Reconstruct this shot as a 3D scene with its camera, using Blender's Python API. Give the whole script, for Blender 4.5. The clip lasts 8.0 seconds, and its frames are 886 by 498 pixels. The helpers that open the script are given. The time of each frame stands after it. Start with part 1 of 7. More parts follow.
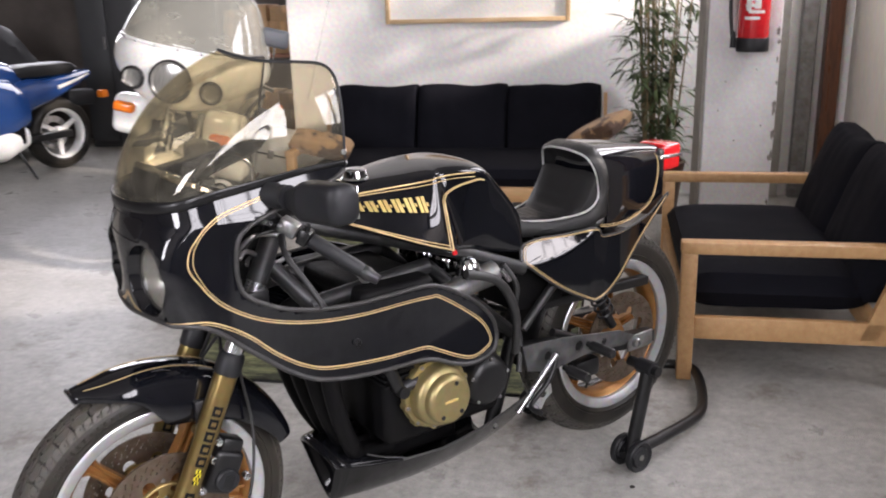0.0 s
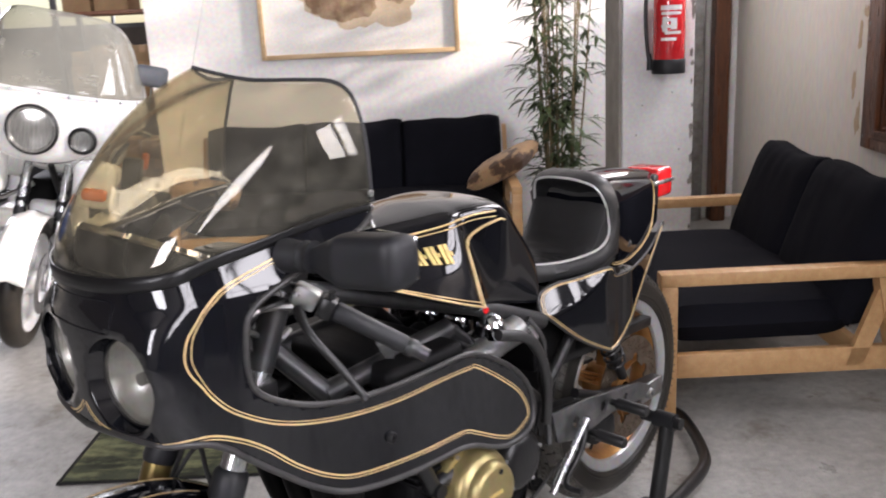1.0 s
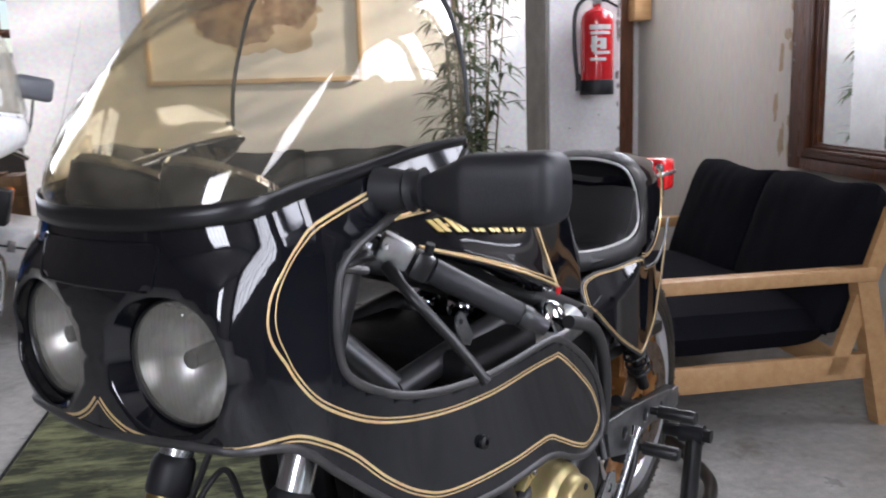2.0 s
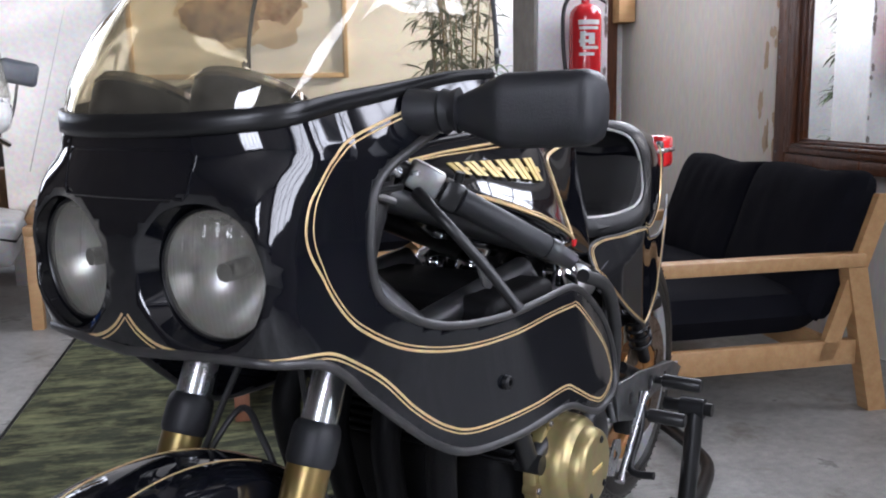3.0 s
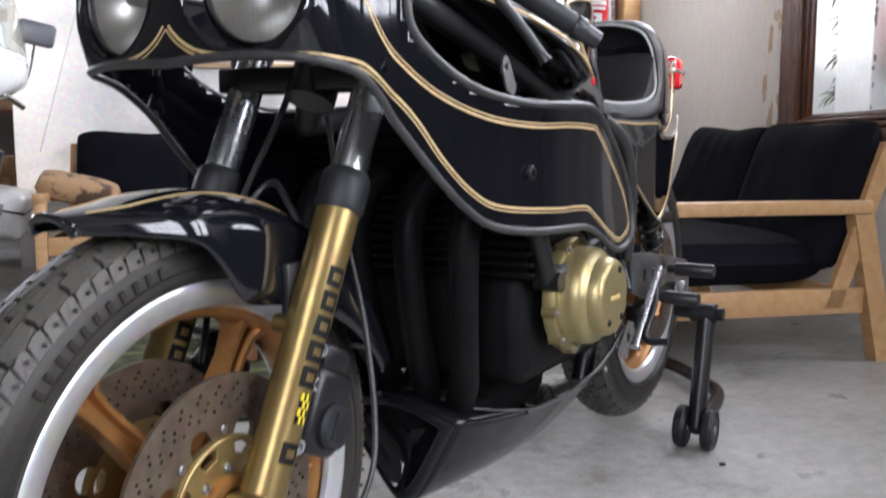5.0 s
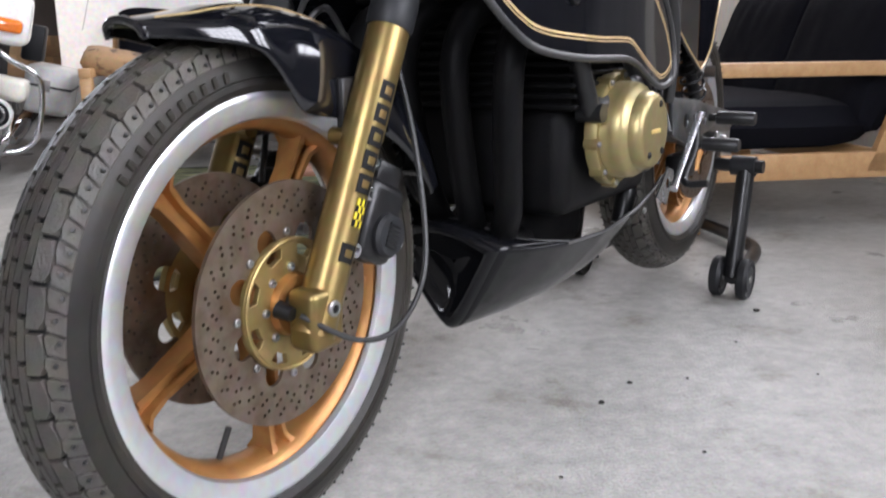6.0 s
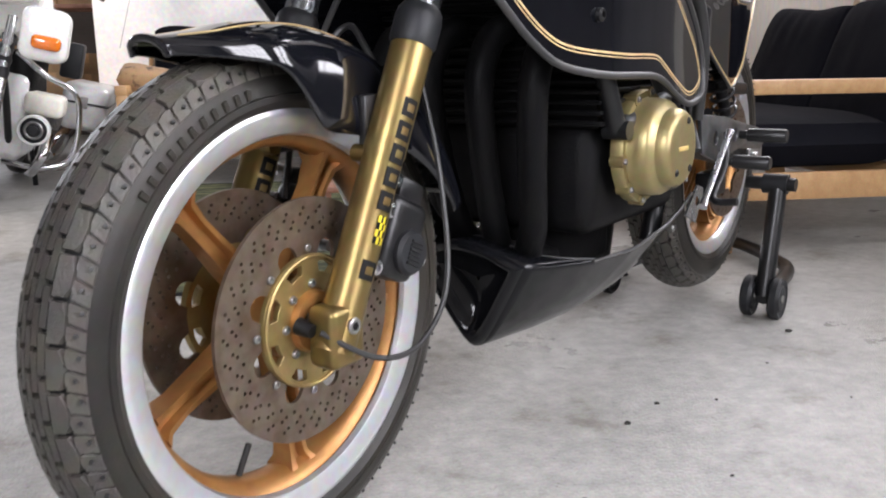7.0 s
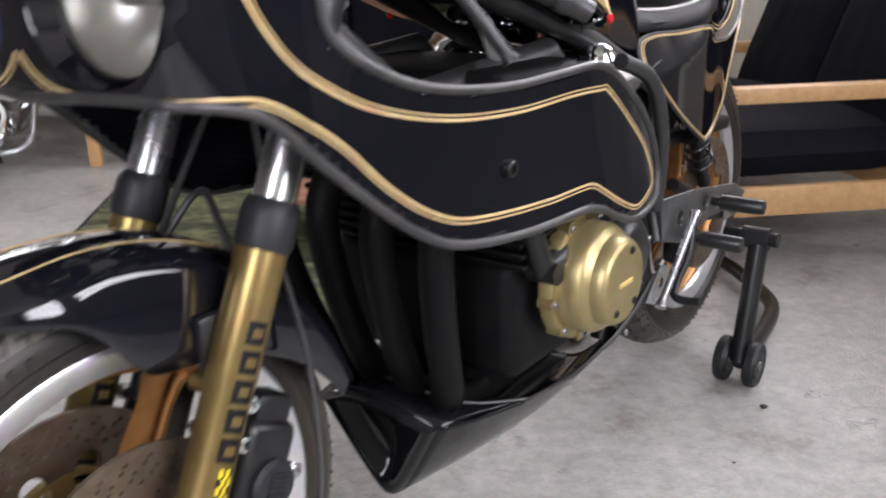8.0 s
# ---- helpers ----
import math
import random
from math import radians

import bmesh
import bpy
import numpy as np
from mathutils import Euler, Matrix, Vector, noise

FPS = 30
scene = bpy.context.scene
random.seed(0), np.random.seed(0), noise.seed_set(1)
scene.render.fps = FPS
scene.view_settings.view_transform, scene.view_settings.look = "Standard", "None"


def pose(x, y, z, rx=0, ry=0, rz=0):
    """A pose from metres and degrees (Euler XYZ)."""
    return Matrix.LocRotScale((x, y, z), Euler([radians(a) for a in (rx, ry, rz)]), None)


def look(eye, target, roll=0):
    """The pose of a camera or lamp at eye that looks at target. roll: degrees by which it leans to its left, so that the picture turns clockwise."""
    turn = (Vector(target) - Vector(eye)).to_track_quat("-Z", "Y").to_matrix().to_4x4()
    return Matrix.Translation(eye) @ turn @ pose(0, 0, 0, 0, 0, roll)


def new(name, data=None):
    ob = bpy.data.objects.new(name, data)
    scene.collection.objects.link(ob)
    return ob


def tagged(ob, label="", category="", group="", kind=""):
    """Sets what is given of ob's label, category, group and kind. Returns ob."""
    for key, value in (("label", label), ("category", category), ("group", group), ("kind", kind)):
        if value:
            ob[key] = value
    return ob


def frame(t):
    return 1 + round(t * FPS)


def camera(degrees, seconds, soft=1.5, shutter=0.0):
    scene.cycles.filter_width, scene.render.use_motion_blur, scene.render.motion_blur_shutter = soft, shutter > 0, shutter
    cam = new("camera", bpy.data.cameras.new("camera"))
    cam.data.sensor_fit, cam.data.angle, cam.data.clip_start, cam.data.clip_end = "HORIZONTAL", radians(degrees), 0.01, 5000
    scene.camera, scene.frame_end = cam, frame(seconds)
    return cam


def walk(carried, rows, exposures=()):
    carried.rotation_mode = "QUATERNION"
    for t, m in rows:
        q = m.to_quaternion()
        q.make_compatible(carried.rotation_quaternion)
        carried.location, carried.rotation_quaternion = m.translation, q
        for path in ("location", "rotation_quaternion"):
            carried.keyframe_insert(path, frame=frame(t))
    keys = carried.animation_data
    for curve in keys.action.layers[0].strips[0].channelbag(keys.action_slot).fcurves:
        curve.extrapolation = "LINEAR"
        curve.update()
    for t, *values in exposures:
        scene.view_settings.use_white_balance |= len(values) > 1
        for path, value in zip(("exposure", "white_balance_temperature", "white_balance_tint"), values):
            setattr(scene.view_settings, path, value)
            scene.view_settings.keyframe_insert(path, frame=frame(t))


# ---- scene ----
cam = camera(53.7, 8.0, soft=1.9, shutter=0.5)
PATH = [
    (0, (-0.49, -1.837, 1.444), (0.631, -0.284, 0.87), -1.6),
    (0.3, (-0.461, -1.672, 1.446), (0.7, -0.16, 0.842), -2.7),
    (0.5, (-0.464, -1.562, 1.439), (0.742, -0.077, 0.855), -2.0),
    (1, (-0.527, -1.273, 1.375), (0.882, 0.057, 0.878), -2.8),
    (1.2, (-0.554, -1.147, 1.339), (0.903, 0.141, 0.871), -1.9),
    (2.3, (-0.543, -0.771, 1.104), (1.142, 0.253, 0.763), -1.7),
    (2.5, (-0.558, -0.77, 1.081), (1.134, 0.243, 0.75), -1.4),
    (3, (-0.586, -0.747, 1.054), (1.098, 0.279, 0.718), -1.0),
    (3.5, (-0.576, -0.746, 0.983), (1.125, 0.278, 0.742), -0.4),
    (4, (-0.585, -0.75, 0.871), (1.116, 0.287, 0.704), -0.5),
    (4.2, (-0.6, -0.746, 0.826), (1.102, 0.295, 0.683), -0.4),
    (5.3, (-0.685, -0.755, 0.682), (1.0, 0.282, 0.39), -0.2),
    (5.5, (-0.699, -0.764, 0.665), (0.966, 0.289, 0.321), -0.6),
    (6, (-0.729, -0.776, 0.624), (0.887, 0.306, 0.156), -0.6),
    (6.5, (-0.736, -0.777, 0.609), (0.86, 0.321, 0.112), -0.4),
    (7, (-0.716, -0.783, 0.624), (0.865, 0.364, 0.193), -0.7),
    (7.5, (-0.588, -0.762, 0.734), (0.977, 0.4, 0.288), -1.2),
    (8, (-0.395, -0.75, 0.907), (1.118, 0.395, 0.273), -1.6),
]
walk(cam, [(t, look(eye, target, roll)) for t, eye, target, roll in PATH], exposures=[(0.0, 0.86, 6650, 21), (1.2, 0.86, 6600, 21), (2.4, 0.62, 6000, 19), (3.5, 0.64, 6000, 19), (4.2, 0.74, 6150, 18), (5.5, 1.04, 6200, 18), (6.5, 1.16, 6400, 18), (7.4, 1.21, 6500, 19), (8.0, 1.13, 6500, 19)])

# ---------- world, sun, window light ----------
world = bpy.data.worlds.new("sky")
scene.world = world
world.use_nodes = True
wn = world.node_tree.nodes
sky = wn.new("ShaderNodeTexSky")
sky.sky_type = "NISHITA"
sky.sun_disc = False
ROOM_TURN = -46.74          # the room's first wall direction, degrees from +x
ROOM = pose(0, 0, 0, 0, 0, ROOM_TURN)
SUN_WAY = (ROOM.to_3x3() @ Vector((-1.0, 0.30, -0.375))).normalized()
sky.sun_elevation = math.asin(-SUN_WAY.z)
sky.sun_rotation = math.atan2(-SUN_WAY.x, -SUN_WAY.y)
world.node_tree.links.new(sky.outputs[0], wn["Background"].inputs[0])
wn["Background"].inputs[1].default_value = 0.12

sun_data = bpy.data.lights.new("sun", "SUN")
sun_data.energy, sun_data.angle, sun_data.color = 5.0, radians(3.0), (1.0, 0.93, 0.82)
sun = new("sun", sun_data)
sun.matrix_world = SUN_WAY.to_track_quat("-Z", "Y").to_matrix().to_4x4()


def window_lamp(name, d, w, z, sx, sz, facing, power, colour=(0.93, 0.97, 1.0)):
    """A lamp in an opening: the sky's light. facing: the heading that it shines to, in degrees of the room."""
    data = bpy.data.lights.new(name, "AREA")
    data.shape, data.size, data.size_y, data.energy, data.color = "RECTANGLE", sx, sz, power, colour
    ob = new(name, data)
    ob.matrix_world = ROOM @ pose(d, w, z, 90, 0, facing)
    return ob


window_lamp("window_light_yard", 6.30, 0.45, 3.05, 2.4, 2.8, 90, 130)
window_lamp("window_light_side", 2.95, -2.8, 2.65, 3.2, 3.4, 90, 270)
window_lamp("window_light_high", 2.95, 4.3, 2.6, 2.7, 2.2, 90, 150)
window_lamp("window_light_over", 2.95, 2.38, 2.85, 1.8, 1.8, 90, 110)
window_lamp("window_light_back", -1.7, -5.35, 2.92, 1.7, 2.8, 0, 200)
window_lamp("window_light_far", -3.8, 7.08, 2.4, 4.1, 2.0, 180, 120)


# ---------- helpers ----------
def from_bm(name, bm, material=None, smooth=True):
    me = bpy.data.meshes.new(name)
    bmesh.ops.recalc_face_normals(bm, faces=bm.faces)
    bm.to_mesh(me)
    bm.free()
    if smooth:
        me.shade_smooth()
        me.set_sharp_from_angle(angle=radians(38))
    if material:
        me.materials.append(material)
    return me


def part(name, bm, material, parent, label="", smooth=True):
    """Links a bmesh (or a mesh) as one object under a thing or a part."""
    me = from_bm(name, bm, material, smooth) if isinstance(bm, bmesh.types.BMesh) else bm
    ob = new(name, me)
    if parent is not None:
        ob.parent = parent
    return tagged(ob, label)


def thing(name, label, category, m=None, group=""):
    ob = new(name)
    ob.empty_display_size = 0.1
    if m is not None:
        ob.matrix_world = m
    return tagged(ob, label, category, group)


def structure(name, bm, material, label, category, m=None):
    ob = part(name, bm, material, None, label, smooth=False)
    if m is not None:
        ob.matrix_world = m
    return tagged(ob, label, category, kind="structure")


def box(bm, lo, hi, bevel=0.0, m=None, seg=2):
    """An axis-aligned block from corner to corner, with rounded edges."""
    lo, hi = Vector(lo), Vector(hi)
    mid, size = (lo + hi) / 2, hi - lo
    mm = Matrix.Translation(mid) @ Matrix.Diagonal((size.x, size.y, size.z, 1))
    got = bmesh.ops.create_cube(bm, size=1.0, matrix=mm)
    verts = got["verts"]
    if bevel > 0:
        edges = list({e for v in verts for e in v.link_edges})
        res = bmesh.ops.bevel(bm, geom=edges, offset=bevel, segments=seg, profile=0.5, affect="EDGES")
        verts = list(set(res["verts"]) | {v for v in verts if v.is_valid})
        verts = list({v for f in res["faces"] for v in f.verts} | set(verts))
    if m is not None:
        bmesh.ops.transform(bm, matrix=m, verts=verts)
    return bm


def new_box(lo, hi, bevel=0.0, m=None, seg=2):
    return box(bmesh.new(), lo, hi, bevel, m, seg)


def frame_at(direction):
    z = Vector(direction).normalized()
    x = z.orthogonal().normalized()
    return Matrix((x, z.cross(x), z)).transposed()


def rod(bm, a, b, r, r2=None, seg=20, cap=True):
    """A round bar from a to b."""
    a, b = Vector(a), Vector(b)
    r2 = r if r2 is None else r2
    f = frame_at(b - a)
    rings = []
    for p, rr in ((a, r), (b, r2)):
        rings.append([bm.verts.new(p + f @ Vector((rr * math.cos(2 * math.pi * k / seg), rr * math.sin(2 * math.pi * k / seg), 0))) for k in range(seg)])
    for k in range(seg):
        bm.faces.new((rings[0][k], rings[0][(k + 1) % seg], rings[1][(k + 1) % seg], rings[1][k]))
    if cap:
        bm.faces.new(rings[0][::-1])
        bm.faces.new(rings[1])
    return bm


def new_rod(a, b, r, r2=None, seg=20):
    return rod(bmesh.new(), a, b, r, r2, seg)


def lathe(bm, profile, m=None, seg=48, closed=False):
    """A profile of (radius, height) turned about local z, laid by m."""
    m = m or Matrix()
    rings = []
    for r, h in profile:
        if r < 1e-6:
            rings.append([bm.verts.new(m @ Vector((0, 0, h)))] * seg)
        else:
            rings.append([bm.verts.new(m @ Vector((r * math.cos(2 * math.pi * k / seg), r * math.sin(2 * math.pi * k / seg), h))) for k in range(seg)])
    pairs = list(zip(rings, rings[1:])) + ([(rings[-1], rings[0])] if closed else [])
    for one, two in pairs:
        for k in range(seg):
            quad = []
            for v in (one[k], one[(k + 1) % seg], two[(k + 1) % seg], two[k]):
                if v not in quad:
                    quad.append(v)
            if len(quad) > 2:
                bm.faces.new(quad)
    return bm


def new_lathe(profile, m=None, seg=48, closed=False):
    return lathe(bmesh.new(), profile, m, seg, closed)


def smooth_path(points, steps=8, closed=False):
    """A Catmull-Rom line through the points."""
    pts = [Vector(p) for p in points]
    n = len(pts)
    out = []
    for i in range(n if closed else n - 1):
        p0 = pts[(i - 1) % n] if closed or i > 0 else pts[0]
        p1, p2 = pts[i], pts[(i + 1) % n]
        p3 = pts[(i + 2) % n] if closed or i + 2 < n else pts[-1]
        for s in range(steps):
            t = s / steps
            out.append(0.5 * ((2 * p1) + (p2 - p0) * t + (2 * p0 - 5 * p1 + 4 * p2 - p3) * t * t + (3 * p1 - p0 - 3 * p2 + p3) * t ** 3))
    if not closed:
        out.append(pts[-1])
    return out


def tube(bm, path, r, seg=12, closed=False, flat=1.0, normals=None):
    """A round (or flattened) tube along a path. r: a radius, or one for each point."""
    path = [Vector(p) for p in path]
    n = len(path)
    rad = r if isinstance(r, (list, tuple)) else [r] * n
    rings, side = [], None
    for i, p in enumerate(path):
        a = path[(i - 1) % n] if closed or i > 0 else p
        b = path[(i + 1) % n] if closed or i < n - 1 else p
        t = (b - a).normalized()
        if normals is not None:
            up = Vector(normals[i])
            side = t.cross(up).normalized()
        elif side is None:
            side = t.orthogonal().normalized()
        side = (side - t * side.dot(t)).normalized()
        up = side.cross(t)
        rings.append([bm.verts.new(p + rad[i] * (side * math.cos(2 * math.pi * k / seg) + up * flat * math.sin(2 * math.pi * k / seg))) for k in range(seg)])
    pairs = list(zip(rings, rings[1:])) + ([(rings[-1], rings[0])] if closed else [])
    for one, two in pairs:
        for k in range(seg):
            bm.faces.new((one[k], one[(k + 1) % seg], two[(k + 1) % seg], two[k]))
    if not closed:
        bm.faces.new(rings[0][::-1])
        bm.faces.new(rings[-1])
    return bm


def new_tube(path, r, seg=12, closed=False, flat=1.0, normals=None):
    return tube(bmesh.new(), path, r, seg, closed, flat, normals)


def loft(bm, rings, closed_ring=True, caps=True):
    """A skin over rings of equally many points."""
    rows = [[bm.verts.new(Vector(p)) for p in ring] for ring in rings]
    n = len(rows[0])
    for one, two in zip(rows, rows[1:]):
        for k in range(n if closed_ring else n - 1):
            bm.faces.new((one[k], one[(k + 1) % n], two[(k + 1) % n], two[k]))
    if caps and closed_ring:
        bm.faces.new(rows[0][::-1])
        bm.faces.new(rows[-1])
    return bm


def plate(outline, lo, hi, axis="y", bevel=0.0, holes=()):
    """A flat sheet cut along an outline of (x, z) [axis y] or (x, y) [axis z], from lo to hi, with round or free holes."""
    bm = bmesh.new()

    def put(p):
        return bm.verts.new((p[0], lo, p[1]) if axis == "y" else (p[0], p[1], lo))

    edges = []
    for loop in (outline, *holes):
        vs = [put(p) for p in loop]
        edges += [bm.edges.new((vs[i], vs[(i + 1) % len(vs)])) for i in range(len(vs))]
    bmesh.ops.triangle_fill(bm, use_beauty=True, use_dissolve=False, edges=edges)
    got = bmesh.ops.extrude_face_region(bm, geom=list(bm.faces))
    step = Vector((0, hi - lo, 0)) if axis == "y" else Vector((0, 0, hi - lo))
    bmesh.ops.translate(bm, vec=step, verts=[v for v in got["geom"] if isinstance(v, bmesh.types.BMVert)])
    if bevel:
        sharp = [e for e in bm.edges if len(e.link_faces) == 2 and e.calc_face_angle(0) > 0.6]
        bmesh.ops.bevel(bm, geom=sharp, offset=bevel, segments=2, profile=0.5, affect="EDGES")
    return bm


def ring_points(cx, cz, r, n=16, start=0.0):
    return [(cx + r * math.cos(start + 2 * math.pi * k / n), cz + r * math.sin(start + 2 * math.pi * k / n)) for k in range(n)]


def bolt_bm(p, way, r=0.006, h=0.004):
    f = frame_at(way).to_4x4()
    f.translation = Vector(p)
    return new_lathe([(r, 0), (r, h * 0.7), (r * 0.8, h), (r * 0.5, h), (r * 0.5, h * 0.4), (0, h * 0.4)], f, 12)


def cushion_bm(sx, sy, sz, puff=0.25, n=10, seed=1, folds=0.0):
    """A stuffed cushion of that size, centred on its base, with rounded edges and soft folds."""
    bm = bmesh.new()
    bmesh.ops.create_grid(bm, x_segments=n * 2, y_segments=n * 2, size=0.5)
    got = bmesh.ops.extrude_face_region(bm, geom=list(bm.faces))
    top = {v for v in got["geom"] if isinstance(v, bmesh.types.BMVert)}
    for v in bm.verts:
        u, w = v.co.x * 2, v.co.y * 2
        edge = (1 - abs(u) ** 6) * (1 - abs(w) ** 6)
        body = 0.62 + 0.38 * (1 - u * u) ** 0.5 * (1 - w * w) ** 0.5
        wob = noise.noise(Vector((u * 1.7 + seed, w * 1.7, seed * 3.1))) * 0.05 + noise.noise(Vector((u * 5 + seed, w * 5, seed))) * 0.02
        wob += 0.4 * folds * noise.noise(Vector((u * 7 + seed * 2, w * 1.3 - seed, seed))) * (1 - u * u) ** 0.5
        half = sz / 2 * (edge ** 0.35) * ((1 - puff) + puff * body + wob)
        inset = 1 - 0.03 * (1 - edge)
        sag = folds * (0.16 * noise.noise(Vector((u * 1.4 + seed, seed, 0.3))) - 0.10 * u ** 8 * w ** 4 + 0.02 * u * math.sin(seed * 5))
        v.co = Vector((u * sx / 2 * (inset - folds * 0.12 * w ** 8 * u ** 2), w * sy / 2 * inset + sag * max(0.0, w), sz / 2 + (half if v in top else -half)))
    bmesh.ops.remove_doubles(bm, verts=bm.verts, dist=0.0006)
    return bm


# ---------- materials ----------
def material(name, colour, rough=0.5, metal=0.0, second=None, scale=8.0, mix=(0.35, 0.7), fine=60.0, bump=0.0, bump_scale=120.0,
             rough_swing=0.12, coat=0.0, coat_rough=0.05, sheen=0.0, stretch=(1, 1, 1), island=0.0, spec=0.5):
    """A surface with stains at one scale, grain at another, and a fine relief."""
    mat = bpy.data.materials.new(name)
    mat.use_nodes = True
    nt = mat.node_tree
    b = nt.nodes["Principled BSDF"]
    link = nt.links.new
    coord = nt.nodes.new("ShaderNodeTexCoord")
    mapping = nt.nodes.new("ShaderNodeMapping")
    mapping.inputs["Scale"].default_value = stretch
    link(coord.outputs["Object"], mapping.inputs[0])
    big = nt.nodes.new("ShaderNodeTexNoise")
    big.inputs["Scale"].default_value, big.inputs["Detail"].default_value, big.inputs["Roughness"].default_value = scale, 6, 0.6
    small = nt.nodes.new("ShaderNodeTexNoise")
    small.inputs["Scale"].default_value, small.inputs["Detail"].default_value = fine, 4
    for node in (big, small):
        link(mapping.outputs[0], node.inputs["Vector"])
    ramp = nt.nodes.new("ShaderNodeMapRange")
    ramp.inputs[1].default_value, ramp.inputs[2].default_value = mix
    link(big.outputs["Fac"], ramp.inputs[0])
    second = second or tuple(c * 0.72 for c in colour)
    blend = nt.nodes.new("ShaderNodeMix")
    blend.data_type = "RGBA"
    blend.inputs[6].default_value, blend.inputs[7].default_value = (*colour, 1), (*second, 1)
    link(ramp.outputs[0], blend.inputs[0])
    grain = nt.nodes.new("ShaderNodeMix")
    grain.data_type, grain.blend_type = "RGBA", "MULTIPLY"
    grain.inputs[0].default_value = 0.35
    link(blend.outputs[2], grain.inputs[6])
    link(small.outputs["Color"], grain.inputs[7])
    gain = nt.nodes.new("ShaderNodeMix")
    gain.data_type, gain.blend_type = "RGBA", "MULTIPLY"
    gain.inputs[0].default_value = 1.0
    gain.inputs[7].default_value = (1.2, 1.2, 1.2, 1)
    link(grain.outputs[2], gain.inputs[6])
    last = gain.outputs[2]
    if island:
        geo = nt.nodes.new("ShaderNodeNewGeometry")
        info = nt.nodes.new("ShaderNodeObjectInfo")
        add = nt.nodes.new("ShaderNodeMath")
        add.operation = "ADD"
        link(geo.outputs["Random Per Island"], add.inputs[0])
        link(info.outputs["Random"], add.inputs[1])
        swing = nt.nodes.new("ShaderNodeMapRange")
        swing.inputs[2].default_value, swing.inputs[3].default_value, swing.inputs[4].default_value = 2.0, 1 - island, 1 + island
        link(add.outputs[0], swing.inputs[0])
        tint = nt.nodes.new("ShaderNodeVectorMath")
        tint.operation = "SCALE"
        link(last, tint.inputs[0])
        link(swing.outputs[0], tint.inputs["Scale"])
        last = tint.outputs[0]
    link(last, b.inputs["Base Color"])
    rr = nt.nodes.new("ShaderNodeMapRange")
    rr.inputs[3].default_value, rr.inputs[4].default_value = max(0.02, rough - rough_swing), min(1.0, rough + rough_swing)
    link(big.outputs["Fac"], rr.inputs[0])
    link(rr.outputs[0], b.inputs["Roughness"])
    b.inputs["Metallic"].default_value = metal
    b.inputs["Specular IOR Level"].default_value = spec
    b.inputs["Coat Weight"].default_value = coat
    b.inputs["Coat Roughness"].default_value = coat_rough
    b.inputs["Sheen Weight"].default_value = sheen
    if bump:
        rel = nt.nodes.new("ShaderNodeTexNoise")
        rel.inputs["Scale"].default_value, rel.inputs["Detail"].default_value = bump_scale, 5
        link(mapping.outputs[0], rel.inputs["Vector"])
        bp = nt.nodes.new("ShaderNodeBump")
        bp.inputs["Strength"].default_value, bp.inputs["Distance"].default_value = bump, 0.004
        link(rel.outputs["Fac"], bp.inputs["Height"])
        link(bp.outputs[0], b.inputs["Normal"])
    return mat


def sheet_glass(name, tint, gloss=1.0, ior=1.5, haze=0.0, even=0.35):
    """A thin clear sheet: tinted see-through, with a mirror gloss that grows to the edge."""
    mat = bpy.data.materials.new(name)
    mat.use_nodes = True
    nt = mat.node_tree
    nt.nodes.remove(nt.nodes["Principled BSDF"])
    out = nt.nodes["Material Output"]
    clear = nt.nodes.new("ShaderNodeBsdfTransparent")
    clear.inputs[0].default_value = (*tint, 1)
    gl = nt.nodes.new("ShaderNodeBsdfGlossy")
    gl.inputs["Roughness"].default_value = 0.02
    face = nt.nodes.new("ShaderNodeLayerWeight")
    face.inputs["Blend"].default_value = 0.5
    steep = nt.nodes.new("ShaderNodeMath")
    steep.operation, steep.inputs[1].default_value = "POWER", 5.0
    nt.links.new(face.outputs["Facing"], steep.inputs[0])
    flat = ((ior - 1) / (ior + 1)) ** 2
    mul = nt.nodes.new("ShaderNodeMapRange")
    mul.inputs[3].default_value, mul.inputs[4].default_value = flat * gloss, min(1.0, gloss)
    nt.links.new(steep.outputs[0], mul.inputs[0])
    mx = nt.nodes.new("ShaderNodeMixShader")
    nt.links.new(mul.outputs[0], mx.inputs[0])
    first = clear.outputs[0]
    if haze:
        dif = nt.nodes.new("ShaderNodeBsdfDiffuse")
        dif.inputs[0].default_value = (0.6, 0.58, 0.5, 1)
        veil = nt.nodes.new("ShaderNodeMixShader")
        tex = nt.nodes.new("ShaderNodeTexNoise")
        tex.inputs["Scale"].default_value, tex.inputs["Detail"].default_value = 9, 8
        rng = nt.nodes.new("ShaderNodeMapRange")
        rng.inputs[1].default_value, rng.inputs[2].default_value, rng.inputs[3].default_value, rng.inputs[4].default_value = 0.35, 0.7, haze * even, haze
        nt.links.new(tex.outputs[0], rng.inputs[0])
        nt.links.new(rng.outputs[0], veil.inputs[0])
        nt.links.new(clear.outputs[0], veil.inputs[1])
        nt.links.new(dif.outputs[0], veil.inputs[2])
        first = veil.outputs[0]
    nt.links.new(first, mx.inputs[1])
    nt.links.new(gl.outputs[0], mx.inputs[2])
    nt.links.new(mx.outputs[0], out.inputs[0])
    return mat


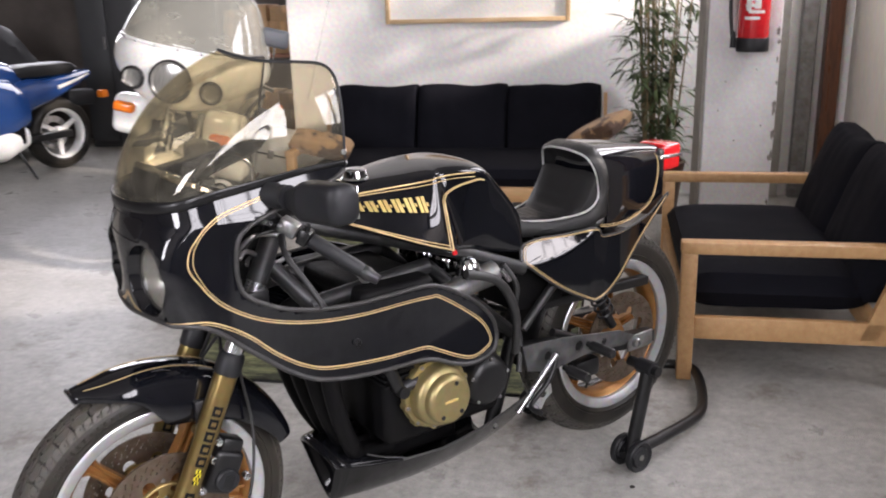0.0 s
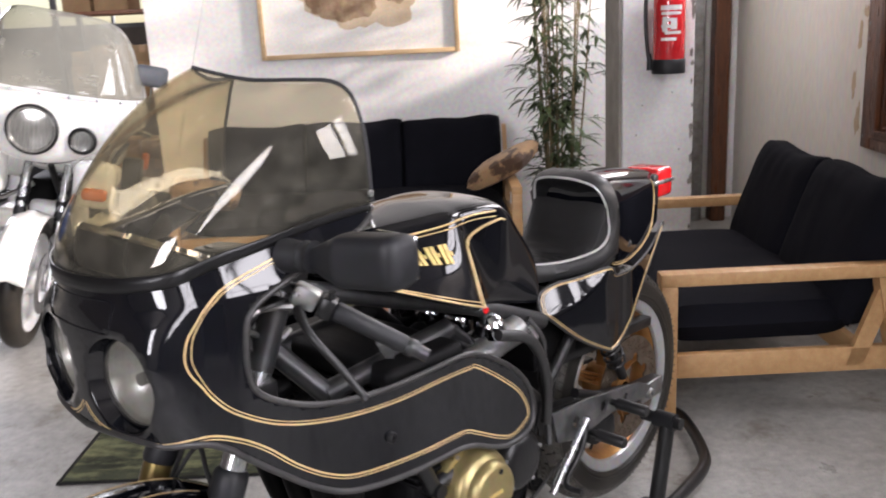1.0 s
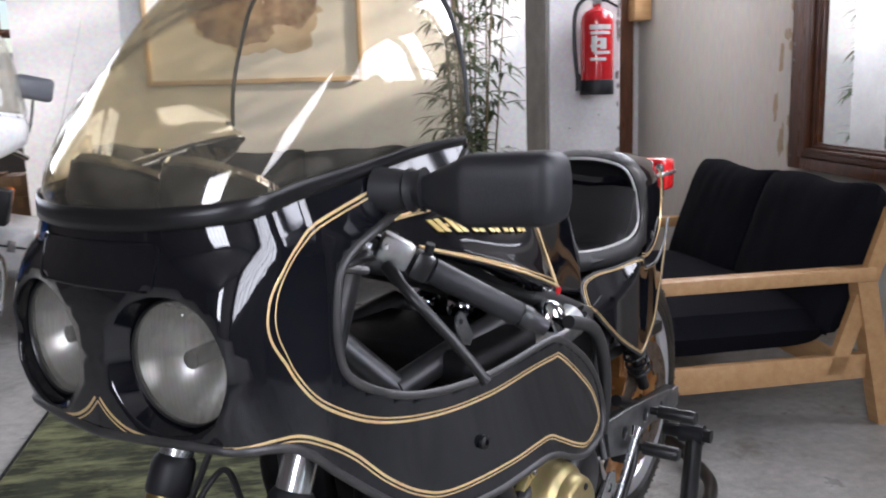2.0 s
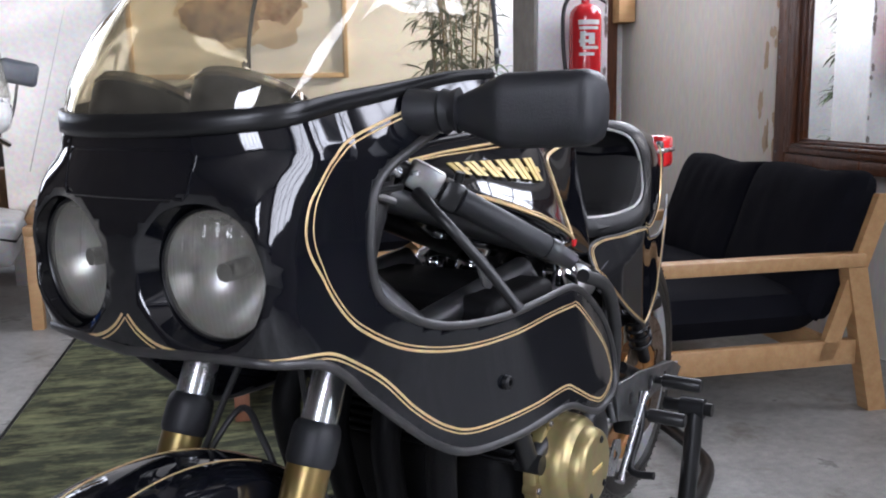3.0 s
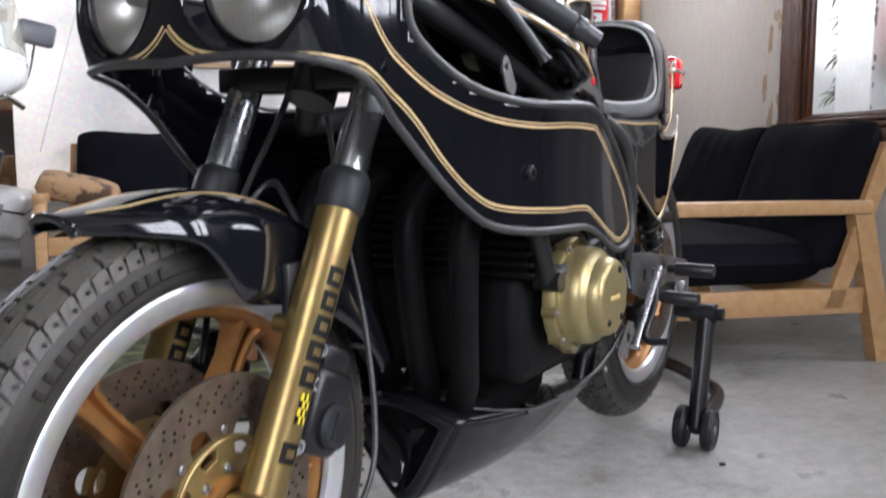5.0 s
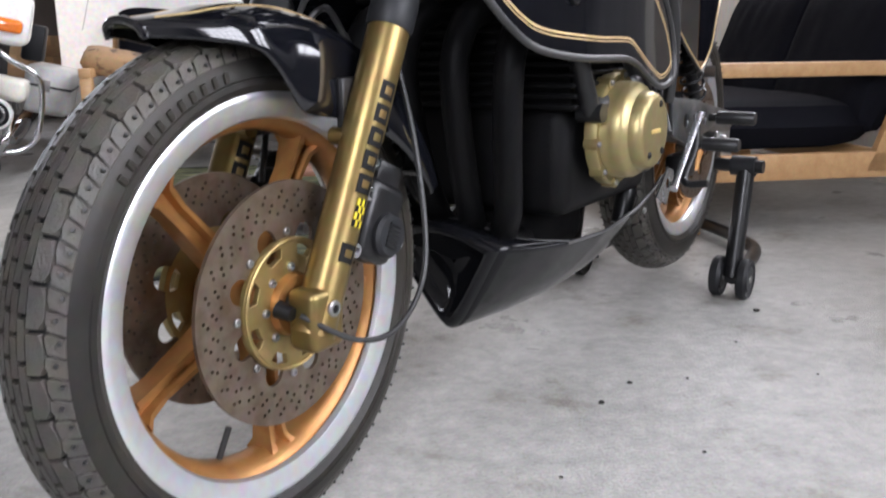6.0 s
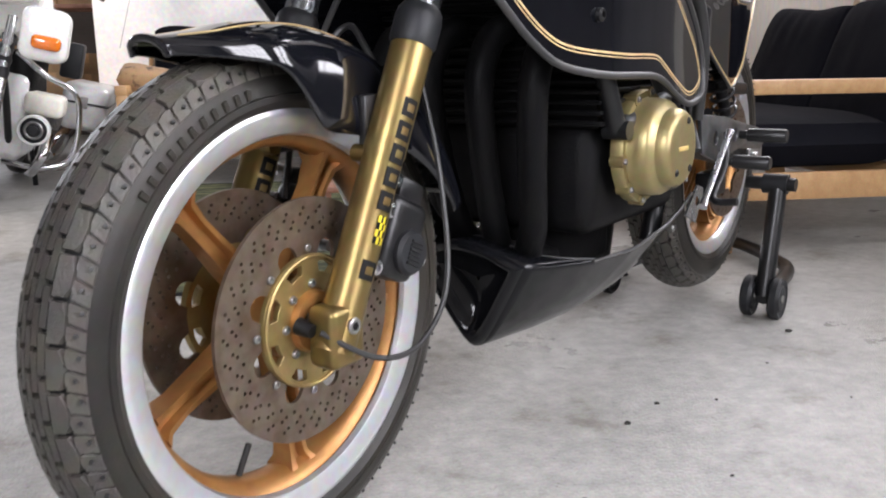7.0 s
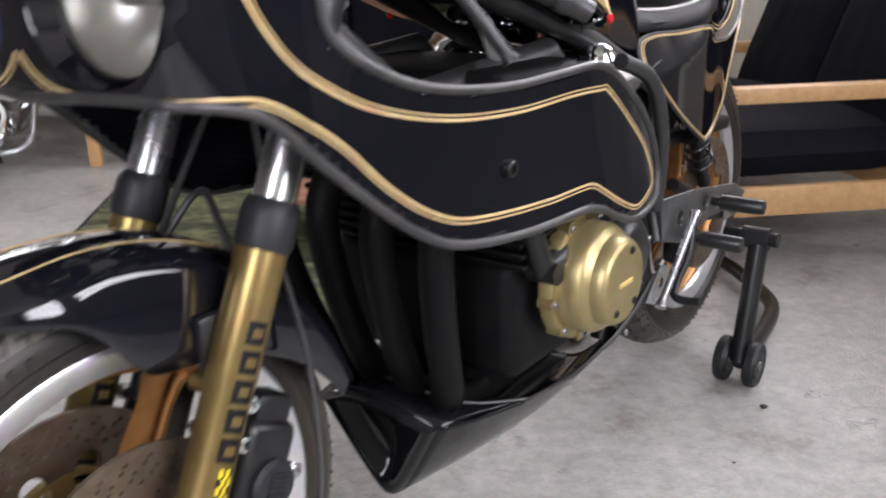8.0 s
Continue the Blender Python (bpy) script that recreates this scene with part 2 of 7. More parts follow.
M_PAINT = material("black_lacquer", (0.0032, 0.0035, 0.0050), 0.05, second=(0.0048, 0.0052, 0.0072), rough_swing=0.025, spec=0.64)
M_PAN = material("black_satin_lacquer", (0.0040, 0.0042, 0.0050), 0.12, second=(0.006, 0.0063, 0.0075), rough_swing=0.05, spec=0.26)
M_PLATE = material("dark_anodised_plate", (0.032, 0.032, 0.034), 0.4, 0.6, second=(0.06, 0.06, 0.06), scale=18)
M_EDGE = material("worn_edge_rubber", (0.018, 0.0175, 0.0175), 0.42, second=(0.036, 0.035, 0.034), scale=30)
M_SATIN = material("black_satin_metal", (0.006, 0.006, 0.0065), 0.34, second=(0.011, 0.011, 0.0115), scale=25, bump=0.05, spec=0.4)
M_MATT = material("black_plastic", (0.008, 0.0085, 0.010), 0.48, second=(0.014, 0.0145, 0.0165), spec=0.35, bump=0.12, bump_scale=500)
M_ENGINE = material("black_cast_metal", (0.0036, 0.0036, 0.0042), 0.5, second=(0.006, 0.0058, 0.0056), scale=20, bump=0.2, bump_scale=250, spec=0.10)
M_RUBBER = material("tyre_rubber", (0.014, 0.0132, 0.012), 0.40, second=(0.034, 0.0295, 0.0235), scale=5, spec=0.2, bump=0.12, bump_scale=300)
M_TREAD = material("worn_tread_rubber", (0.034, 0.0322, 0.0295), 0.36, second=(0.082, 0.074, 0.062), scale=11, mix=(0.3, 0.75), spec=0.3, bump=0.3, bump_scale=350)
M_HANGER = material("dull_alloy_plate", (0.20, 0.20, 0.20), 0.36, 0.85, second=(0.11, 0.11, 0.11), scale=18)
M_STRIPE = material("gold_pinstripe", (0.62, 0.45, 0.23), 0.38, 0.3, second=(0.52, 0.36, 0.16), scale=40)
M_GOLD = material("gold_anodised", (0.235, 0.168, 0.062), 0.34, 0.8, second=(0.185, 0.13, 0.048), scale=12, rough_swing=0.08)
M_BRASS = material("gold_cast_cover", (0.35, 0.285, 0.135), 0.40, 0.75, second=(0.30, 0.24, 0.108), scale=14, bump=0.08, bump_scale=400)
M_BRONZE = material("bronze_paint", (0.40, 0.195, 0.062), 0.36, 0.55, second=(0.28, 0.125, 0.038), scale=18, bump=0.05)
M_ALU = material("polished_aluminium", (0.54, 0.55, 0.56), 0.26, 0.95, second=(0.42, 0.43, 0.44), scale=20)
M_RIM = material("machined_rim_alloy", (0.66, 0.67, 0.68), 0.34, 0.88, second=(0.61, 0.62, 0.63), scale=30, bump=0.04, bump_scale=300)
M_STEEL = material("dull_steel", (0.35, 0.35, 0.35), 0.4, 0.9, second=(0.22, 0.21, 0.2), scale=25)
M_CHROME = material("chrome", (0.62, 0.63, 0.64), 0.08, 1.0, rough_swing=0.04)
M_DISC = material("rusty_brake_steel", (0.165, 0.128, 0.098), 0.42, 0.75, second=(0.105, 0.072, 0.048), scale=26, mix=(0.4, 0.65))
M_VINYL = material("black_vinyl", (0.010, 0.010, 0.0105), 0.40, second=(0.015, 0.015, 0.0155), spec=0.4, bump=0.2, bump_scale=400)
M_PIPING = material("silver_piping", (0.50, 0.50, 0.49), 0.35, 0.2)
M_RED = material("red_lens", (0.55, 0.012, 0.015), 0.15, coat=0.6, second=(0.45, 0.01, 0.012))
M_LETTER = material("gilt_lettering", (0.60, 0.44, 0.15), 0.4, 0.3, second=(0.66, 0.5, 0.18))
M_CABLE = material("cable_sleeve", (0.02, 0.02, 0.02), 0.45)
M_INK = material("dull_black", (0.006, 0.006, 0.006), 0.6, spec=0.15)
M_FABRIC = material("dark_navy_cloth", (0.0042, 0.0044, 0.0072), 0.92, second=(0.007, 0.0072, 0.0108), scale=6, bump=0.35, bump_scale=700, sheen=0.0, spec=0.12)
M_PINE = material("varnished_pine", (0.56, 0.34, 0.16), 0.42, second=(0.47, 0.26, 0.11), scale=5, fine=30, stretch=(1.0, 7.0, 7.0), bump=0.05)
M_DARKWOOD = material("old_brown_wood", (0.14, 0.050, 0.020), 0.30, second=(0.045, 0.016, 0.008), scale=6, fine=40, stretch=(6, 6, 1), bump=0.3, bump_scale=40)
M_STRIP = material("black_screen_strip", (0.004, 0.004, 0.0045), 0.35, spec=0.4, second=(0.006, 0.006, 0.0065))
M_SCREEN = sheet_glass("smoked_screen", (0.89, 0.845, 0.735), 1.3, 1.5, haze=0.045)
M_CLEAR = sheet_glass("clear_screen", (0.78, 0.79, 0.77), 1.0, 1.5, haze=0.34, even=0.85)


def concrete(name):
    """Power-floated concrete: cloudy greys, darker stains, fine pits, uneven polish."""
    mat = material(name, (0.43, 0.425, 0.40), 0.34, second=(0.33, 0.325, 0.302), scale=2.2, fine=160, bump=0.6, bump_scale=150, rough_swing=0.24, spec=0.45)
    nt = mat.node_tree
    b = nt.nodes["Principled BSDF"]
    was = b.inputs["Base Color"].links[0].from_socket
    coord = nt.nodes.new("ShaderNodeTexCoord")
    stain = nt.nodes.new("ShaderNodeTexNoise")
    stain.inputs["Scale"].default_value, stain.inputs["Detail"].default_value, stain.inputs["Roughness"].default_value = 4.5, 9, 0.72
    nt.links.new(coord.outputs["Object"], stain.inputs["Vector"])
    rng = nt.nodes.new("ShaderNodeMapRange")
    rng.inputs[1].default_value, rng.inputs[2].default_value = 0.55, 0.66
    nt.links.new(stain.outputs[0], rng.inputs[0])
    mx = nt.nodes.new("ShaderNodeMix")
    mx.data_type, mx.blend_type = "RGBA", "MULTIPLY"
    mx.inputs[7].default_value = (0.64, 0.60, 0.54, 1)
    nt.links.new(rng.outputs[0], mx.inputs[0])
    nt.links.new(was, mx.inputs[6])
    pits = nt.nodes.new("ShaderNodeTexVoronoi")
    pits.inputs["Scale"].default_value = 70
    nt.links.new(coord.outputs["Object"], pits.inputs["Vector"])
    pr = nt.nodes.new("ShaderNodeMapRange")
    pr.inputs[1].default_value, pr.inputs[2].default_value, pr.inputs[3].default_value, pr.inputs[4].default_value = 0.03, 0.16, 0.55, 1.0
    nt.links.new(pits.outputs["Distance"], pr.inputs[0])
    sc = nt.nodes.new("ShaderNodeVectorMath")
    sc.operation = "SCALE"
    nt.links.new(mx.outputs[2], sc.inputs[0])
    nt.links.new(pr.outputs[0], sc.inputs["Scale"])
    grit = nt.nodes.new("ShaderNodeTexNoise")
    grit.inputs["Scale"].default_value, grit.inputs["Detail"].default_value, grit.inputs["Roughness"].default_value = 24, 8, 0.75
    nt.links.new(coord.outputs["Object"], grit.inputs["Vector"])
    gr = nt.nodes.new("ShaderNodeMapRange")
    gr.inputs[1].default_value, gr.inputs[2].default_value, gr.inputs[3].default_value, gr.inputs[4].default_value = 0.3, 0.7, 0.66, 1.22
    nt.links.new(grit.outputs[0], gr.inputs[0])
    sg = nt.nodes.new("ShaderNodeVectorMath")
    sg.operation = "SCALE"
    nt.links.new(sc.outputs[0], sg.inputs[0])
    nt.links.new(gr.outputs[0], sg.inputs["Scale"])
    nt.links.new(sg.outputs[0], b.inputs["Base Color"])
    return mat


M_FLOOR = concrete("polished_concrete")
M_ANNEX = material("dark_unseen_floor", (0.045, 0.044, 0.043), 0.85, second=(0.06, 0.058, 0.055), scale=6, bump=0.4, bump_scale=80)
M_WHITEWALL = material("white_limewash", (0.80, 0.79, 0.77), 0.85, second=(0.73, 0.72, 0.70), scale=1.2, fine=40, bump=0.2, bump_scale=25)
M_OLDWALL = material("stained_old_plaster", (0.60, 0.56, 0.505), 0.85, second=(0.53, 0.49, 0.435), scale=1.3, fine=45, mix=(0.35, 0.75), bump=0.3, bump_scale=30, stretch=(1, 1, 0.3))
M_COLUMN = material("chipped_white_paint", (0.78, 0.77, 0.76), 0.7, second=(0.66, 0.65, 0.64), scale=5, bump=0.3, bump_scale=35)
M_COLSIDE = material("rough_grey_finish", (0.34, 0.32, 0.29), 0.85, second=(0.25, 0.235, 0.21), scale=7, bump=0.4, bump_scale=45)
M_CEIL = material("ceiling_boards", (0.22, 0.205, 0.19), 0.9, scale=1.5)
M_DARKWALL = material("dark_workshop_wall", (0.10, 0.085, 0.075), 0.8, second=(0.06, 0.05, 0.045), scale=2)
# for unseen walls; its grey is set by what the black paint reflects
M_GREYWALL = material("unseen_grey_wall", (0.24, 0.225, 0.21), 0.85, second=(0.15, 0.14, 0.13), scale=2, bump=0.3, bump_scale=30)
M_WINFRAME = material("grey_steel_bars", (0.12, 0.125, 0.13), 0.5, 0.2)


def wall_bm(x0, x1, y0, y1, z1, openings=()):
    """A wall from x0 to x1, y0 to y1 thick, with square openings (x0, x1, z0, z1) right through it."""
    bm = bmesh.new()
    cuts = sorted({x0, x1, *(v for o in openings for v in o[:2])})
    for a, b in zip(cuts, cuts[1:]):
        z = 0.0
        for o in sorted((o for o in openings if o[0] <= a and o[1] >= b), key=lambda o: o[2]):
            if o[2] > z:
                box(bm, (a, y0, z), (b, y1, o[2]))
            z = o[3]
        if z < z1:
            box(bm, (a, y0, z), (b, y1, z1))
    return bm


HIGH = 4.6
ALONG_W = ROOM @ pose(0, 0, 0, 0, 0, 90)      # local x along w, local y along -d
bm = bmesh.new()
box(bm, (-9, -9, -0.2), (2.7, 9, 0.0))
structure("floor", bm, M_FLOOR, "cloudy grey polished concrete floor with stains", "floor", ROOM)
# unseen floor, made dark so the fairing's flank reflects less
bm = bmesh.new()
box(bm, (2.7, -9, -0.2), (12, 9, 0.0))
structure("floor_annex", bm, M_ANNEX, "unseen dark grey floor, added to darken reflections", "floor", ROOM)
bm = bmesh.new()
box(bm, (-9, -6, HIGH), (6.4, 9, HIGH + 0.2))
structure("ceiling", bm, M_CEIL, "plain dark boarded ceiling", "ceiling", ROOM)
structure("wall_sofa", wall_bm(-1.3, 2.55, 4.62, 4.86, HIGH), M_WHITEWALL, "white limewashed wall behind the sofa", "wall", ROOM)
structure("wall_recess", wall_bm(4.86, 6.8, 1.06, 1.3, HIGH), M_WHITEWALL, "white wall beside the shelf recess", "wall", ALONG_W)
structure("wall_far", wall_bm(-7.0, -1.3, 6.8, 7.0, HIGH, [(-5.8, -1.8, 1.48, 3.35)]), M_DARKWALL, "dark wall behind the blue motorcycle", "wall", ROOM)
# unseen wall, kept dark for the reflections in the black paint
structure("wall_left", wall_bm(-5.0, 7.0, 7.0, 7.25, HIGH), M_DARKWALL, "unseen dark brown wall on the left", "wall", ALONG_W)
WIN_D = (-2.5, -0.9, 1.55, 4.3)
structure("wall_back", wall_bm(-7.0, 6.25, -5.2, -5.0, HIGH, [WIN_D]), M_GREYWALL, "unseen plain grey wall at the back", "wall", ROOM)
WIN_B, WIN_C = (3.30, 4.58, 1.70, 3.4), (0.62, 1.42, 1.70, 4.40)
WIN_H = (1.55, 3.20, 2.0, 3.7)
WIN_G = (-0.65, 0.42, 1.70, 4.40)
WIN_E, WIN_F = (-4.3, -1.15, 0.95, 4.3), (-5.8, -1.8, 1.48, 3.35)
structure("wall_plaster", wall_bm(1.50, 4.86, -2.80, -2.55, HIGH, [WIN_B, WIN_H]), M_OLDWALL, "stained beige plaster wall with peeling patches", "wall", ALONG_W)


structure("wall_right", wall_bm(-5.0, 1.70, -6.25, -6.0, HIGH, [WIN_C, WIN_G]), M_GREYWALL, "unseen plain grey wall around a tall window", "wall", ALONG_W)
structure("wall_side", wall_bm(-5.0, -0.75, -2.80, -2.55, HIGH, [WIN_E]), M_GREYWALL, "unseen plain grey wall around a wide window", "wall", ALONG_W)
structure("wall_return", wall_bm(2.80, 6.0, 1.50, 1.70, HIGH), M_GREYWALL, "unseen plain grey return wall", "wall", ROOM)


def steel_window(name, win, across, up, label, m=None, y0=-2.70, y1=-2.66):
    """A metal window with slim glazing bars and panes, filling an opening of the plaster wall."""
    w0, w1, z0, z1 = win
    ob = tagged(thing(name, label, "window", m or ALONG_W), kind="structure")
    edge = bmesh.new()
    box(edge, (w0, y0, z0), (w0 + 0.04, y1, z1)), box(edge, (w1 - 0.04, y0, z0), (w1, y1, z1))
    box(edge, (w0 + 0.04, y0, z0), (w1 - 0.04, y1, z0 + 0.04)), box(edge, (w0 + 0.04, y0, z1 - 0.04), (w1 - 0.04, y1, z1))
    part("window_frame", edge, M_WINFRAME, ob, smooth=False)
    for i in range(1, across):
        x = w0 + (w1 - w0) * i / across
        part("glazing_bar", new_box((x - 0.012, y0 + 0.004, z0 + 0.04), (x + 0.012, y1 - 0.004, z1 - 0.04)), M_WINFRAME, ob, smooth=False)
    for i in range(1, up):
        z = z0 + (z1 - z0) * i / up
        part("glazing_bar", new_box((w0 + 0.04, y0 + 0.008, z - 0.012), (w1 - 0.04, y1 - 0.008, z + 0.012)), M_WINFRAME, ob, smooth=False)
    return ob


steel_window("window_1", WIN_C, 3, 4, "large steel-barred workshop window, bright daylight", None, -6.14, -6.10)
steel_window("window_4", WIN_E, 7, 5, "wide steel-barred workshop window, bright daylight")
steel_window("window_5", WIN_F, 8, 4, "high steel-barred window in the far wall", ROOM, 6.86, 6.90)
steel_window("window_6", WIN_G, 3, 6, "tall glazed steel window, bright daylight", None, -6.14, -6.10)
steel_window("window_3", WIN_D, 5, 5, "steel-barred window in the back wall, bright daylight", ROOM, -5.12, -5.08)
steel_window("window_7", WIN_H, 5, 3, "high steel-barred window over the mirror, bright daylight")
steel_window("window_2", WIN_B, 4, 3, "high steel-barred window strip, bright daylight")


# large old mirror on the plaster wall
M_MIRROR = bpy.data.materials.new("silvered_mirror")
M_MIRROR.use_nodes = True
mb = M_MIRROR.node_tree.nodes["Principled BSDF"]
mb.inputs["Base Color"].default_value, mb.inputs["Metallic"].default_value, mb.inputs["Roughness"].default_value = (0.90, 0.92, 0.91, 1), 1.0, 0.015


HUNG = ROOM @ Matrix.Translation((2.55, 2.765, 0)) @ pose(0, 0, 0, 0, 0, -3.8) @ Matrix.Translation((-2.55, -2.765, 0)) @ pose(0, 0, 0, 0, 0, 90)      # one end stands off the wall


def wall_mirror(w0, w1, z0, z1):
    """A mirror in a broad carved frame: flat outer boards and stepped inner mouldings."""
    ob = thing("wall_mirror", "large mirror in a broad dark brown carved wooden frame", "mirror", HUNG)
    y = -2.548
    for name, lo, hi in (("frame_side", (w1 - 0.10, y, z0), (w1, y + 0.040, z1)), ("frame_side", (w0, y, z0), (w0 + 0.10, y + 0.040, z1)),
                         ("frame_top", (w0 + 0.101, y, z1 - 0.10), (w1 - 0.101, y + 0.038, z1)), ("frame_bottom", (w0 + 0.101, y, z0), (w1 - 0.101, y + 0.038, z0 + 0.055))):
        part(name, new_box(lo, hi, 0.008), M_DARKWOOD, ob)
    a, b, c, e = w0 + 0.102, w1 - 0.102, z0 + 0.057, z1 - 0.102
    for s, dep in ((0.050, 0.046), (0.030, 0.056), (0.026, 0.034), (0.016, 0.022)):
        for lo, hi in (((a, c), (a + s, e)), ((b - s, c), (b, e)), ((a + s, c), (b - s, c + s * 0.55)), ((a + s, e - s), (b - s, e))):
            part("moulding", new_box((lo[0], y, lo[1]), (hi[0], y + dep, hi[1]), 0.005), M_DARKWOOD, ob)
        a, b, c, e = a + s, b - s, c + s * 0.55, e - s
    part("mirror_glass", new_box((a - 0.004, y + 0.001, c - 0.004), (b + 0.004, y + 0.012, e + 0.004)), M_MIRROR, ob, "silvered mirror glass", smooth=False)
    for z in (0.79, 1.22, 1.29):
        part("screw", bolt_bm((w1 - 0.03, y + 0.039, z), (0, 1, 0), 0.008, 0.004), M_STEEL, ob)
    return ob


wall_mirror(1.70, 2.765, 0.735, 1.92)

# column with the extinguisher
bm = bmesh.new()
box(bm, (1.50, 3.20, 0), (1.86, 3.56, HIGH), 0.006)
structure("column", bm, M_COLUMN, "chipped white painted square concrete column", "column", ROOM)
# thin grey slab over one side of the white column
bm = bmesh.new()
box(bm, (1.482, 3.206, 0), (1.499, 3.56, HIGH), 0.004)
structure("column_side", bm, M_COLSIDE, "rough grey side of the column", "column", ROOM)
bm = bmesh.new()
box(bm, (2.37, 4.50, 0), (2.47, 4.615, HIGH), 0.01)
structure("post", bm, M_DARKWOOD, "brown wooden post in the room corner", "post", ROOM)
for d0, wdt, mt in ((2.08, 0.07, M_COLSIDE), (2.22, 0.10, M_STEEL)):
    bm = bmesh.new()
    box(bm, (d0, 4.54, 0), (d0 + wdt, 4.615, HIGH), 0.01)
    structure("trim", bm, mt, "grey vertical duct on the wall", "trim", ROOM)


# ---------- seats ----------
def pine_seat(name, label, m, width, depth, arm_z, backs, rail=(0.20, 0.28), seat_top=0.41, back_top=0.80, lean=0.30, arm=0.80, slope=0.22, group=""):
    """A low sofa: pine arm frames, rails, seat and back cushions. Local x across, y from front to back."""
    ob = thing(name, label, "sofa", m, group)
    t = 0.055
    for x in (0.0, width - t):
        part("front_leg", new_box((x, 0, 0), (x + t, t, arm_z - 0.045), 0.004), M_PINE, ob)
        part("armrest", new_box((x - 0.002, -0.004, arm_z - 0.045), (x + t + 0.002, arm, arm_z), 0.005), M_PINE, ob)
        leg = loft(bmesh.new(), [[(x + a, arm - 0.075 + b + (arm_z - z) * slope, z) for a, b in ((0, 0), (t, 0), (t, 0.07), (0, 0.07))] for z in (0.0, arm_z - 0.046)])
        part("back_leg", leg, M_PINE, ob)
        part("side_rail", new_box((x + 0.01, t + 0.002, rail[0]), (x + t - 0.01, arm - 0.01, rail[1]), 0.004), M_PINE, ob)
        stay = loft(bmesh.new(), [[(x + (0.010 if x == 0 else t - 0.036) + a, arm - 0.16 + b + (z - rail[0]) * math.tan(lean), z) for a, b in ((0, 0), (0.026, 0), (0.026, 0.06), (0, 0.06))] for z in (rail[0] + 0.02, back_top - 0.06)])
        part("back_stay", stay, M_PINE, ob)
    part("front_rail", new_box((t + 0.002, 0.008, rail[0]), (width - t - 0.002, 0.04, rail[1] + 0.01), 0.004), M_PINE, ob)
    part("back_rail", new_box((t + 0.002, arm - 0.10, rail[0]), (width - t - 0.002, arm - 0.07, rail[1]), 0.004), M_PINE, ob)
    inner = (width - 2 * t) / backs
    sz = seat_top - rail[1] + 0.02
    part("seat_cushion", cushion_bm(width - 2 * t + 0.02, arm - 0.10, sz, 0.16, 12, 3, 0.06), M_FABRIC, ob).location = (width / 2, (arm - 0.10) / 2 + 0.01, rail[1] - 0.015)
    for k in range(backs):
        high = (back_top - seat_top + 0.13) / math.cos(lean)
        c = part("back_cushion", cushion_bm(inner + 0.030, high, 0.18, 0.4, 14, 7 + k * 2.3, 0.13), M_FABRIC, ob)
        c.matrix_local = Matrix.Translation((t + inner * (k + 0.5), arm - 0.20 + (seat_top - 0.07 - rail[0]) * math.tan(lean), seat_top - 0.12)) @ pose(0, 0, 0, 90 - math.degrees(lean), 0, 0) @ pose(0, high / 2, -0.09, 0, 0, random.uniform(-0.8, 0.8))
    return ob


# along the white wall, facing the motorcycle
pine_seat("sofa", "three-seat sofa with dark navy cushions on a pine frame", ROOM @ pose(-0.945, 3.44, 0), 1.95, 0.95, 0.50, 3, arm=0.86, lean=0.34, group="lounge seats")
# turned a quarter: its front faces along the white wall
pine_seat("loveseat", "two-seat sofa with dark navy cushions on a pine frame", ROOM @ pose(1.28, 2.78, 0, 0, 0, -90), 1.27, 0.86, 0.54, 2, rail=(0.165, 0.25), seat_top=0.42, back_top=0.79, lean=0.34, arm=0.785, group="lounge seats")

# ---------- the black and gold racing motorcycle ----------
BIKE = thing("motorcycle", "black and gold cafe racer motorcycle with smoked windscreen on a stand", "motorcycle")
RAKE = Vector((math.sin(radians(25)), 0, math.cos(radians(25))))
STEER = pose(0, 0, 0, 0, 0, 1.9)
TO_Y = Matrix.Rotation(radians(-90), 4, "X")      # local z to +y


def tyre_section(radius, rim, half, drop=0.0):
    """The (radius, side) outline of a tyre from bead to bead."""
    pts = [(rim - 0.004, -half * 0.80), (rim + 0.006, -half * 0.92)]
    for k in range(13):
        a = math.pi * k / 12
        pts.append((rim + 0.012 + (radius - drop - rim - 0.012) * math.sin(a) ** 0.72, -half * math.cos(a) * (1 + 0.03 * math.sin(2 * a) ** 2)))
    return pts + [(rim + 0.006, half * 0.92), (rim - 0.004, half * 0.80)]


def crown(v, radius, rim, half):
    """A place across the tread: v from -1 to 1 gives radius and side."""
    a = math.pi / 2 + v * 0.98
    return rim + 0.012 + (radius - rim - 0.012) * math.sin(a) ** 0.72, -half * math.cos(a)


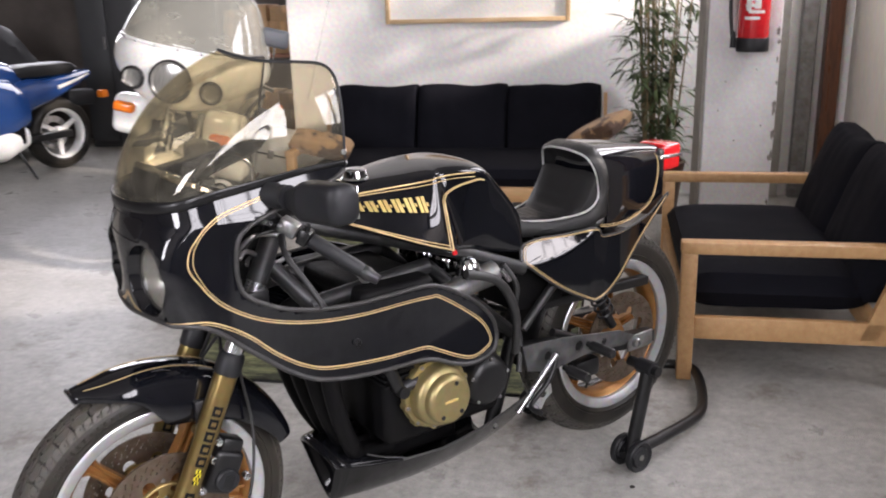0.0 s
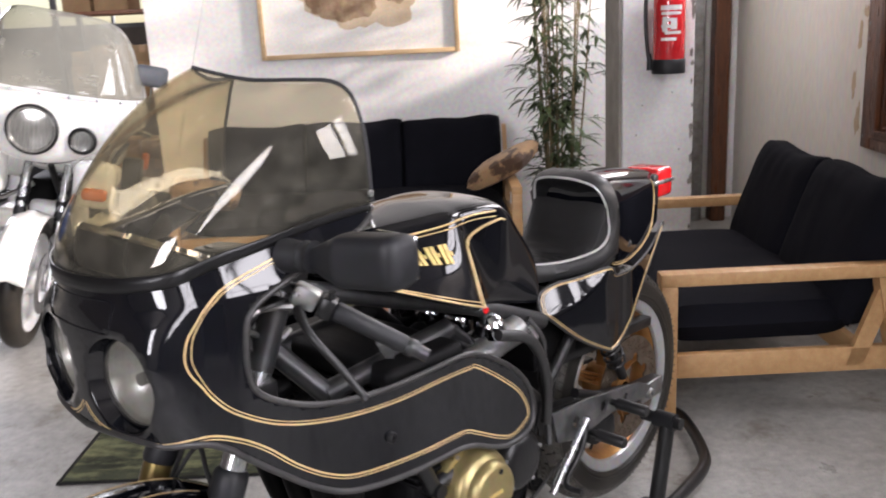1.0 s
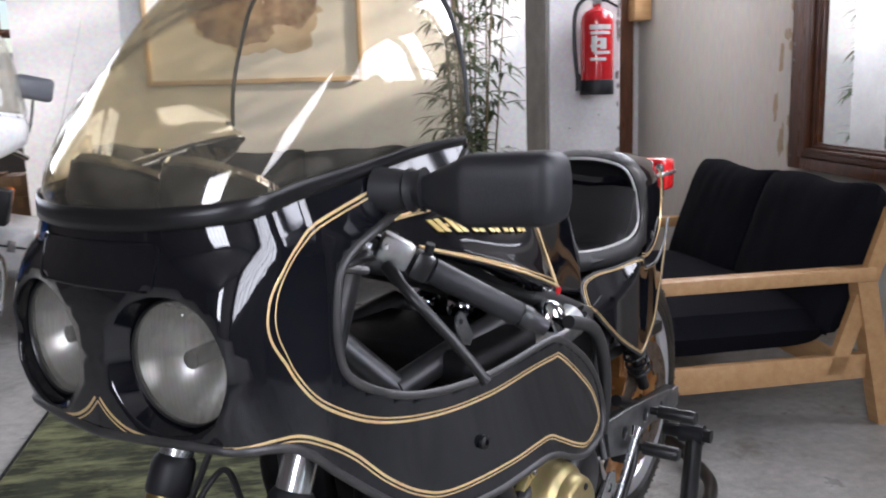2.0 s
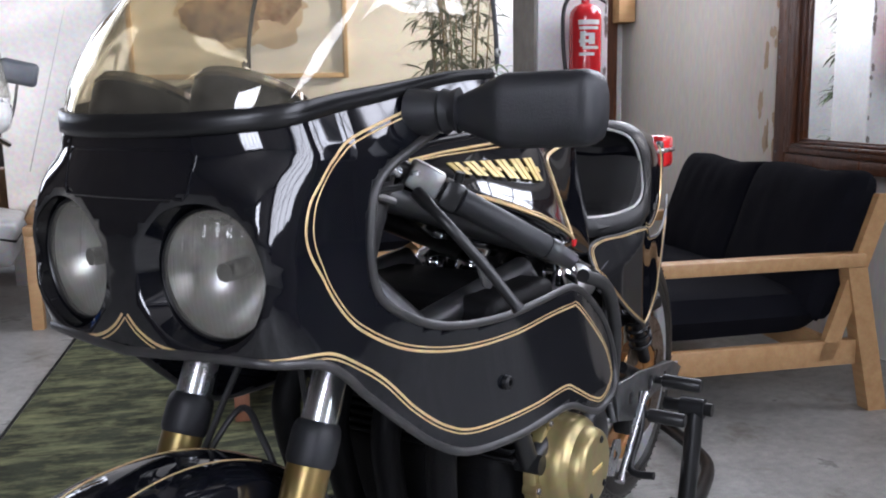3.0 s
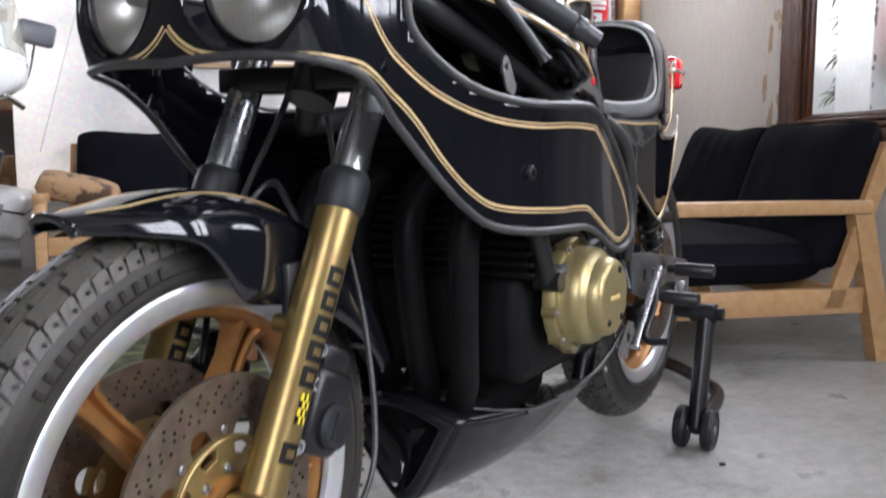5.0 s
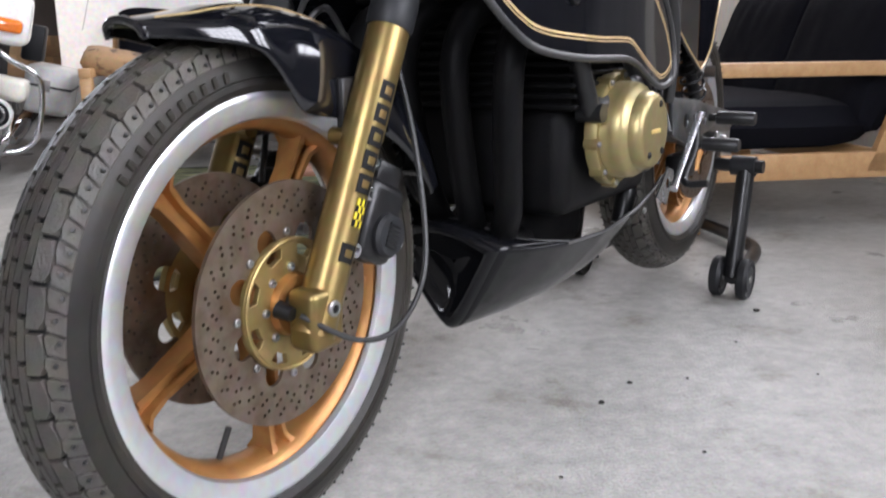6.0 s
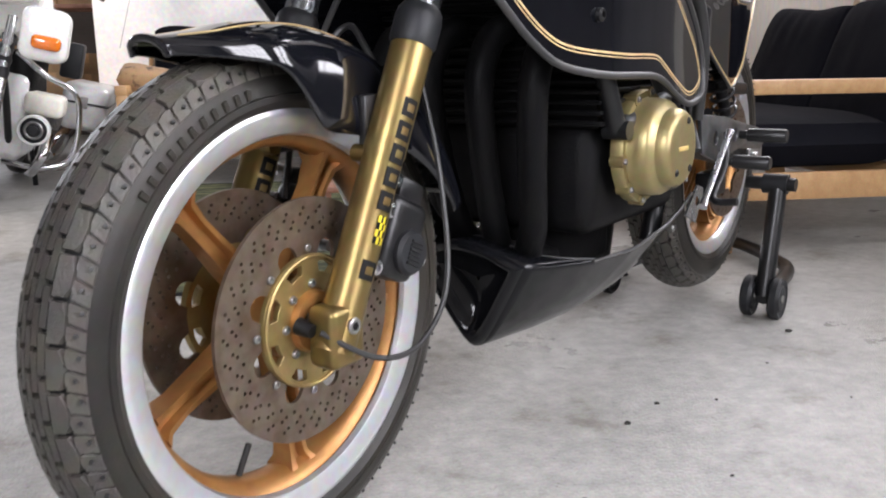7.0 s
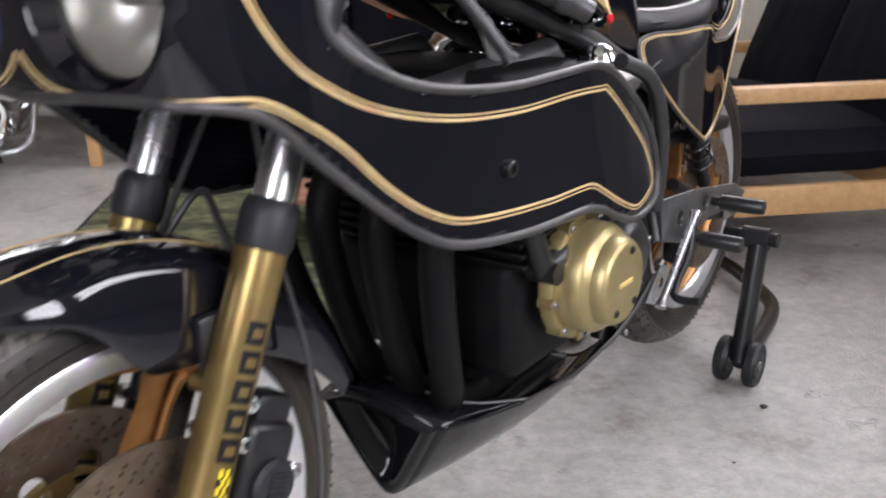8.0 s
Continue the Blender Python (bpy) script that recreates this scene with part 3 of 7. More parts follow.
def tread_bm(radius, rim, half, rows, height=0.006):
    """Raised rubber blocks: rows of (v0, v1, count, shift, shape)."""
    bm = bmesh.new()
    for v0, v1, count, shift, shape in rows:
        for k in range(count):
            t0, dt = 2 * math.pi * (k + shift) / count, 2 * math.pi / count * (0.464 if shape == "brick" else 0.450 if shape == "lug" else 0.468)
            dv, vm = (v1 - v0) / 2, (v0 + v1) / 2
            if shape == "hex":
                poly = [(-1, -1), (1, -1), (1, 0.45), (0.55, 1), (-0.35, 1), (-1, 0.45)]
            elif shape == "lug":
                poly = [(-1, -0.98), (-0.45, -1.06), (0.1, -1.08), (0.6, -0.84), (1, -0.80), (1, 1), (-1, 1)]
            else:
                poly = [(-1, -1), (1, -1), (1, 1), (-1, 1)]
            low, top = [], []
            for a, b in poly:
                for lst, rise, grow in ((low, -0.002, 1.0), (top, height, 0.94)):
                    r, y = crown(vm + b * dv * grow, radius - height, rim, half)
                    th = t0 + a * dt * grow
                    th += 0.02 * max(0.0, b) if shape == "lug" else 0.0
                    rise2 = rise * (1.0 - 0.6 * max(0.0, b)) if shape == "lug" and rise > 0 else rise
                    lst.append(bm.verts.new(((r + rise2) * math.cos(th), y, (r + rise2) * math.sin(th))))
            n = len(poly)
            bm.faces.new(top)
            for i in range(n):
                bm.faces.new((low[i], low[(i + 1) % n], top[(i + 1) % n], top[i]))
    return bm


def spoke_bm(r0, r1, width, deep, taper=0.75):
    """A cast spoke with two ridges and a sunk web, along local x."""
    bm = bmesh.new()
    out = [(-0.5, -0.5), (-0.5, 0.5), (-0.28, 0.5), (-0.16, 0.18), (0.16, 0.18), (0.28, 0.5), (0.5, 0.5), (0.5, -0.5), (0.28, -0.5), (0.16, -0.18), (-0.16, -0.18), (-0.28, -0.5)]
    rings = []
    for s in (0.0, 0.3, 0.75, 0.93, 1.0):
        k = 1 - (1 - taper) * min(1.0, s / 0.75) + (0.55 if s == 1.0 else 0.16 if s == 0.93 else 0)
        rings.append([(r0 + (r1 - r0) * s, b * deep * k, a * width * k) for a, b in out])
    return loft(bm, rings)


def wheel(parent, name, centre, radius, rim, half, m, spokes, first, rows, label):
    """A tyre, a two-colour cast rim and its spokes."""
    top = part(name, new_lathe([(0.014, -0.07), (0.034, -0.065), (0.038, -0.05), (0.05, -0.04), (0.052, 0), (0.05, 0.04), (0.038, 0.05), (0.034, 0.065), (0.014, 0.07)], TO_Y, 32), M_BRONZE, parent, label)
    top.matrix_world = Matrix.Translation(centre) @ m
    drop = 0.006 if rows else 0.0
    part("tyre", new_lathe(tyre_section(radius, rim, half, drop), TO_Y, 120), M_RUBBER, top, "black rubber tyre with a worn tread")
    if rows:
        part("tread", tread_bm(radius, rim, half, rows), M_TREAD, top, smooth=False)
        # groove rubber goes black: the shade between blocks is put into its colour
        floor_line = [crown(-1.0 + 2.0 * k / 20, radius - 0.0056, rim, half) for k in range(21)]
        part("groove_shade", new_lathe(floor_line + [(floor_line[-1][0] - 0.004, floor_line[-1][1]), (floor_line[0][0] - 0.004, floor_line[0][1])], TO_Y, 120, True), M_INK, top, "black groove rubber, darkened for the shade between blocks")
        # raised black dots paint in the shade of the lugs' pin-holes
        pits = bmesh.new()
        for k in range(88):
            for v in (-1.02, 1.02):
                r, y = crown(v * (1.0 if k % 2 else 1.08), radius - 0.006, rim, half)
                th = 2 * math.pi * (k + 0.3) / 88
                way = frame_at(Vector((math.cos(th) * 0.72, 0.69 if v > 0 else -0.69, math.sin(th) * 0.72))).to_4x4()
                way.translation = Vector(((r + 0.0045) * math.cos(th), y, (r + 0.0045) * math.sin(th)))
                lathe(pits, [(0.0, 0.0030), (0.0021, 0.0028), (0.0023, 0.0)], way, 6)
        tagged(part("pin_hole_dots", pits, M_CABLE, top), kind="stuff")
    for sgn in (-1, 1):
        for rr, yy in ((rim + 0.020, 0.985), (rim + 0.010, 0.93)):
            part("sidewall_rib", new_lathe([(rr - 0.002, sgn * half * yy - sgn * 0.002), (rr, sgn * half * yy + sgn * 0.0022), (rr + 0.002, sgn * half * yy - sgn * 0.002)], TO_Y, 96, closed=True), M_RUBBER, top)
        lip = [(rim, 0.78 * half), (rim + 0.003, 0.88 * half), (rim - 0.001, 0.915 * half), (rim - 0.006, 0.90 * half), (rim - 0.018, 0.84 * half), (rim - 0.026, 0.78 * half), (rim - 0.029, 0.66 * half), (rim - 0.024, 0.55 * half), (rim - 0.012, 0.6 * half)]
        part("rim_lip", new_lathe([(r, y * sgn) for r, y in lip], TO_Y, 96, closed=True), M_RIM, top, "bright silver rim edge")
    if rows:
        for k in range(11):
            th = radians(104 + 3.6 * k)
            for sgn in (-1, 1):
                r, y = crown(1.30 * sgn, radius - 0.004, rim, half)
                bar = part("sidewall_bar", new_box((-0.0035, -0.0016, -0.006), (0.0035, 0.0016, 0.006), 0.0008, None, 1), M_RUBBER, top)
                bar.matrix_local = Matrix.Translation(((rim + 0.028) * math.cos(th), sgn * half * 1.0, (rim + 0.028) * math.sin(th))) @ Matrix.Rotation(math.pi / 2 - th, 4, "Y")
    band = [(rim - 0.021, 0.62 * half), (rim - 0.028, 0.55 * half), (rim - 0.038, 0.40 * half), (rim - 0.043, 0.2 * half), (rim - 0.043, -0.2 * half), (rim - 0.038, -0.40 * half), (rim - 0.028, -0.55 * half), (rim - 0.021, -0.62 * half), (rim - 0.018, 0)]
    part("rim", new_lathe(band, TO_Y, 96, closed=True), M_BRONZE, top, "bronze painted rim")
    sp = from_bm("spoke", spoke_bm(0.044, rim - 0.040, 0.034, 0.036), M_BRONZE)
    for k in range(spokes):
        ob = part("spoke", sp, None, top)
        ob.matrix_local = Matrix.Rotation(-(first + 2 * math.pi * k / spokes), 4, "Y")
    part("tyre_valve", new_rod((math.cos(-1.92) * (rim - 0.045), 0, math.sin(-1.92) * (rim - 0.045)), (math.cos(-1.92) * (rim - 0.085), -0.006, math.sin(-1.92) * (rim - 0.085)), 0.004), M_CABLE, top)
    return top


ROWS_TREAD = [(-0.072, 0.072, 44, 0.0, "brick"), (-0.250, -0.094, 44, 0.5, "brick"), (0.094, 0.250, 44, 0.5, "brick"), (-0.43, -0.272, 44, 0.1, "brick"), (0.272, 0.43, 44, 0.1, "brick"), (-0.452, -0.82, 44, 0.4, "hex"), (0.452, 0.82, 44, 0.4, "hex"), (-0.845, -1.16, 88, 0.3, "lug"), (0.845, 1.16, 88, 0.3, "lug")]
FRONT = Vector((0, 0, 0.318))
REAR = Vector((1.46, 0, 0.370))
front_wheel = wheel(BIKE, "front_wheel", FRONT, 0.318, 0.247, 0.053, STEER, 5, radians(-12), ROWS_TREAD, "cast bronze front wheel with five spokes")
rear_wheel = wheel(BIKE, "rear_wheel", REAR, 0.338, 0.243, 0.066, Matrix(), 5, radians(10), ROWS_TREAD, "cast bronze rear wheel")


def disc_bm():
    """A drilled brake rotor with round cut-outs on its inner edge."""
    holes = []
    for g in range(30):
        for j in range(3):
            a = 2 * math.pi * (g + 0.30 * j) / 30
            holes.append(ring_points((0.111 + 0.0125 * j) * math.cos(a), (0.111 + 0.0125 * j) * math.sin(a), 0.0024, 7))
            if j < 2:
                a += 2 * math.pi * 0.5 / 30
                holes.append(ring_points((0.1175 + 0.0125 * j) * math.cos(a), (0.1175 + 0.0125 * j) * math.sin(a), 0.0024, 7))
    inner = []
    for k in range(160):
        a = 2 * math.pi * k / 160
        off = ((a * 8 / (2 * math.pi)) % 1.0 - 0.5) / 0.24
        bite = max(0.0, 1 - off * off) ** 0.5
        inner.append(((0.080 + 0.021 * bite) * math.cos(a), (0.080 + 0.021 * bite) * math.sin(a)))
    return plate(ring_points(0, 0, 0.148, 96), -0.0025, 0.0025, "y", holes=[inner, *holes])


def carrier_bm():
    slots = []
    for k in range(8):
        a0 = 2 * math.pi * (k + 0.5) / 8
        pts = []
        for s in range(9):
            t = -1 + 2 * s / 8
            pts.append((0.073 - 0.002 * t * t, a0 + t * 0.20))
        for s in range(9):
            t = 1 - 2 * s / 8
            pts.append((0.060, a0 + t * 0.15))
        slots.append([(r * math.cos(a), r * math.sin(a)) for r, a in pts])
    outer = [(0.081 * math.cos(2 * math.pi * k / 96), 0.081 * math.sin(2 * math.pi * k / 96)) for k in range(96)]
    return plate(outer, -0.004, 0.004, "y", 0.0008, holes=[ring_points(0, 0, 0.034, 32), *slots])


M_BRASSDARK = material("tarnished_gold", (0.36, 0.27, 0.11), 0.4, 0.8, second=(0.25, 0.17, 0.07), scale=20)
DISC_ME, CARRIER_ME = from_bm("brake_disc", disc_bm(), M_DISC, False), from_bm("carrier", carrier_bm(), M_BRASSDARK, False)
for sgn in (-1, 1):
    disc = part("brake_disc", DISC_ME, None, front_wheel, "drilled brown steel brake disc")
    disc.location = (0, sgn * 0.062, 0)
    carrier = part("carrier", CARRIER_ME, None, disc, "gold disc carrier")
    carrier.location = (0, sgn * 0.003, 0)
    part("hub_ring", new_lathe([(0.024, 0.0), (0.037, 0.0), (0.039, sgn * 0.006), (0.036, sgn * 0.016), (0.024, sgn * 0.016)], TO_Y, 32, True), M_BRONZE, disc)
    part("carrier_rim", new_lathe([(0.0765, sgn * 0.004), (0.0765, sgn * 0.0095), (0.0785, sgn * 0.0105), (0.0805, sgn * 0.0095), (0.0805, sgn * 0.004)], TO_Y, 64, True), M_BRASSDARK, disc)
    for k in range(8):
        a = 2 * math.pi * k / 8
        part("disc_bolt", bolt_bm((0.046 * math.cos(a), sgn * 0.006, 0.046 * math.sin(a)), (0, sgn, 0), 0.0055, 0.005), M_STEEL, disc)
        part("disc_rivet", bolt_bm((0.088 * math.cos(a), sgn * 0.003, 0.088 * math.sin(a)), (0, sgn, 0), 0.005, 0.003), M_STEEL, disc)


def patch_bm(a, b, r, s0, s1, ang0, ang1, seg=6):
    """A thin strip lying on a round bar from a to b, between shares s0, s1 of its length and two angles."""
    a, b = Vector(a), Vector(b)
    ax = (b - a).normalized()
    x = Vector((0, -1, 0))
    x = (x - ax * x.dot(ax)).normalized()
    y = ax.cross(x)
    bm = bmesh.new()
    rows = []
    for s in (s0, s1):
        rows.append([(bm.verts.new(a + (b - a) * s + (x * math.cos(t) + y * math.sin(t)) * r), bm.verts.new(a + (b - a) * s + (x * math.cos(t) + y * math.sin(t)) * (r - 0.002))) for t in [ang0 + (ang1 - ang0) * k / seg for k in range(seg + 1)]])
    for k in range(seg):
        bm.faces.new((rows[0][k][0], rows[0][k + 1][0], rows[1][k + 1][0], rows[1][k][0]))
        for row in rows:
            bm.faces.new((row[k][0], row[k][1], row[k + 1][1], row[k + 1][0]))
    for k in (0, seg):
        bm.faces.new((rows[0][k][0], rows[1][k][0], rows[1][k][1], rows[0][k][1]))
    return bm


M_YELLOW = material("yellow_decal", (0.80, 0.62, 0.02), 0.4)
for sgn in (-1, 1):
    y = sgn * 0.105
    base = Vector((-0.004, y, 0.288))

    def along(s, off=(0, 0, 0)):
        return base + RAKE * s + Vector(off)
    leg = part("fork_leg", new_tube([along(0), along(0.10), along(0.24), along(0.245), along(0.385)], [0.0265, 0.0255, 0.025, 0.0265, 0.0265], 28), M_GOLD, BIKE, "gold anodised fork slider")
    part("fork_foot", new_box((-0.024, y - 0.022, 0.270), (0.032, y + 0.022, 0.345), 0.010, None, 3), M_GOLD, leg)
    part("pinch_bolt", bolt_bm((0.008, y + sgn * 0.0215, 0.320), (0, sgn, 0), 0.0105, 0.006), M_STEEL, leg)
    part("pinch_hole", new_rod((0.008, y + sgn * 0.020, 0.320), (0.008, y + sgn * 0.0262, 0.320), 0.005), M_INK, leg)
    part("axle_nut", bolt_bm((0.0, y - sgn * 0.02, 0.318), (0, -sgn, 0), 0.016, 0.012), M_STEEL, leg)
    part("dust_seal", new_tube([along(0.382), along(0.388), along(0.418), along(0.428), along(0.434)], [0.0275, 0.030, 0.030, 0.0285, 0.0245], 28), M_MATT, leg, "black rubber dust seal")
    part("stanchion", new_rod(along(0.43), along(0.60), 0.0225, seg=28), M_ALU, leg, "bright polished fork tube")
    part("upper_tube", new_rod(along(0.60), along(0.78), 0.0235, seg=28), M_PLATE, leg)
    part("fender_boss", new_rod(along(0.245, (-0.012, 0, 0)), along(0.245, (-0.012, -sgn * 0.035, 0)), 0.011), M_GOLD, leg)
    # lettering on the slider stands as plain bars
    lo, hi = along(0.0), along(0.385)
    for k in range(7):
        s0 = 0.45 + (k - 2) * 0.076 if k else 0.23
        if k == 1:
            continue
        part("decal_bar", patch_bm(lo, hi, 0.0272, s0, s0 + 0.060, -0.56, 0.24), M_INK, leg)
        part("decal_gap", patch_bm(lo, hi, 0.0276, s0 + 0.018, s0 + 0.042, -0.34, 0.06), M_GOLD, leg)
    for i in range(4):
        for j in range(4):
            part("decal_check", patch_bm(lo, hi, 0.0274, 0.345 + 0.022 * i, 0.367 + 0.022 * i, -0.34 + 0.13 * j, -0.21 + 0.13 * j, 2), M_YELLOW if (i + j) % 2 else M_INK, leg)
    # caliper
    cal = part("brake_caliper", new_box((-0.040, -0.030, -0.046), (0.034, 0.018, 0.058), 0.014, None, 3), M_SATIN, BIKE, "black two-piston brake caliper")
    cal.matrix_world = Matrix.Translation((0.128, sgn * 0.084, 0.392)) @ pose(0, 0, 0, 0, 25, 0)
    back = cal.matrix_world.inverted()
    part("caliper_cap", new_lathe([(0.029, 0), (0.029, sgn * 0.014), (0.025, sgn * 0.019), (0, sgn * 0.020)], TO_Y, 28), M_MATT, cal, "round black caliper cap").location = (0.006, sgn * 0.022, -0.008)
    for k in range(6):
        part("cap_rib", new_box((-0.012, -0.0012, -0.0012), (0.012, 0.0012, 0.0012)), M_SATIN, cal).location = (0.006, sgn * 0.0425, -0.022 + 0.0056 * k)
    part("caliper_bridge", new_box((-0.026, -0.020, 0.045), (0.026, 0.026, 0.085), 0.008, None, 2), M_SATIN, cal)
    for x, y, z in ((0.072, 0.108, 0.374), (0.109, 0.104, 0.437), (0.188, 0.086, 0.358), (0.126, 0.100, 0.474)):
        at = back @ Vector((x, sgn * y, z))
        part("caliper_bolt", new_rod(at - Vector((0, sgn * 0.012, 0)), at + Vector((0, sgn * 0.002, 0)), 0.0085), M_STEEL, cal)
        part("caliper_bolt_head", new_lathe([(0.0095, 0), (0.0095, sgn * 0.005), (0.008, sgn * 0.0065), (0.005, sgn * 0.0065), (0.005, sgn * 0.001), (0, sgn * 0.001)], Matrix.Translation(at) @ TO_Y, 16), M_CHROME, cal)
# axle, brake hose
part("axle", new_rod((0, -0.112, 0.318), (0, 0.112, 0.318), 0.013), M_STEEL, BIKE)
part("speedo_cable", new_tube(smooth_path([(-0.028, -0.110, 0.318), (0.02, -0.155, 0.283), (0.09, -0.165, 0.285), (0.165, -0.150, 0.345), (0.205, -0.11, 0.48), (0.20, -0.08, 0.62), (0.21, -0.05, 0.75)], 10), 0.0036, 8), M_CABLE, BIKE, "thin black cable")
part("speedo_drive", new_rod((-0.032, -0.080, 0.322), (-0.030, -0.100, 0.318), 0.011, 0.008), M_SATIN, BIKE)
part("brake_hose", new_tube(smooth_path([(0.10, 0.07, 0.44), (0.15, 0.09, 0.56), (0.19, 0.07, 0.66), (0.24, 0.04, 0.78), (0.27, 0.02, 0.9)], 8), 0.0045, 8), M_CABLE, BIKE)
part("brake_hose", new_tube(smooth_path([(0.11, -0.07, 0.44), (0.17, -0.05, 0.56), (0.19, 0.0, 0.64), (0.20, 0.05, 0.66), (0.13, 0.09, 0.55)], 8), 0.0045, 8), M_CABLE, BIKE)
for z, w in ((0.985, 0.13), (0.80, 0.135)):
    c = Vector((-0.004, 0, 0.288)) + RAKE * ((z - 0.288) / RAKE.z)
    yoke = [(c.x + 0.055, 0.05), (c.x + 0.055, -0.05), (c.x + 0.028, -w), (c.x - 0.028, -w), (c.x - 0.03, -0.07), (c.x - 0.01, 0), (c.x - 0.03, 0.07), (c.x - 0.028, w), (c.x + 0.028, w)]
    part("fork_yoke", plate(yoke, z - 0.016, z + 0.016, "z", 0.003), M_SATIN, BIKE, "black fork yoke")
part("steering_head", new_rod((0.235, 0, 0.77), (0.345, 0, 1.0), 0.033), M_SATIN, BIKE)

# ---------- front mudguard ----------
def guard_rings(a0=115, a1=18):
    """A round-topped guard: a half-round crown and flanks that hang deeper behind the fork."""
    turns, drops = (18, 45, 69, 83, 87, 90, 93, 98, 105, 111, 118, 121), (0.050, 0.090, 0.120, 0.126, 0.114, 0.088, 0.062, 0.046, 0.033, 0.024, 0.018, 0.016)
    rings = []
    for k in range(69):
        s = k / 68
        deg = a0 + (a1 - a0) * s
        a = radians(deg)
        half = 0.081 * (0.36 + 0.64 * math.sin(min(1.0, s / 0.20) * math.pi / 2))
        lift = 0.014 * max(0.0, 1 - s / 0.12) ** 1.5
        drop = sum(float(np.interp(deg + off, turns, drops)) for off in (-5, -3.5, -2, -0.7, 0.7, 2, 3.5, 5)) / 8
        arc = min(0.028, 0.6 * drop)
        out = 0.25 * (drop - arc) / (1 + 12 * (drop - arc))
        ring = []
        for j in range(29):
            u = -1 + 2 * j / 28
            t = min(1.0, abs(u) / 0.64) * math.pi / 2
            hang = max(0.0, abs(u) - 0.64) / 0.36
            y = (half - out) * math.sin(t * 0.93) / math.sin(0.465 * math.pi) + out * math.sin(hang * math.pi / 2)
            r = 0.348 + lift - arc * (1 - math.cos(t)) - (drop - arc) * hang
            ring.append(FRONT + Vector((r * math.cos(a), math.copysign(y, u), r * math.sin(a))))
        rings.append(ring)
    return rings


GR = guard_rings()
guard = part("front_mudguard", loft(bmesh.new(), GR, closed_ring=False, caps=False), M_PAINT, BIKE, "glossy black front mudguard with thin gold pinstripes")
guard.modifiers.new("thickness", "SOLIDIFY").thickness = 0.003
for j, thick in ((11, 0.0009), (17, 0.0009)):
    part("pinstripe", new_tube([GR[k][j] + (GR[k][j] - FRONT).normalized() * 0.0003 for k in range(3, 37)], thick, 6), M_STRIPE, guard)
part("guard_edge", new_tube(GR[0], 0.0042, 8), M_PAINT, guard)
for sgn in (-1, 1):
    part("guard_bracket", new_box((0.085, sgn * 0.083 - 0.006, 0.50), (0.135, sgn * 0.083 + 0.006, 0.58), 0.004), M_SATIN, guard)

# ---------- fairing ----------
FA, FW, FN = 0.100, 0.191, 1.83
_t = np.linspace(0, math.pi / 2, 400)
_cx = FA * (1 - np.cos(_t) ** (2 / FN))
_cy = FW * np.sin(_t) ** (2 / FN)
_len = np.concatenate([[0], np.cumsum(np.hypot(np.diff(_cx), np.diff(_cy)))])
QC = FA - float(_len[-1])


def fair_point(q, z):
    """A place on the near half of the fairing: q runs round the nose from its middle (QC), and equals x on the flank."""
    nose = max(0.0, z - 0.93) * 0.08
    if q < FA:
        s = max(0.0, q - QC)
        x, y = float(np.interp(s, _len, _cx)), float(np.interp(s, _len, _cy))
        x += nose * (1 - x / FA)
        bell = max(0.0, 1 - ((z - 0.884) / 0.115) ** 2) ** 0.7
        fade = min(1.0, max(0.0, (0.095 - q) / 0.050))
        x *= 1 - 0.72 * bell * fade * fade * (3 - 2 * fade)          # the skin swells forward round the lamps
        y += 0.006 * bell * max(0.0, 1 - ((q - 0.054) / 0.044) ** 2) ** 1.5
    else:
        x, y = q, FW
    y -= 0.009 * max(0.0, 1 - ((z - 0.69) / 0.13) ** 2) * min(1.0, max(0.0, (x - 0.12) / 0.2)) + 0.005 * min(1.0, max(0.0, (x - 0.45) / 0.3))
    y -= 0.372 * max(0.0, z - 1.0) * min(1.0, y / FW)
    aft = max(0.0, x - 0.15)
    y += 0.2207 * aft - 0.2156 * aft * aft          # the flanks spread towards the rear
    return Vector((x, -y, z))


def fair_normal(q, z):
    e = 0.004
    a = fair_point(q + e, z) - fair_point(q - e if q - e > QC else q, z)
    b = fair_point(q, z + e) - fair_point(q, z - e)
    n = a.cross(b).normalized()
    return n if n.dot(fair_point(q, z) - Vector((0.5, 0, 0.85))) > 0 else -n


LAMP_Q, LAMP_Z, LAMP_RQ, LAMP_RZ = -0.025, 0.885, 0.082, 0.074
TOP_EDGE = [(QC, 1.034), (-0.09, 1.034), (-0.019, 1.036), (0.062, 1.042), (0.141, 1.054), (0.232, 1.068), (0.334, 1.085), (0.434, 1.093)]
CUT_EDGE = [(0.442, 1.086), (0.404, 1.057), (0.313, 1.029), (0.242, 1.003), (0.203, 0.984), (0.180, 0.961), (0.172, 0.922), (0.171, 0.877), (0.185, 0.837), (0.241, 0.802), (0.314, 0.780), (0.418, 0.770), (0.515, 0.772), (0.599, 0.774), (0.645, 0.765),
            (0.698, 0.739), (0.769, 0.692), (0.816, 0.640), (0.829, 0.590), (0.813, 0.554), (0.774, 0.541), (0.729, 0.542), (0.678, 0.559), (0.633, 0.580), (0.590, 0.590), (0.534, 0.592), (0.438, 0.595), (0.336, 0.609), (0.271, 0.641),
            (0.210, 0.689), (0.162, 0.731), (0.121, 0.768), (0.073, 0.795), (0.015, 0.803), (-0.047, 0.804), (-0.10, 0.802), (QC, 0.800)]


def smooth2(points, steps=4):
    return [(p.x, p.y) for p in smooth_path([(a, b, 0) for a, b in points], steps)]


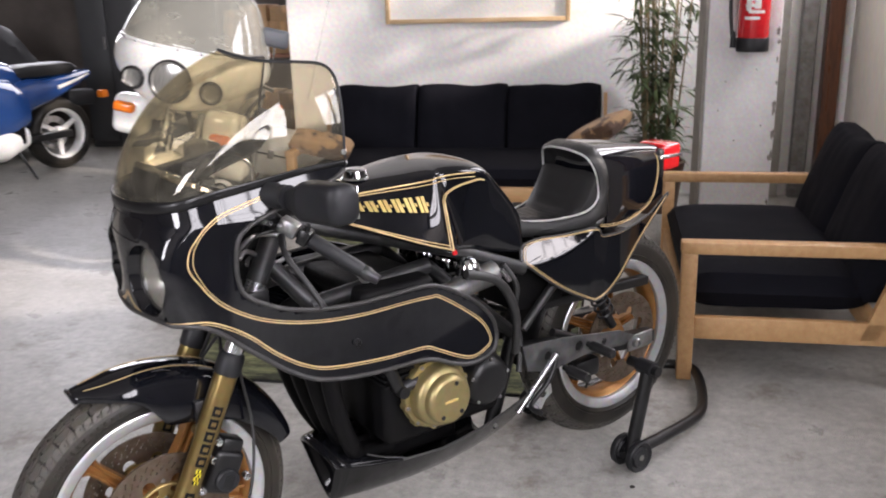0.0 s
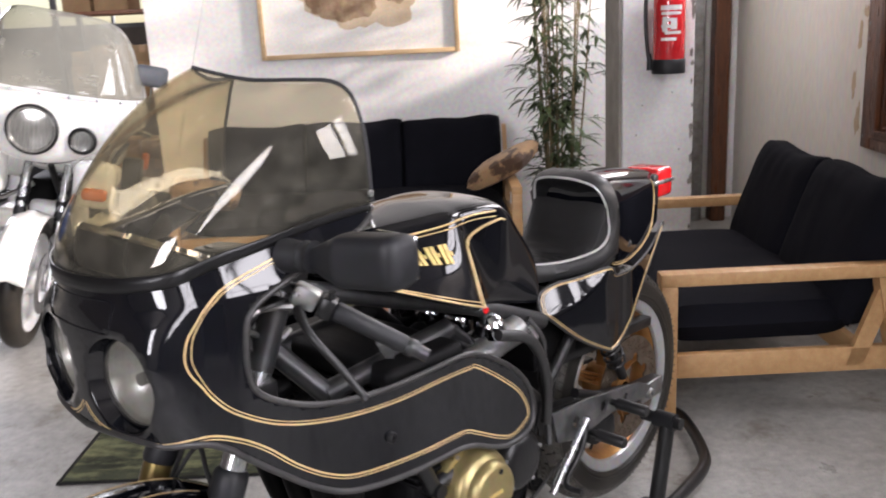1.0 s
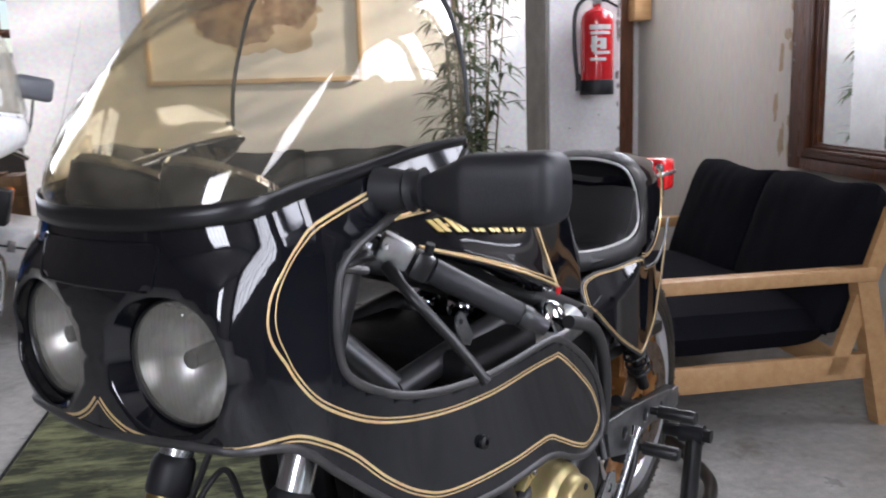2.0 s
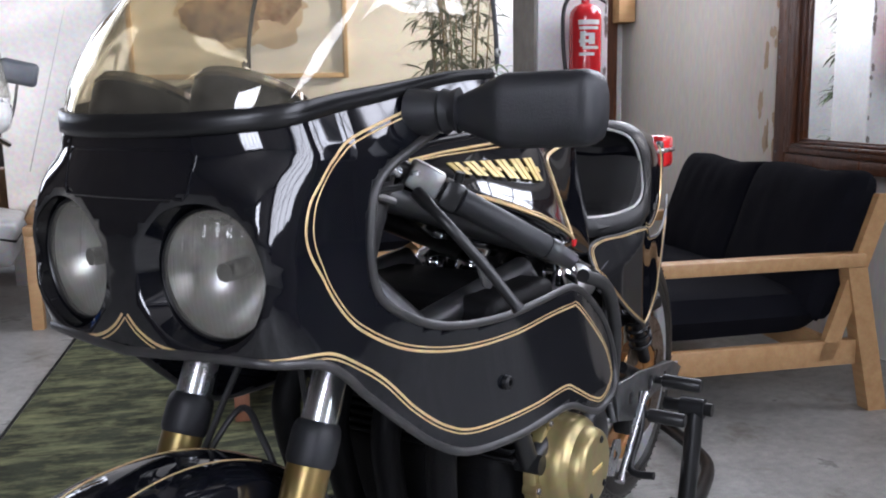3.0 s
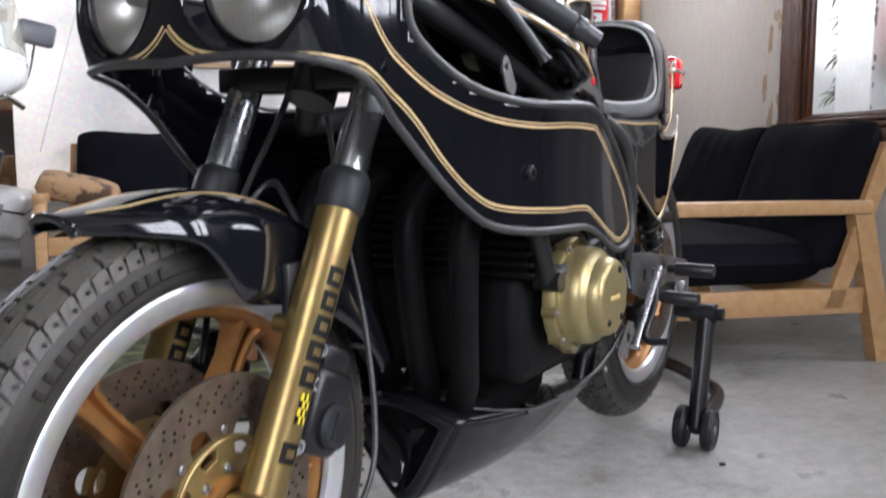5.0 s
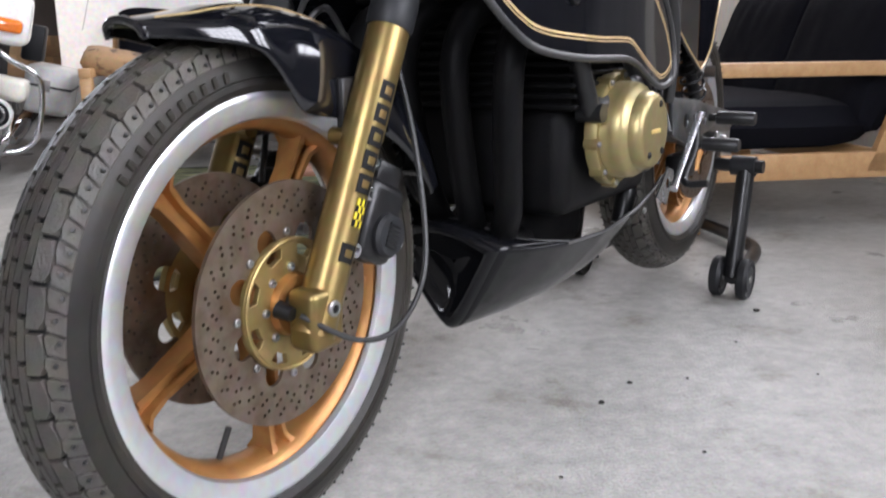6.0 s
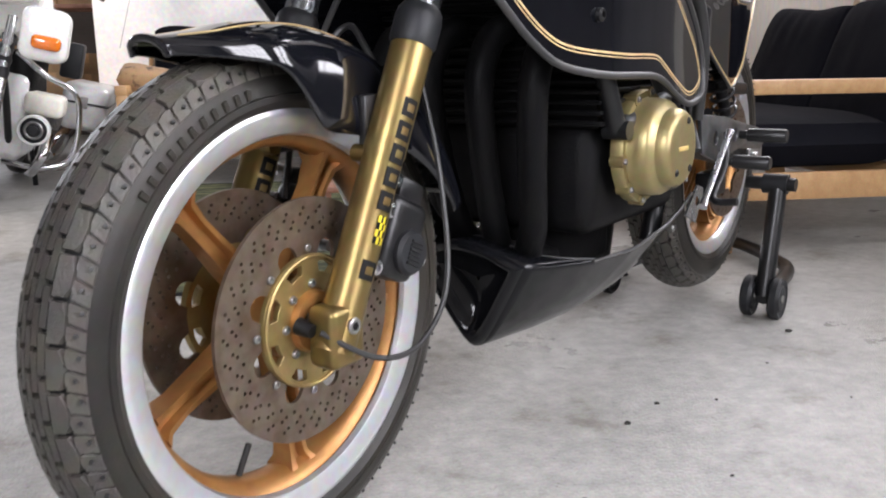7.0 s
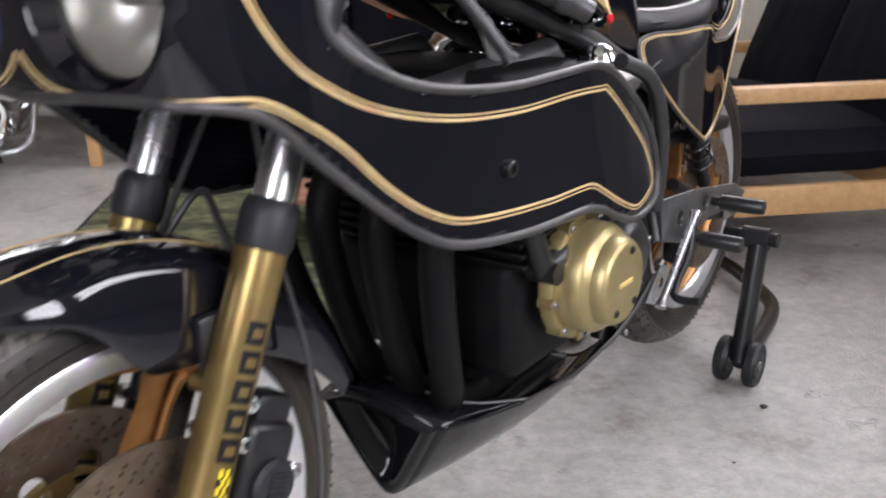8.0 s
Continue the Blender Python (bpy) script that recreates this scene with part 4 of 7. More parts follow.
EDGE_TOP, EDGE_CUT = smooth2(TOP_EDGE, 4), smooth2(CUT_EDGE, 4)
from mathutils.geometry import delaunay_2d_cdt


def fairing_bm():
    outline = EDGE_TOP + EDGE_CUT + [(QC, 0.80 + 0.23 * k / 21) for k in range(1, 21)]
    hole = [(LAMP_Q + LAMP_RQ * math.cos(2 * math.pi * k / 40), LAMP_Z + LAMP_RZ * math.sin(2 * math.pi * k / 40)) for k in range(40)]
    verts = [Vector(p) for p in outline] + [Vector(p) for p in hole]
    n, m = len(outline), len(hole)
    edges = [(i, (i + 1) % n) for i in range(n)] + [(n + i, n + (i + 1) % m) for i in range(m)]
    q = QC + 0.006
    while q < 0.83:
        z = 0.51
        while z < 1.10:
            if math.hypot((q - LAMP_Q) / (LAMP_RQ + 0.007), (z - LAMP_Z) / (LAMP_RZ + 0.007)) > 1:
                verts.append(Vector((q, z)))
            z += 0.011
        q += 0.011
    co, _, faces, *_ = delaunay_2d_cdt(verts, edges, [], 0, 1e-6)

    def inside(p):
        def cast(loop):
            odd, j = False, len(loop) - 1
            for i in range(len(loop)):
                if (loop[i][1] > p[1]) != (loop[j][1] > p[1]) and p[0] < (loop[j][0] - loop[i][0]) * (p[1] - loop[i][1]) / (loop[j][1] - loop[i][1]) + loop[i][0]:
                    odd = not odd
                j = i
            return odd
        return cast(outline) and not cast(hole)
    bm = bmesh.new()
    keep = [f for f in faces if inside(((co[f[0]].x + co[f[1]].x + co[f[2]].x) / 3, (co[f[0]].y + co[f[1]].y + co[f[2]].y) / 3))]
    for sgn in (1, -1):
        vs = {}
        for f in keep:
            tri = []
            for i in f:
                if i not in vs:
                    p = fair_point(co[i].x, co[i].y)
                    vs[i] = bm.verts.new((p.x, p.y * sgn, p.z))
                tri.append(vs[i])
            bm.faces.new(tri if sgn == 1 else tri[::-1])
    bmesh.ops.remove_doubles(bm, verts=bm.verts, dist=0.0008)
    return bm


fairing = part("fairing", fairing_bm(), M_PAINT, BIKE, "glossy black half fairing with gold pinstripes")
sol = fairing.modifiers.new("thickness", "SOLIDIFY")
sol.thickness, sol.offset = 0.004, -1


def on_fairing(path, lift, sgn):
    out, nor = [], []
    for q, z in path:
        n = fair_normal(q, z)
        p = fair_point(q, z) + n * lift
        out.append(Vector((p.x, p.y * sgn, p.z)))
        nor.append(Vector((n.x, n.y * sgn, n.z)))
    return out, nor


def shifted(path, by):
    out = []
    for i, (q, z) in enumerate(path):
        a, b = path[max(0, i - 1)], path[min(len(path) - 1, i + 1)]
        t = Vector((b[0] - a[0], b[1] - a[1])).normalized()
        out.append((q - t.y * by, z + t.x * by))
    return out


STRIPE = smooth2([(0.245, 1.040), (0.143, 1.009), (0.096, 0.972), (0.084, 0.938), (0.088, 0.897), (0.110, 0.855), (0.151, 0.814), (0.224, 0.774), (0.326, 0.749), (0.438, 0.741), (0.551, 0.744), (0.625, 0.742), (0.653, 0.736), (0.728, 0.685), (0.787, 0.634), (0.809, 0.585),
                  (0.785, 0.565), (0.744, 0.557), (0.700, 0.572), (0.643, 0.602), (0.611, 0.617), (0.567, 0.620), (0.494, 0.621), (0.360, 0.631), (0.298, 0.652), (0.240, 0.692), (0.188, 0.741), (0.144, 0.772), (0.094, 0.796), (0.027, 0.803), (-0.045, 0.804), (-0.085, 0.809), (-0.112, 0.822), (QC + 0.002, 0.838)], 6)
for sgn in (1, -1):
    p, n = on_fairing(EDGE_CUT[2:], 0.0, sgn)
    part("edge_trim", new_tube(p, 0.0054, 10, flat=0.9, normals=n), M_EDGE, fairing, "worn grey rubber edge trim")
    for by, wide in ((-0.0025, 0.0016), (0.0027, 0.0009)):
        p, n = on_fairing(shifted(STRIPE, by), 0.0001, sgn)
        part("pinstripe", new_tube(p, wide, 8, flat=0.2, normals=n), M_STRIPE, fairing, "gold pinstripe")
    b = fair_point(0.424, 0.677)
    part("fairing_bolt", bolt_bm((b.x, b.y * sgn, b.z), (0, -sgn, 0), 0.010, 0.008), M_SATIN, fairing)
# sunk number panel on the nose
def nose_q(y):
    return QC + float(np.interp(abs(y), _cy, _len))


def nose_point(y, z, lift=0.0):
    q = nose_q(y)
    p = fair_point(q, z) + fair_normal(max(q, QC + 0.006), z) * lift
    return Vector((p.x, p.y if y < 0 else -p.y, p.z))


outline = [(-0.088, 0.962), (-0.093, 0.968), (-0.097, 1.004), (-0.092, 1.010), (0.092, 1.010), (0.097, 1.004), (0.093, 0.968), (0.088, 0.962)]
ridge = []
for (y0, z0), (y1, z1) in zip(outline, outline[1:] + outline[:1]):
    n = 24 if abs(y1 - y0) > 0.05 else 4
    ridge += [nose_point(y0 + (y1 - y0) * k / n, z0 + (z1 - z0) * k / n) for k in range(n)]
part("number_panel_edge", new_tube(ridge, 0.0016, 6, True), M_PAINT, fairing)
# headlamps
def headlamp(sgn):
    way = Vector((-1, -0.13 * sgn, 0.0)).normalized()
    m = way.to_track_quat("Z", "Y").to_matrix().to_4x4()
    m.translation = Vector((0.030, -0.106 * sgn, 0.885))
    lamp = part("headlamp", new_lathe([(0.0, -0.055), (0.03, -0.050), (0.052, -0.030), (0.066, -0.006), (0.068, 0.0), (0.069, 0.0), (0.069, -0.008), (0.055, -0.034), (0.03, -0.055), (0.0, -0.060)], None, 48), M_REFLECTOR, BIKE, "round ribbed glass headlamp")
    lamp.matrix_world = m
    part("bezel", new_lathe([(0.0655, 0.001), (0.067, 0.003), (0.069, 0.001), (0.0695, -0.016), (0.0695, -0.050), (0.068, -0.050), (0.067, -0.012)], None, 64, True), M_STRIP, lamp, "black lamp surround")
    rows = []
    u = Vector((0.13, -1, 0)).normalized()
    for s in (0.0, 0.06, 0.2, 0.5, 0.85, 1.0):
        row = []
        for k in range(40):
            a = 2 * math.pi * k / 40
            hole = fair_point(LAMP_Q + LAMP_RQ * math.cos(a), LAMP_Z + LAMP_RZ * math.sin(a))
            hole = Vector((hole.x + 0.001, hole.y * sgn, hole.z))
            deep = m.translation + Vector((u.x, u.y * sgn, 0)) * 0.069 * math.cos(a) + Vector((0, 0, 0.069 * math.sin(a))) - way * 0.004
            row.append(hole.lerp(deep, s) + Vector((0, 0, 0.0)))
        rows.append(row)
    part("lamp_tunnel", loft(bmesh.new(), rows, caps=False), M_PAINT, fairing, "smooth black lamp recess")
    bm = bmesh.new()
    n = 56
    grid = {}
    for i in range(n + 1):
        for j in range(n + 1):
            x, y = -1 + 2 * i / n, -1 + 2 * j / n
            r = math.hypot(x, y)
            if r <= 1.0:
                ribs = 0.0007 * math.sin(x * 74) if y > -0.15 else 0.0
                grid[i, j] = bm.verts.new((x * 0.0665, y * 0.0665, 0.009 * (1 - r * r) + ribs * (1 - r ** 8)))
    for i in range(n):
        for j in range(n):
            q = [grid.get(k) for k in ((i, j), (i + 1, j), (i + 1, j + 1), (i, j + 1))]
            q = [v for v in q if v]
            if len(q) > 2:
                bm.faces.new(q)
    part("lens", bm, M_RIBGLASS, lamp, "ribbed clear glass lens")
    part("bulb_shield", new_lathe([(0.0, -0.012), (0.010, -0.012), (0.011, -0.03), (0.011, -0.05)], None, 20), M_SATIN, lamp)
    return lamp


M_REFLECTOR = material("worn_lamp_reflector", (0.50, 0.49, 0.47), 0.30, 0.95, second=(0.34, 0.33, 0.32), scale=14)
M_RIBGLASS = sheet_glass("ribbed_lamp_glass", (0.80, 0.80, 0.79), 1.0, 1.5, haze=0.17)
_nt = M_RIBGLASS.node_tree
_co = _nt.nodes.new("ShaderNodeTexCoord")
_wave = _nt.nodes.new("ShaderNodeTexWave")
_wave.wave_type, _wave.bands_direction = "BANDS", "X"
_wave.inputs["Scale"].default_value, _wave.inputs["Distortion"].default_value = 48.0, 0.6
_nt.links.new(_co.outputs["Object"], _wave.inputs["Vector"])
_haze = next(n for n in _nt.nodes if n.type == "MAP_RANGE" and n.inputs[0].links[0].from_node.type == "TEX_NOISE")
_add = _nt.nodes.new("ShaderNodeMath")
_add.operation = "MULTIPLY_ADD"
_add.inputs[1].default_value, _add.inputs[2].default_value = 0.55, 0.0
_nt.links.new(_wave.outputs["Fac"], _add.inputs[0])
_nt.links.new(_haze.inputs[0].links[0].from_socket, _add.inputs[2])
_nt.links.new(_add.outputs[0], _haze.inputs[0])
for sgn in (1, -1):
    headlamp(sgn)

# windscreen
def screen_grid(nu=48, nv=26):
    top = smooth_path([(0.256, 0, 1.327), (0.285, -0.030, 1.314), (0.328, -0.058, 1.302), (0.388, -0.102, 1.298), (0.424, -0.142, 1.293), (0.436, -0.170, 1.274), (0.438, -0.188, 1.240), (0.434, -0.204, 1.190), (0.430, -0.212, 1.140), (0.430, -0.214, 1.098)], 6)
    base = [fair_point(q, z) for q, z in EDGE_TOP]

    def pick(path, s):
        f = s * (len(path) - 1)
        i = min(int(f), len(path) - 2)
        return path[i].lerp(path[i + 1], f - i)
    rows = []
    for i in range(nu + 1):
        s = i / nu
        b, t = pick(base, s ** 0.92), pick(top, s)
        row = []
        for j in range(nv + 1):
            v = j / nv
            p = b.lerp(t, v)
            out = Vector((p.x - 0.48, p.y * 1.1, (p.z - 1.0) * 0.7)).normalized()
            high = (t - b).length
            row.append(p + out * (4 * v * (1 - v)) * 0.20 * high * (1 - 0.35 * s) * (1 - 0.25 * v))
        rows.append(row)
    return rows


SG = screen_grid()
full = [[Vector((p.x, -p.y, p.z)) for p in row] for row in SG[:0:-1]] + SG
screen = part("windscreen", loft(bmesh.new(), full, closed_ring=False, caps=False), M_SCREEN, BIKE, "smoked yellowish clear bubble windscreen")
screen.modifiers.new("thickness", "SOLIDIFY").thickness = 0.003
screen.visible_shadow = False
part("screen_edge", new_tube([row[-1] for row in full], 0.0032, 8), M_MATT, screen, "black rubber screen edging")
band = [[r + Vector((-0.002, 0, 0)) * (0 if abs(r.y) > 0.19 else 1) + Vector((0, -0.0022 if r.y < 0 else 0.0022, 0)) for r in (row[0] + Vector((0, 0, -0.012)), row[0] + Vector((0, 0, -0.004)), row[0], row[1])] for row in full]
bandp = part("screen_strip", loft(bmesh.new(), band, closed_ring=False, caps=False), M_STRIP, screen, "black screen mounting strip")
bandp.modifiers.new("thickness", "SOLIDIFY").thickness = 0.003
for sgn in (1, -1):
    part("screen_screw", bolt_bm((0.425, -0.216 * sgn, 1.112), (0, -sgn, 0), 0.006, 0.004), M_STEEL, screen)

# instruments
for y, r in ((-0.066, 0.066), (0.098, 0.066)):
    m = Vector((0.45, 0, 0.89)).to_track_quat("Z", "Y").to_matrix().to_4x4()
    m.translation = Vector((0.135, y, 1.048))
    dial = part("instrument", new_lathe([(0.0, -0.055), (r * 0.7, -0.052), (r * 0.94, -0.03), (r, 0.0), (r, 0.012), (r * 0.93, 0.018), (r * 0.90, 0.012), (r * 0.88, 0.004), (0, 0.004)], None, 40), M_ENGINE, BIKE, "round black instrument in a cup")
    dial.matrix_world = m
    part("rim_ring", new_lathe([(r * 1.005, 0.006), (r * 1.03, 0.010), (r * 0.98, 0.018), (r * 0.93, 0.018)], None, 40, True), M_CHROME, dial)
part("instrument_plate", new_box((0.15, -0.10, 0.985), (0.21, 0.10, 0.993), 0.002), M_SATIN, BIKE)

# mirrors
def mirror(sgn):
    bm = bmesh.new()
    rings = []
    for k in range(33):
        s = k / 32
        y = -0.228 - 0.170 * s
        grow = min(1.0, 0.30 + 0.70 * min(1.0, s / 0.42) ** 1.2)
        end = 1.0 if s < 0.88 else max(0.05, (1 - ((s - 0.88) / 0.12) ** 2) ** 0.5)
        hz, hx = 0.042 * grow * (0.55 + 0.45 * end), 0.034 * grow * (0.5 + 0.5 * end)
        cz, cx = 1.039 + 0.004 * s, 0.272 + 0.055 * s
        rings.append([(cx + hx * (abs(math.cos(a)) ** 0.62) * (1 if math.cos(a) > 0 else -1), y * sgn, cz + hz * (abs(math.sin(a)) ** 0.62) * (1 if math.sin(a) > 0 else -1)) for a in [2 * math.pi * j / 56 for j in range(56)]])
    loft(bm, rings)
    ob = part("mirror", bm, M_MATT, BIKE, "matt black rounded mirror housing")
    part("mirror_boot", new_tube([(0.262, -0.190 * sgn, 1.040), (0.266, -0.21 * sgn, 1.040), (0.270, -0.226 * sgn, 1.041), (0.271, -0.232 * sgn, 1.041), (0.272, -0.240 * sgn, 1.042), (0.274, -0.248 * sgn, 1.042)], [0.028, 0.026, 0.023, 0.026, 0.022, 0.026], 20), M_MATT, ob, "ribbed rubber boot")
    part("mirror_glass", new_box((0.355, min(-0.30 * sgn, -0.385 * sgn), 1.008), (0.359, max(-0.30 * sgn, -0.385 * sgn), 1.076), 0.002), M_CHROME, ob)


mirror(1), mirror(-1)

# clip-on bars, grips, levers
for sgn in (1, -1):
    a, e = Vector((0.265, -0.130 * sgn, 0.995)), Vector((0.430, -0.315 * sgn, 0.851))
    way = (e - a).normalized()
    bar = part("clip_on_bar", new_rod(a, e, 0.0115), M_SATIN, BIKE, "black clip-on handlebar")
    part("grip", new_tube([a + way * s for s in (0.122, 0.126, 0.250, 0.254)], [0.012, 0.0165, 0.0155, 0.013], 24), M_MATT, bar, "ribbed black rubber grip")
    part("bar_end", new_tube([a + way * s for s in (0.254, 0.257, 0.268, 0.272, 0.293)], [0.0145, 0.0155, 0.0155, 0.013, 0.0115], 20), M_PLATE, bar, "dark steel bar-end weight")
    part("lever_perch", new_box((-0.016, -0.022, -0.017), (0.016, 0.022, 0.019), 0.006), M_STEEL, bar).matrix_world = Matrix.Translation(a + way * 0.078 + Vector((-0.008, 0, 0.004))) @ way.to_track_quat("Y", "Z").to_matrix().to_4x4()
    part("switch_block", new_box((-0.019, -0.013, -0.019), (0.019, 0.013, 0.018), 0.006), M_SATIN, bar, "black switch block").matrix_world = Matrix.Translation(a + way * 0.110) @ way.to_track_quat("Y", "Z").to_matrix().to_4x4()
    tip = Vector((0.308, -0.304 * sgn, 0.812))
    l0 = a + way * 0.085 + Vector((-0.034, 0, -0.006))
    lever = smooth_path([l0, l0.lerp(tip, 0.3) + Vector((-0.022, -0.010 * sgn, 0.010)), l0.lerp(tip, 0.7) + Vector((-0.012, -0.004 * sgn, 0.010)), tip], 6)
    part("lever", new_tube(lever, [0.0085] * 4 + [0.0065] * (len(lever) - 5) + [0.0085], 12), M_SATIN, bar, "black lever with a ball end")
    part("pivot_bolt", bolt_bm(a + way * 0.080 + Vector((-0.030, 0, 0.012)), (0, 0, 1), 0.007, 0.006), M_STEEL, bar)
    part("cable_adjuster", new_tube([a + way * s + Vector((-0.030, 0, 0.004)) for s in (0.060, 0.048, 0.046, 0.030)], [0.006, 0.006, 0.0085, 0.0085], 12), M_ALU, bar)
    part("switch_knob", new_rod(a + way * 0.110 + Vector((0.0, -0.012 * sgn, 0.016)), a + way * 0.110 + Vector((0.0, -0.016 * sgn, 0.028)), 0.006), M_RED if sgn < 0 else M_SATIN, bar)
    part("clamp", new_rod(a + Vector((0.0, 0.006 * sgn, -0.03)), a + Vector((0.012, 0.006 * sgn, 0.006)), 0.028, seg=24), M_SATIN, bar)
    part("reservoir", new_lathe([(0, 0), (0.017, 0), (0.018, 0.004), (0.018, 0.030), (0.015, 0.034), (0, 0.034)], Matrix.Translation((0.262, -0.165 * sgn, 0.985)), 20), M_MATT, bar)
for k, (p0, p1) in enumerate((((0.30, -0.15, 0.95), (0.16, -0.05, 0.84)), ((0.31, -0.13, 0.93), (0.14, -0.10, 0.90)), ((0.29, 0.12, 0.94), (0.15, 0.02, 0.86)), ((0.20, -0.14, 0.90), (0.36, -0.05, 0.86)), ((0.22, -0.13, 0.88), (0.38, 0.02, 0.83)))):
    p0, p1 = Vector(p0), Vector(p1)
    part("control_cable", new_tube(smooth_path([p0, p0.lerp(p1, 0.3) + Vector((-0.02, -0.01, 0.02)), p0.lerp(p1, 0.7) + Vector((0, 0.01, -0.02)), p1], 6), 0.0042 + 0.001 * (k % 2), 8), M_STEEL if k % 2 else M_CABLE, BIKE)

# ---------- frame and engine ----------
TUBES = [((0.285, 0.030, 0.875), (0.375, 0.120, 0.748), 0.020), ((0.365, 0.120, 0.748), (0.70, 0.115, 0.775), 0.021), ((0.300, 0.035, 0.955), (0.78, 0.110, 0.800), 0.019), ((0.78, 0.110, 0.800), (1.02, 0.115, 0.700), 0.019),
         ((0.70, 0.115, 0.775), (0.98, 0.120, 0.520), 0.018), ((0.98, 0.120, 0.52), (0.90, 0.115, 0.26), 0.020), ((1.00, 0.115, 0.70), (1.42, 0.10, 0.80), 0.013), ((1.02, 0.115, 0.52), (1.30, 0.10, 0.76), 0.013)]
for p0, p1, r in TUBES:
    for sgn in (1, -1):
        part("frame_tube", new_rod((p0[0], -p0[1] * sgn, p0[2]), (p1[0], -p1[1] * sgn, p1[2]), r), M_PLATE if p1[2] > 0.60 else M_SATIN, BIKE, "dark grey painted frame tube")
part("gusset", plate([(0.462, 0.825), (0.466, 0.838), (0.476, 0.842), (0.486, 0.835), (0.508, 0.798), (0.500, 0.785), (0.480, 0.792)], -0.165, -0.162, "y", 0, [ring_points(0.476, 0.827, 0.005, 12)]), M_ALU, BIKE, "bright alloy bracket")


engine = part("engine", new_box((0.53, -0.168, 0.335), (0.90, 0.168, 0.52), 0.03, None, 3), M_ENGINE, BIKE, "black four-cylinder engine")
for name, x0, x1, half, z0, z1, n in (("cylinder_block", 0.52, 0.72, 0.19, 0.51, 0.66, 9), ("cylinder_head", 0.475, 0.70, 0.20, 0.66, 0.73, 4)):
    step = (z1 - z0) / n
    core = loft(bmesh.new(), [[(x + (z - z0) * -math.tan(0.22), y, z) for x, y in ((x0 + 0.012, 0.012 - half), (x1 - 0.012, 0.012 - half), (x1 - 0.012, half - 0.012), (x0 + 0.012, half - 0.012))] for z in (z0, z1)])
    block = part(name, core, M_ENGINE, engine, smooth=False)
    for k in range(n):
        z = z0 + step * (k + 0.5)
        dx = (z - z0) * -math.tan(0.22)
        part("cooling_fin", new_box((x0 + dx, -half, z - step * 0.22), (x1 + dx, half, z + step * 0.22), 0.002, None, 1), M_ENGINE, block)
part("cam_cover", new_box((0.465, -0.19, 0.725), (0.675, 0.19, 0.775), 0.02, None, 3), M_ENGINE, engine)
part("sump", new_box((0.56, -0.07, 0.24), (0.82, 0.07, 0.345), 0.02, None, 3), M_ENGINE, engine)
for y in (-0.135, -0.045, 0.045, 0.135):
    part("carburettor", new_tube([(0.70, y, 0.69), (0.76, y, 0.70), (0.78, y, 0.70), (0.84, y, 0.71), (0.90, y, 0.72)], [0.024, 0.026, 0.032, 0.03, 0.034], 20), M_STEEL if y < -0.1 else M_SATIN, engine)
    part("carburettor_top", new_lathe([(0.0, 0.052), (0.012, 0.050), (0.022, 0.044), (0.029, 0.034), (0.032, 0.022), (0.032, 0.0), (0, 0)], Matrix.Translation((0.815, y, 0.728)), 24), M_CHROME, engine)
    head = smooth_path([(0.475, y, 0.665), (0.425, y * 1.05, 0.645), (0.395, y * 1.05, 0.58), (0.415, y * 0.95, 0.47), (0.455, y * 0.80, 0.36), (0.50, y * 0.55, 0.305), (0.60, y * 0.4, 0.28)], 6)
    part("exhaust_header", new_tube(head, 0.0225, 20), M_ENGINE, engine, "matt black exhaust header pipe")
part("header_clamp", new_lathe([(0, 0), (0.010, 0), (0.012, 0.004), (0.012, 0.016), (0.007, 0.018), (0.007, 0.030), (0, 0.030)], Matrix.Translation((0.478, -0.10, 0.562)) @ pose(0, 0, 0, 20, -80, 0), 8), M_STEEL, engine)
cover2 = part("sprocket_cover", new_lathe([(0.0, -0.206), (0.040, -0.205), (0.056, -0.200), (0.066, -0.190), (0.070, -0.178), (0.074, -0.165), (0.074, -0.14)], Matrix.Translation((0.835, 0, 0.445)) @ TO_Y, 40), M_SATIN, engine, "rounded black sprocket cover")
for k in range(5):
    a = 2 * math.pi * (k + 0.2) / 5
    part("cover_screw", bolt_bm((0.835 + 0.062 * math.cos(a), -0.196, 0.445 + 0.062 * math.sin(a)), (0, -1, 0), 0.005, 0.004), M_STEEL, cover2)
CX, CZ = 0.655, 0.474
bm = new_lathe([(0.0, -0.270), (0.050, -0.270), (0.057, -0.2685), (0.061, -0.264), (0.0635, -0.256), (0.0645, -0.247), (0.067, -0.2445), (0.074, -0.241), (0.078, -0.234), (0.0795, -0.222), (0.0800, -0.206), (0.083, -0.202), (0.084, -0.19)], Matrix.Translation((CX, 0, CZ)) @ TO_Y, 64)
cover = part("clutch_cover", bm, M_BRASS, engine, "gold cast engine side cover")
part("cover_flange", new_lathe([(0.081, -0.206), (0.091, -0.206), (0.093, -0.203), (0.093, -0.185), (0.081, -0.185)], Matrix.Translation((CX, 0, CZ)) @ TO_Y, 56, True), M_BRASS, cover)
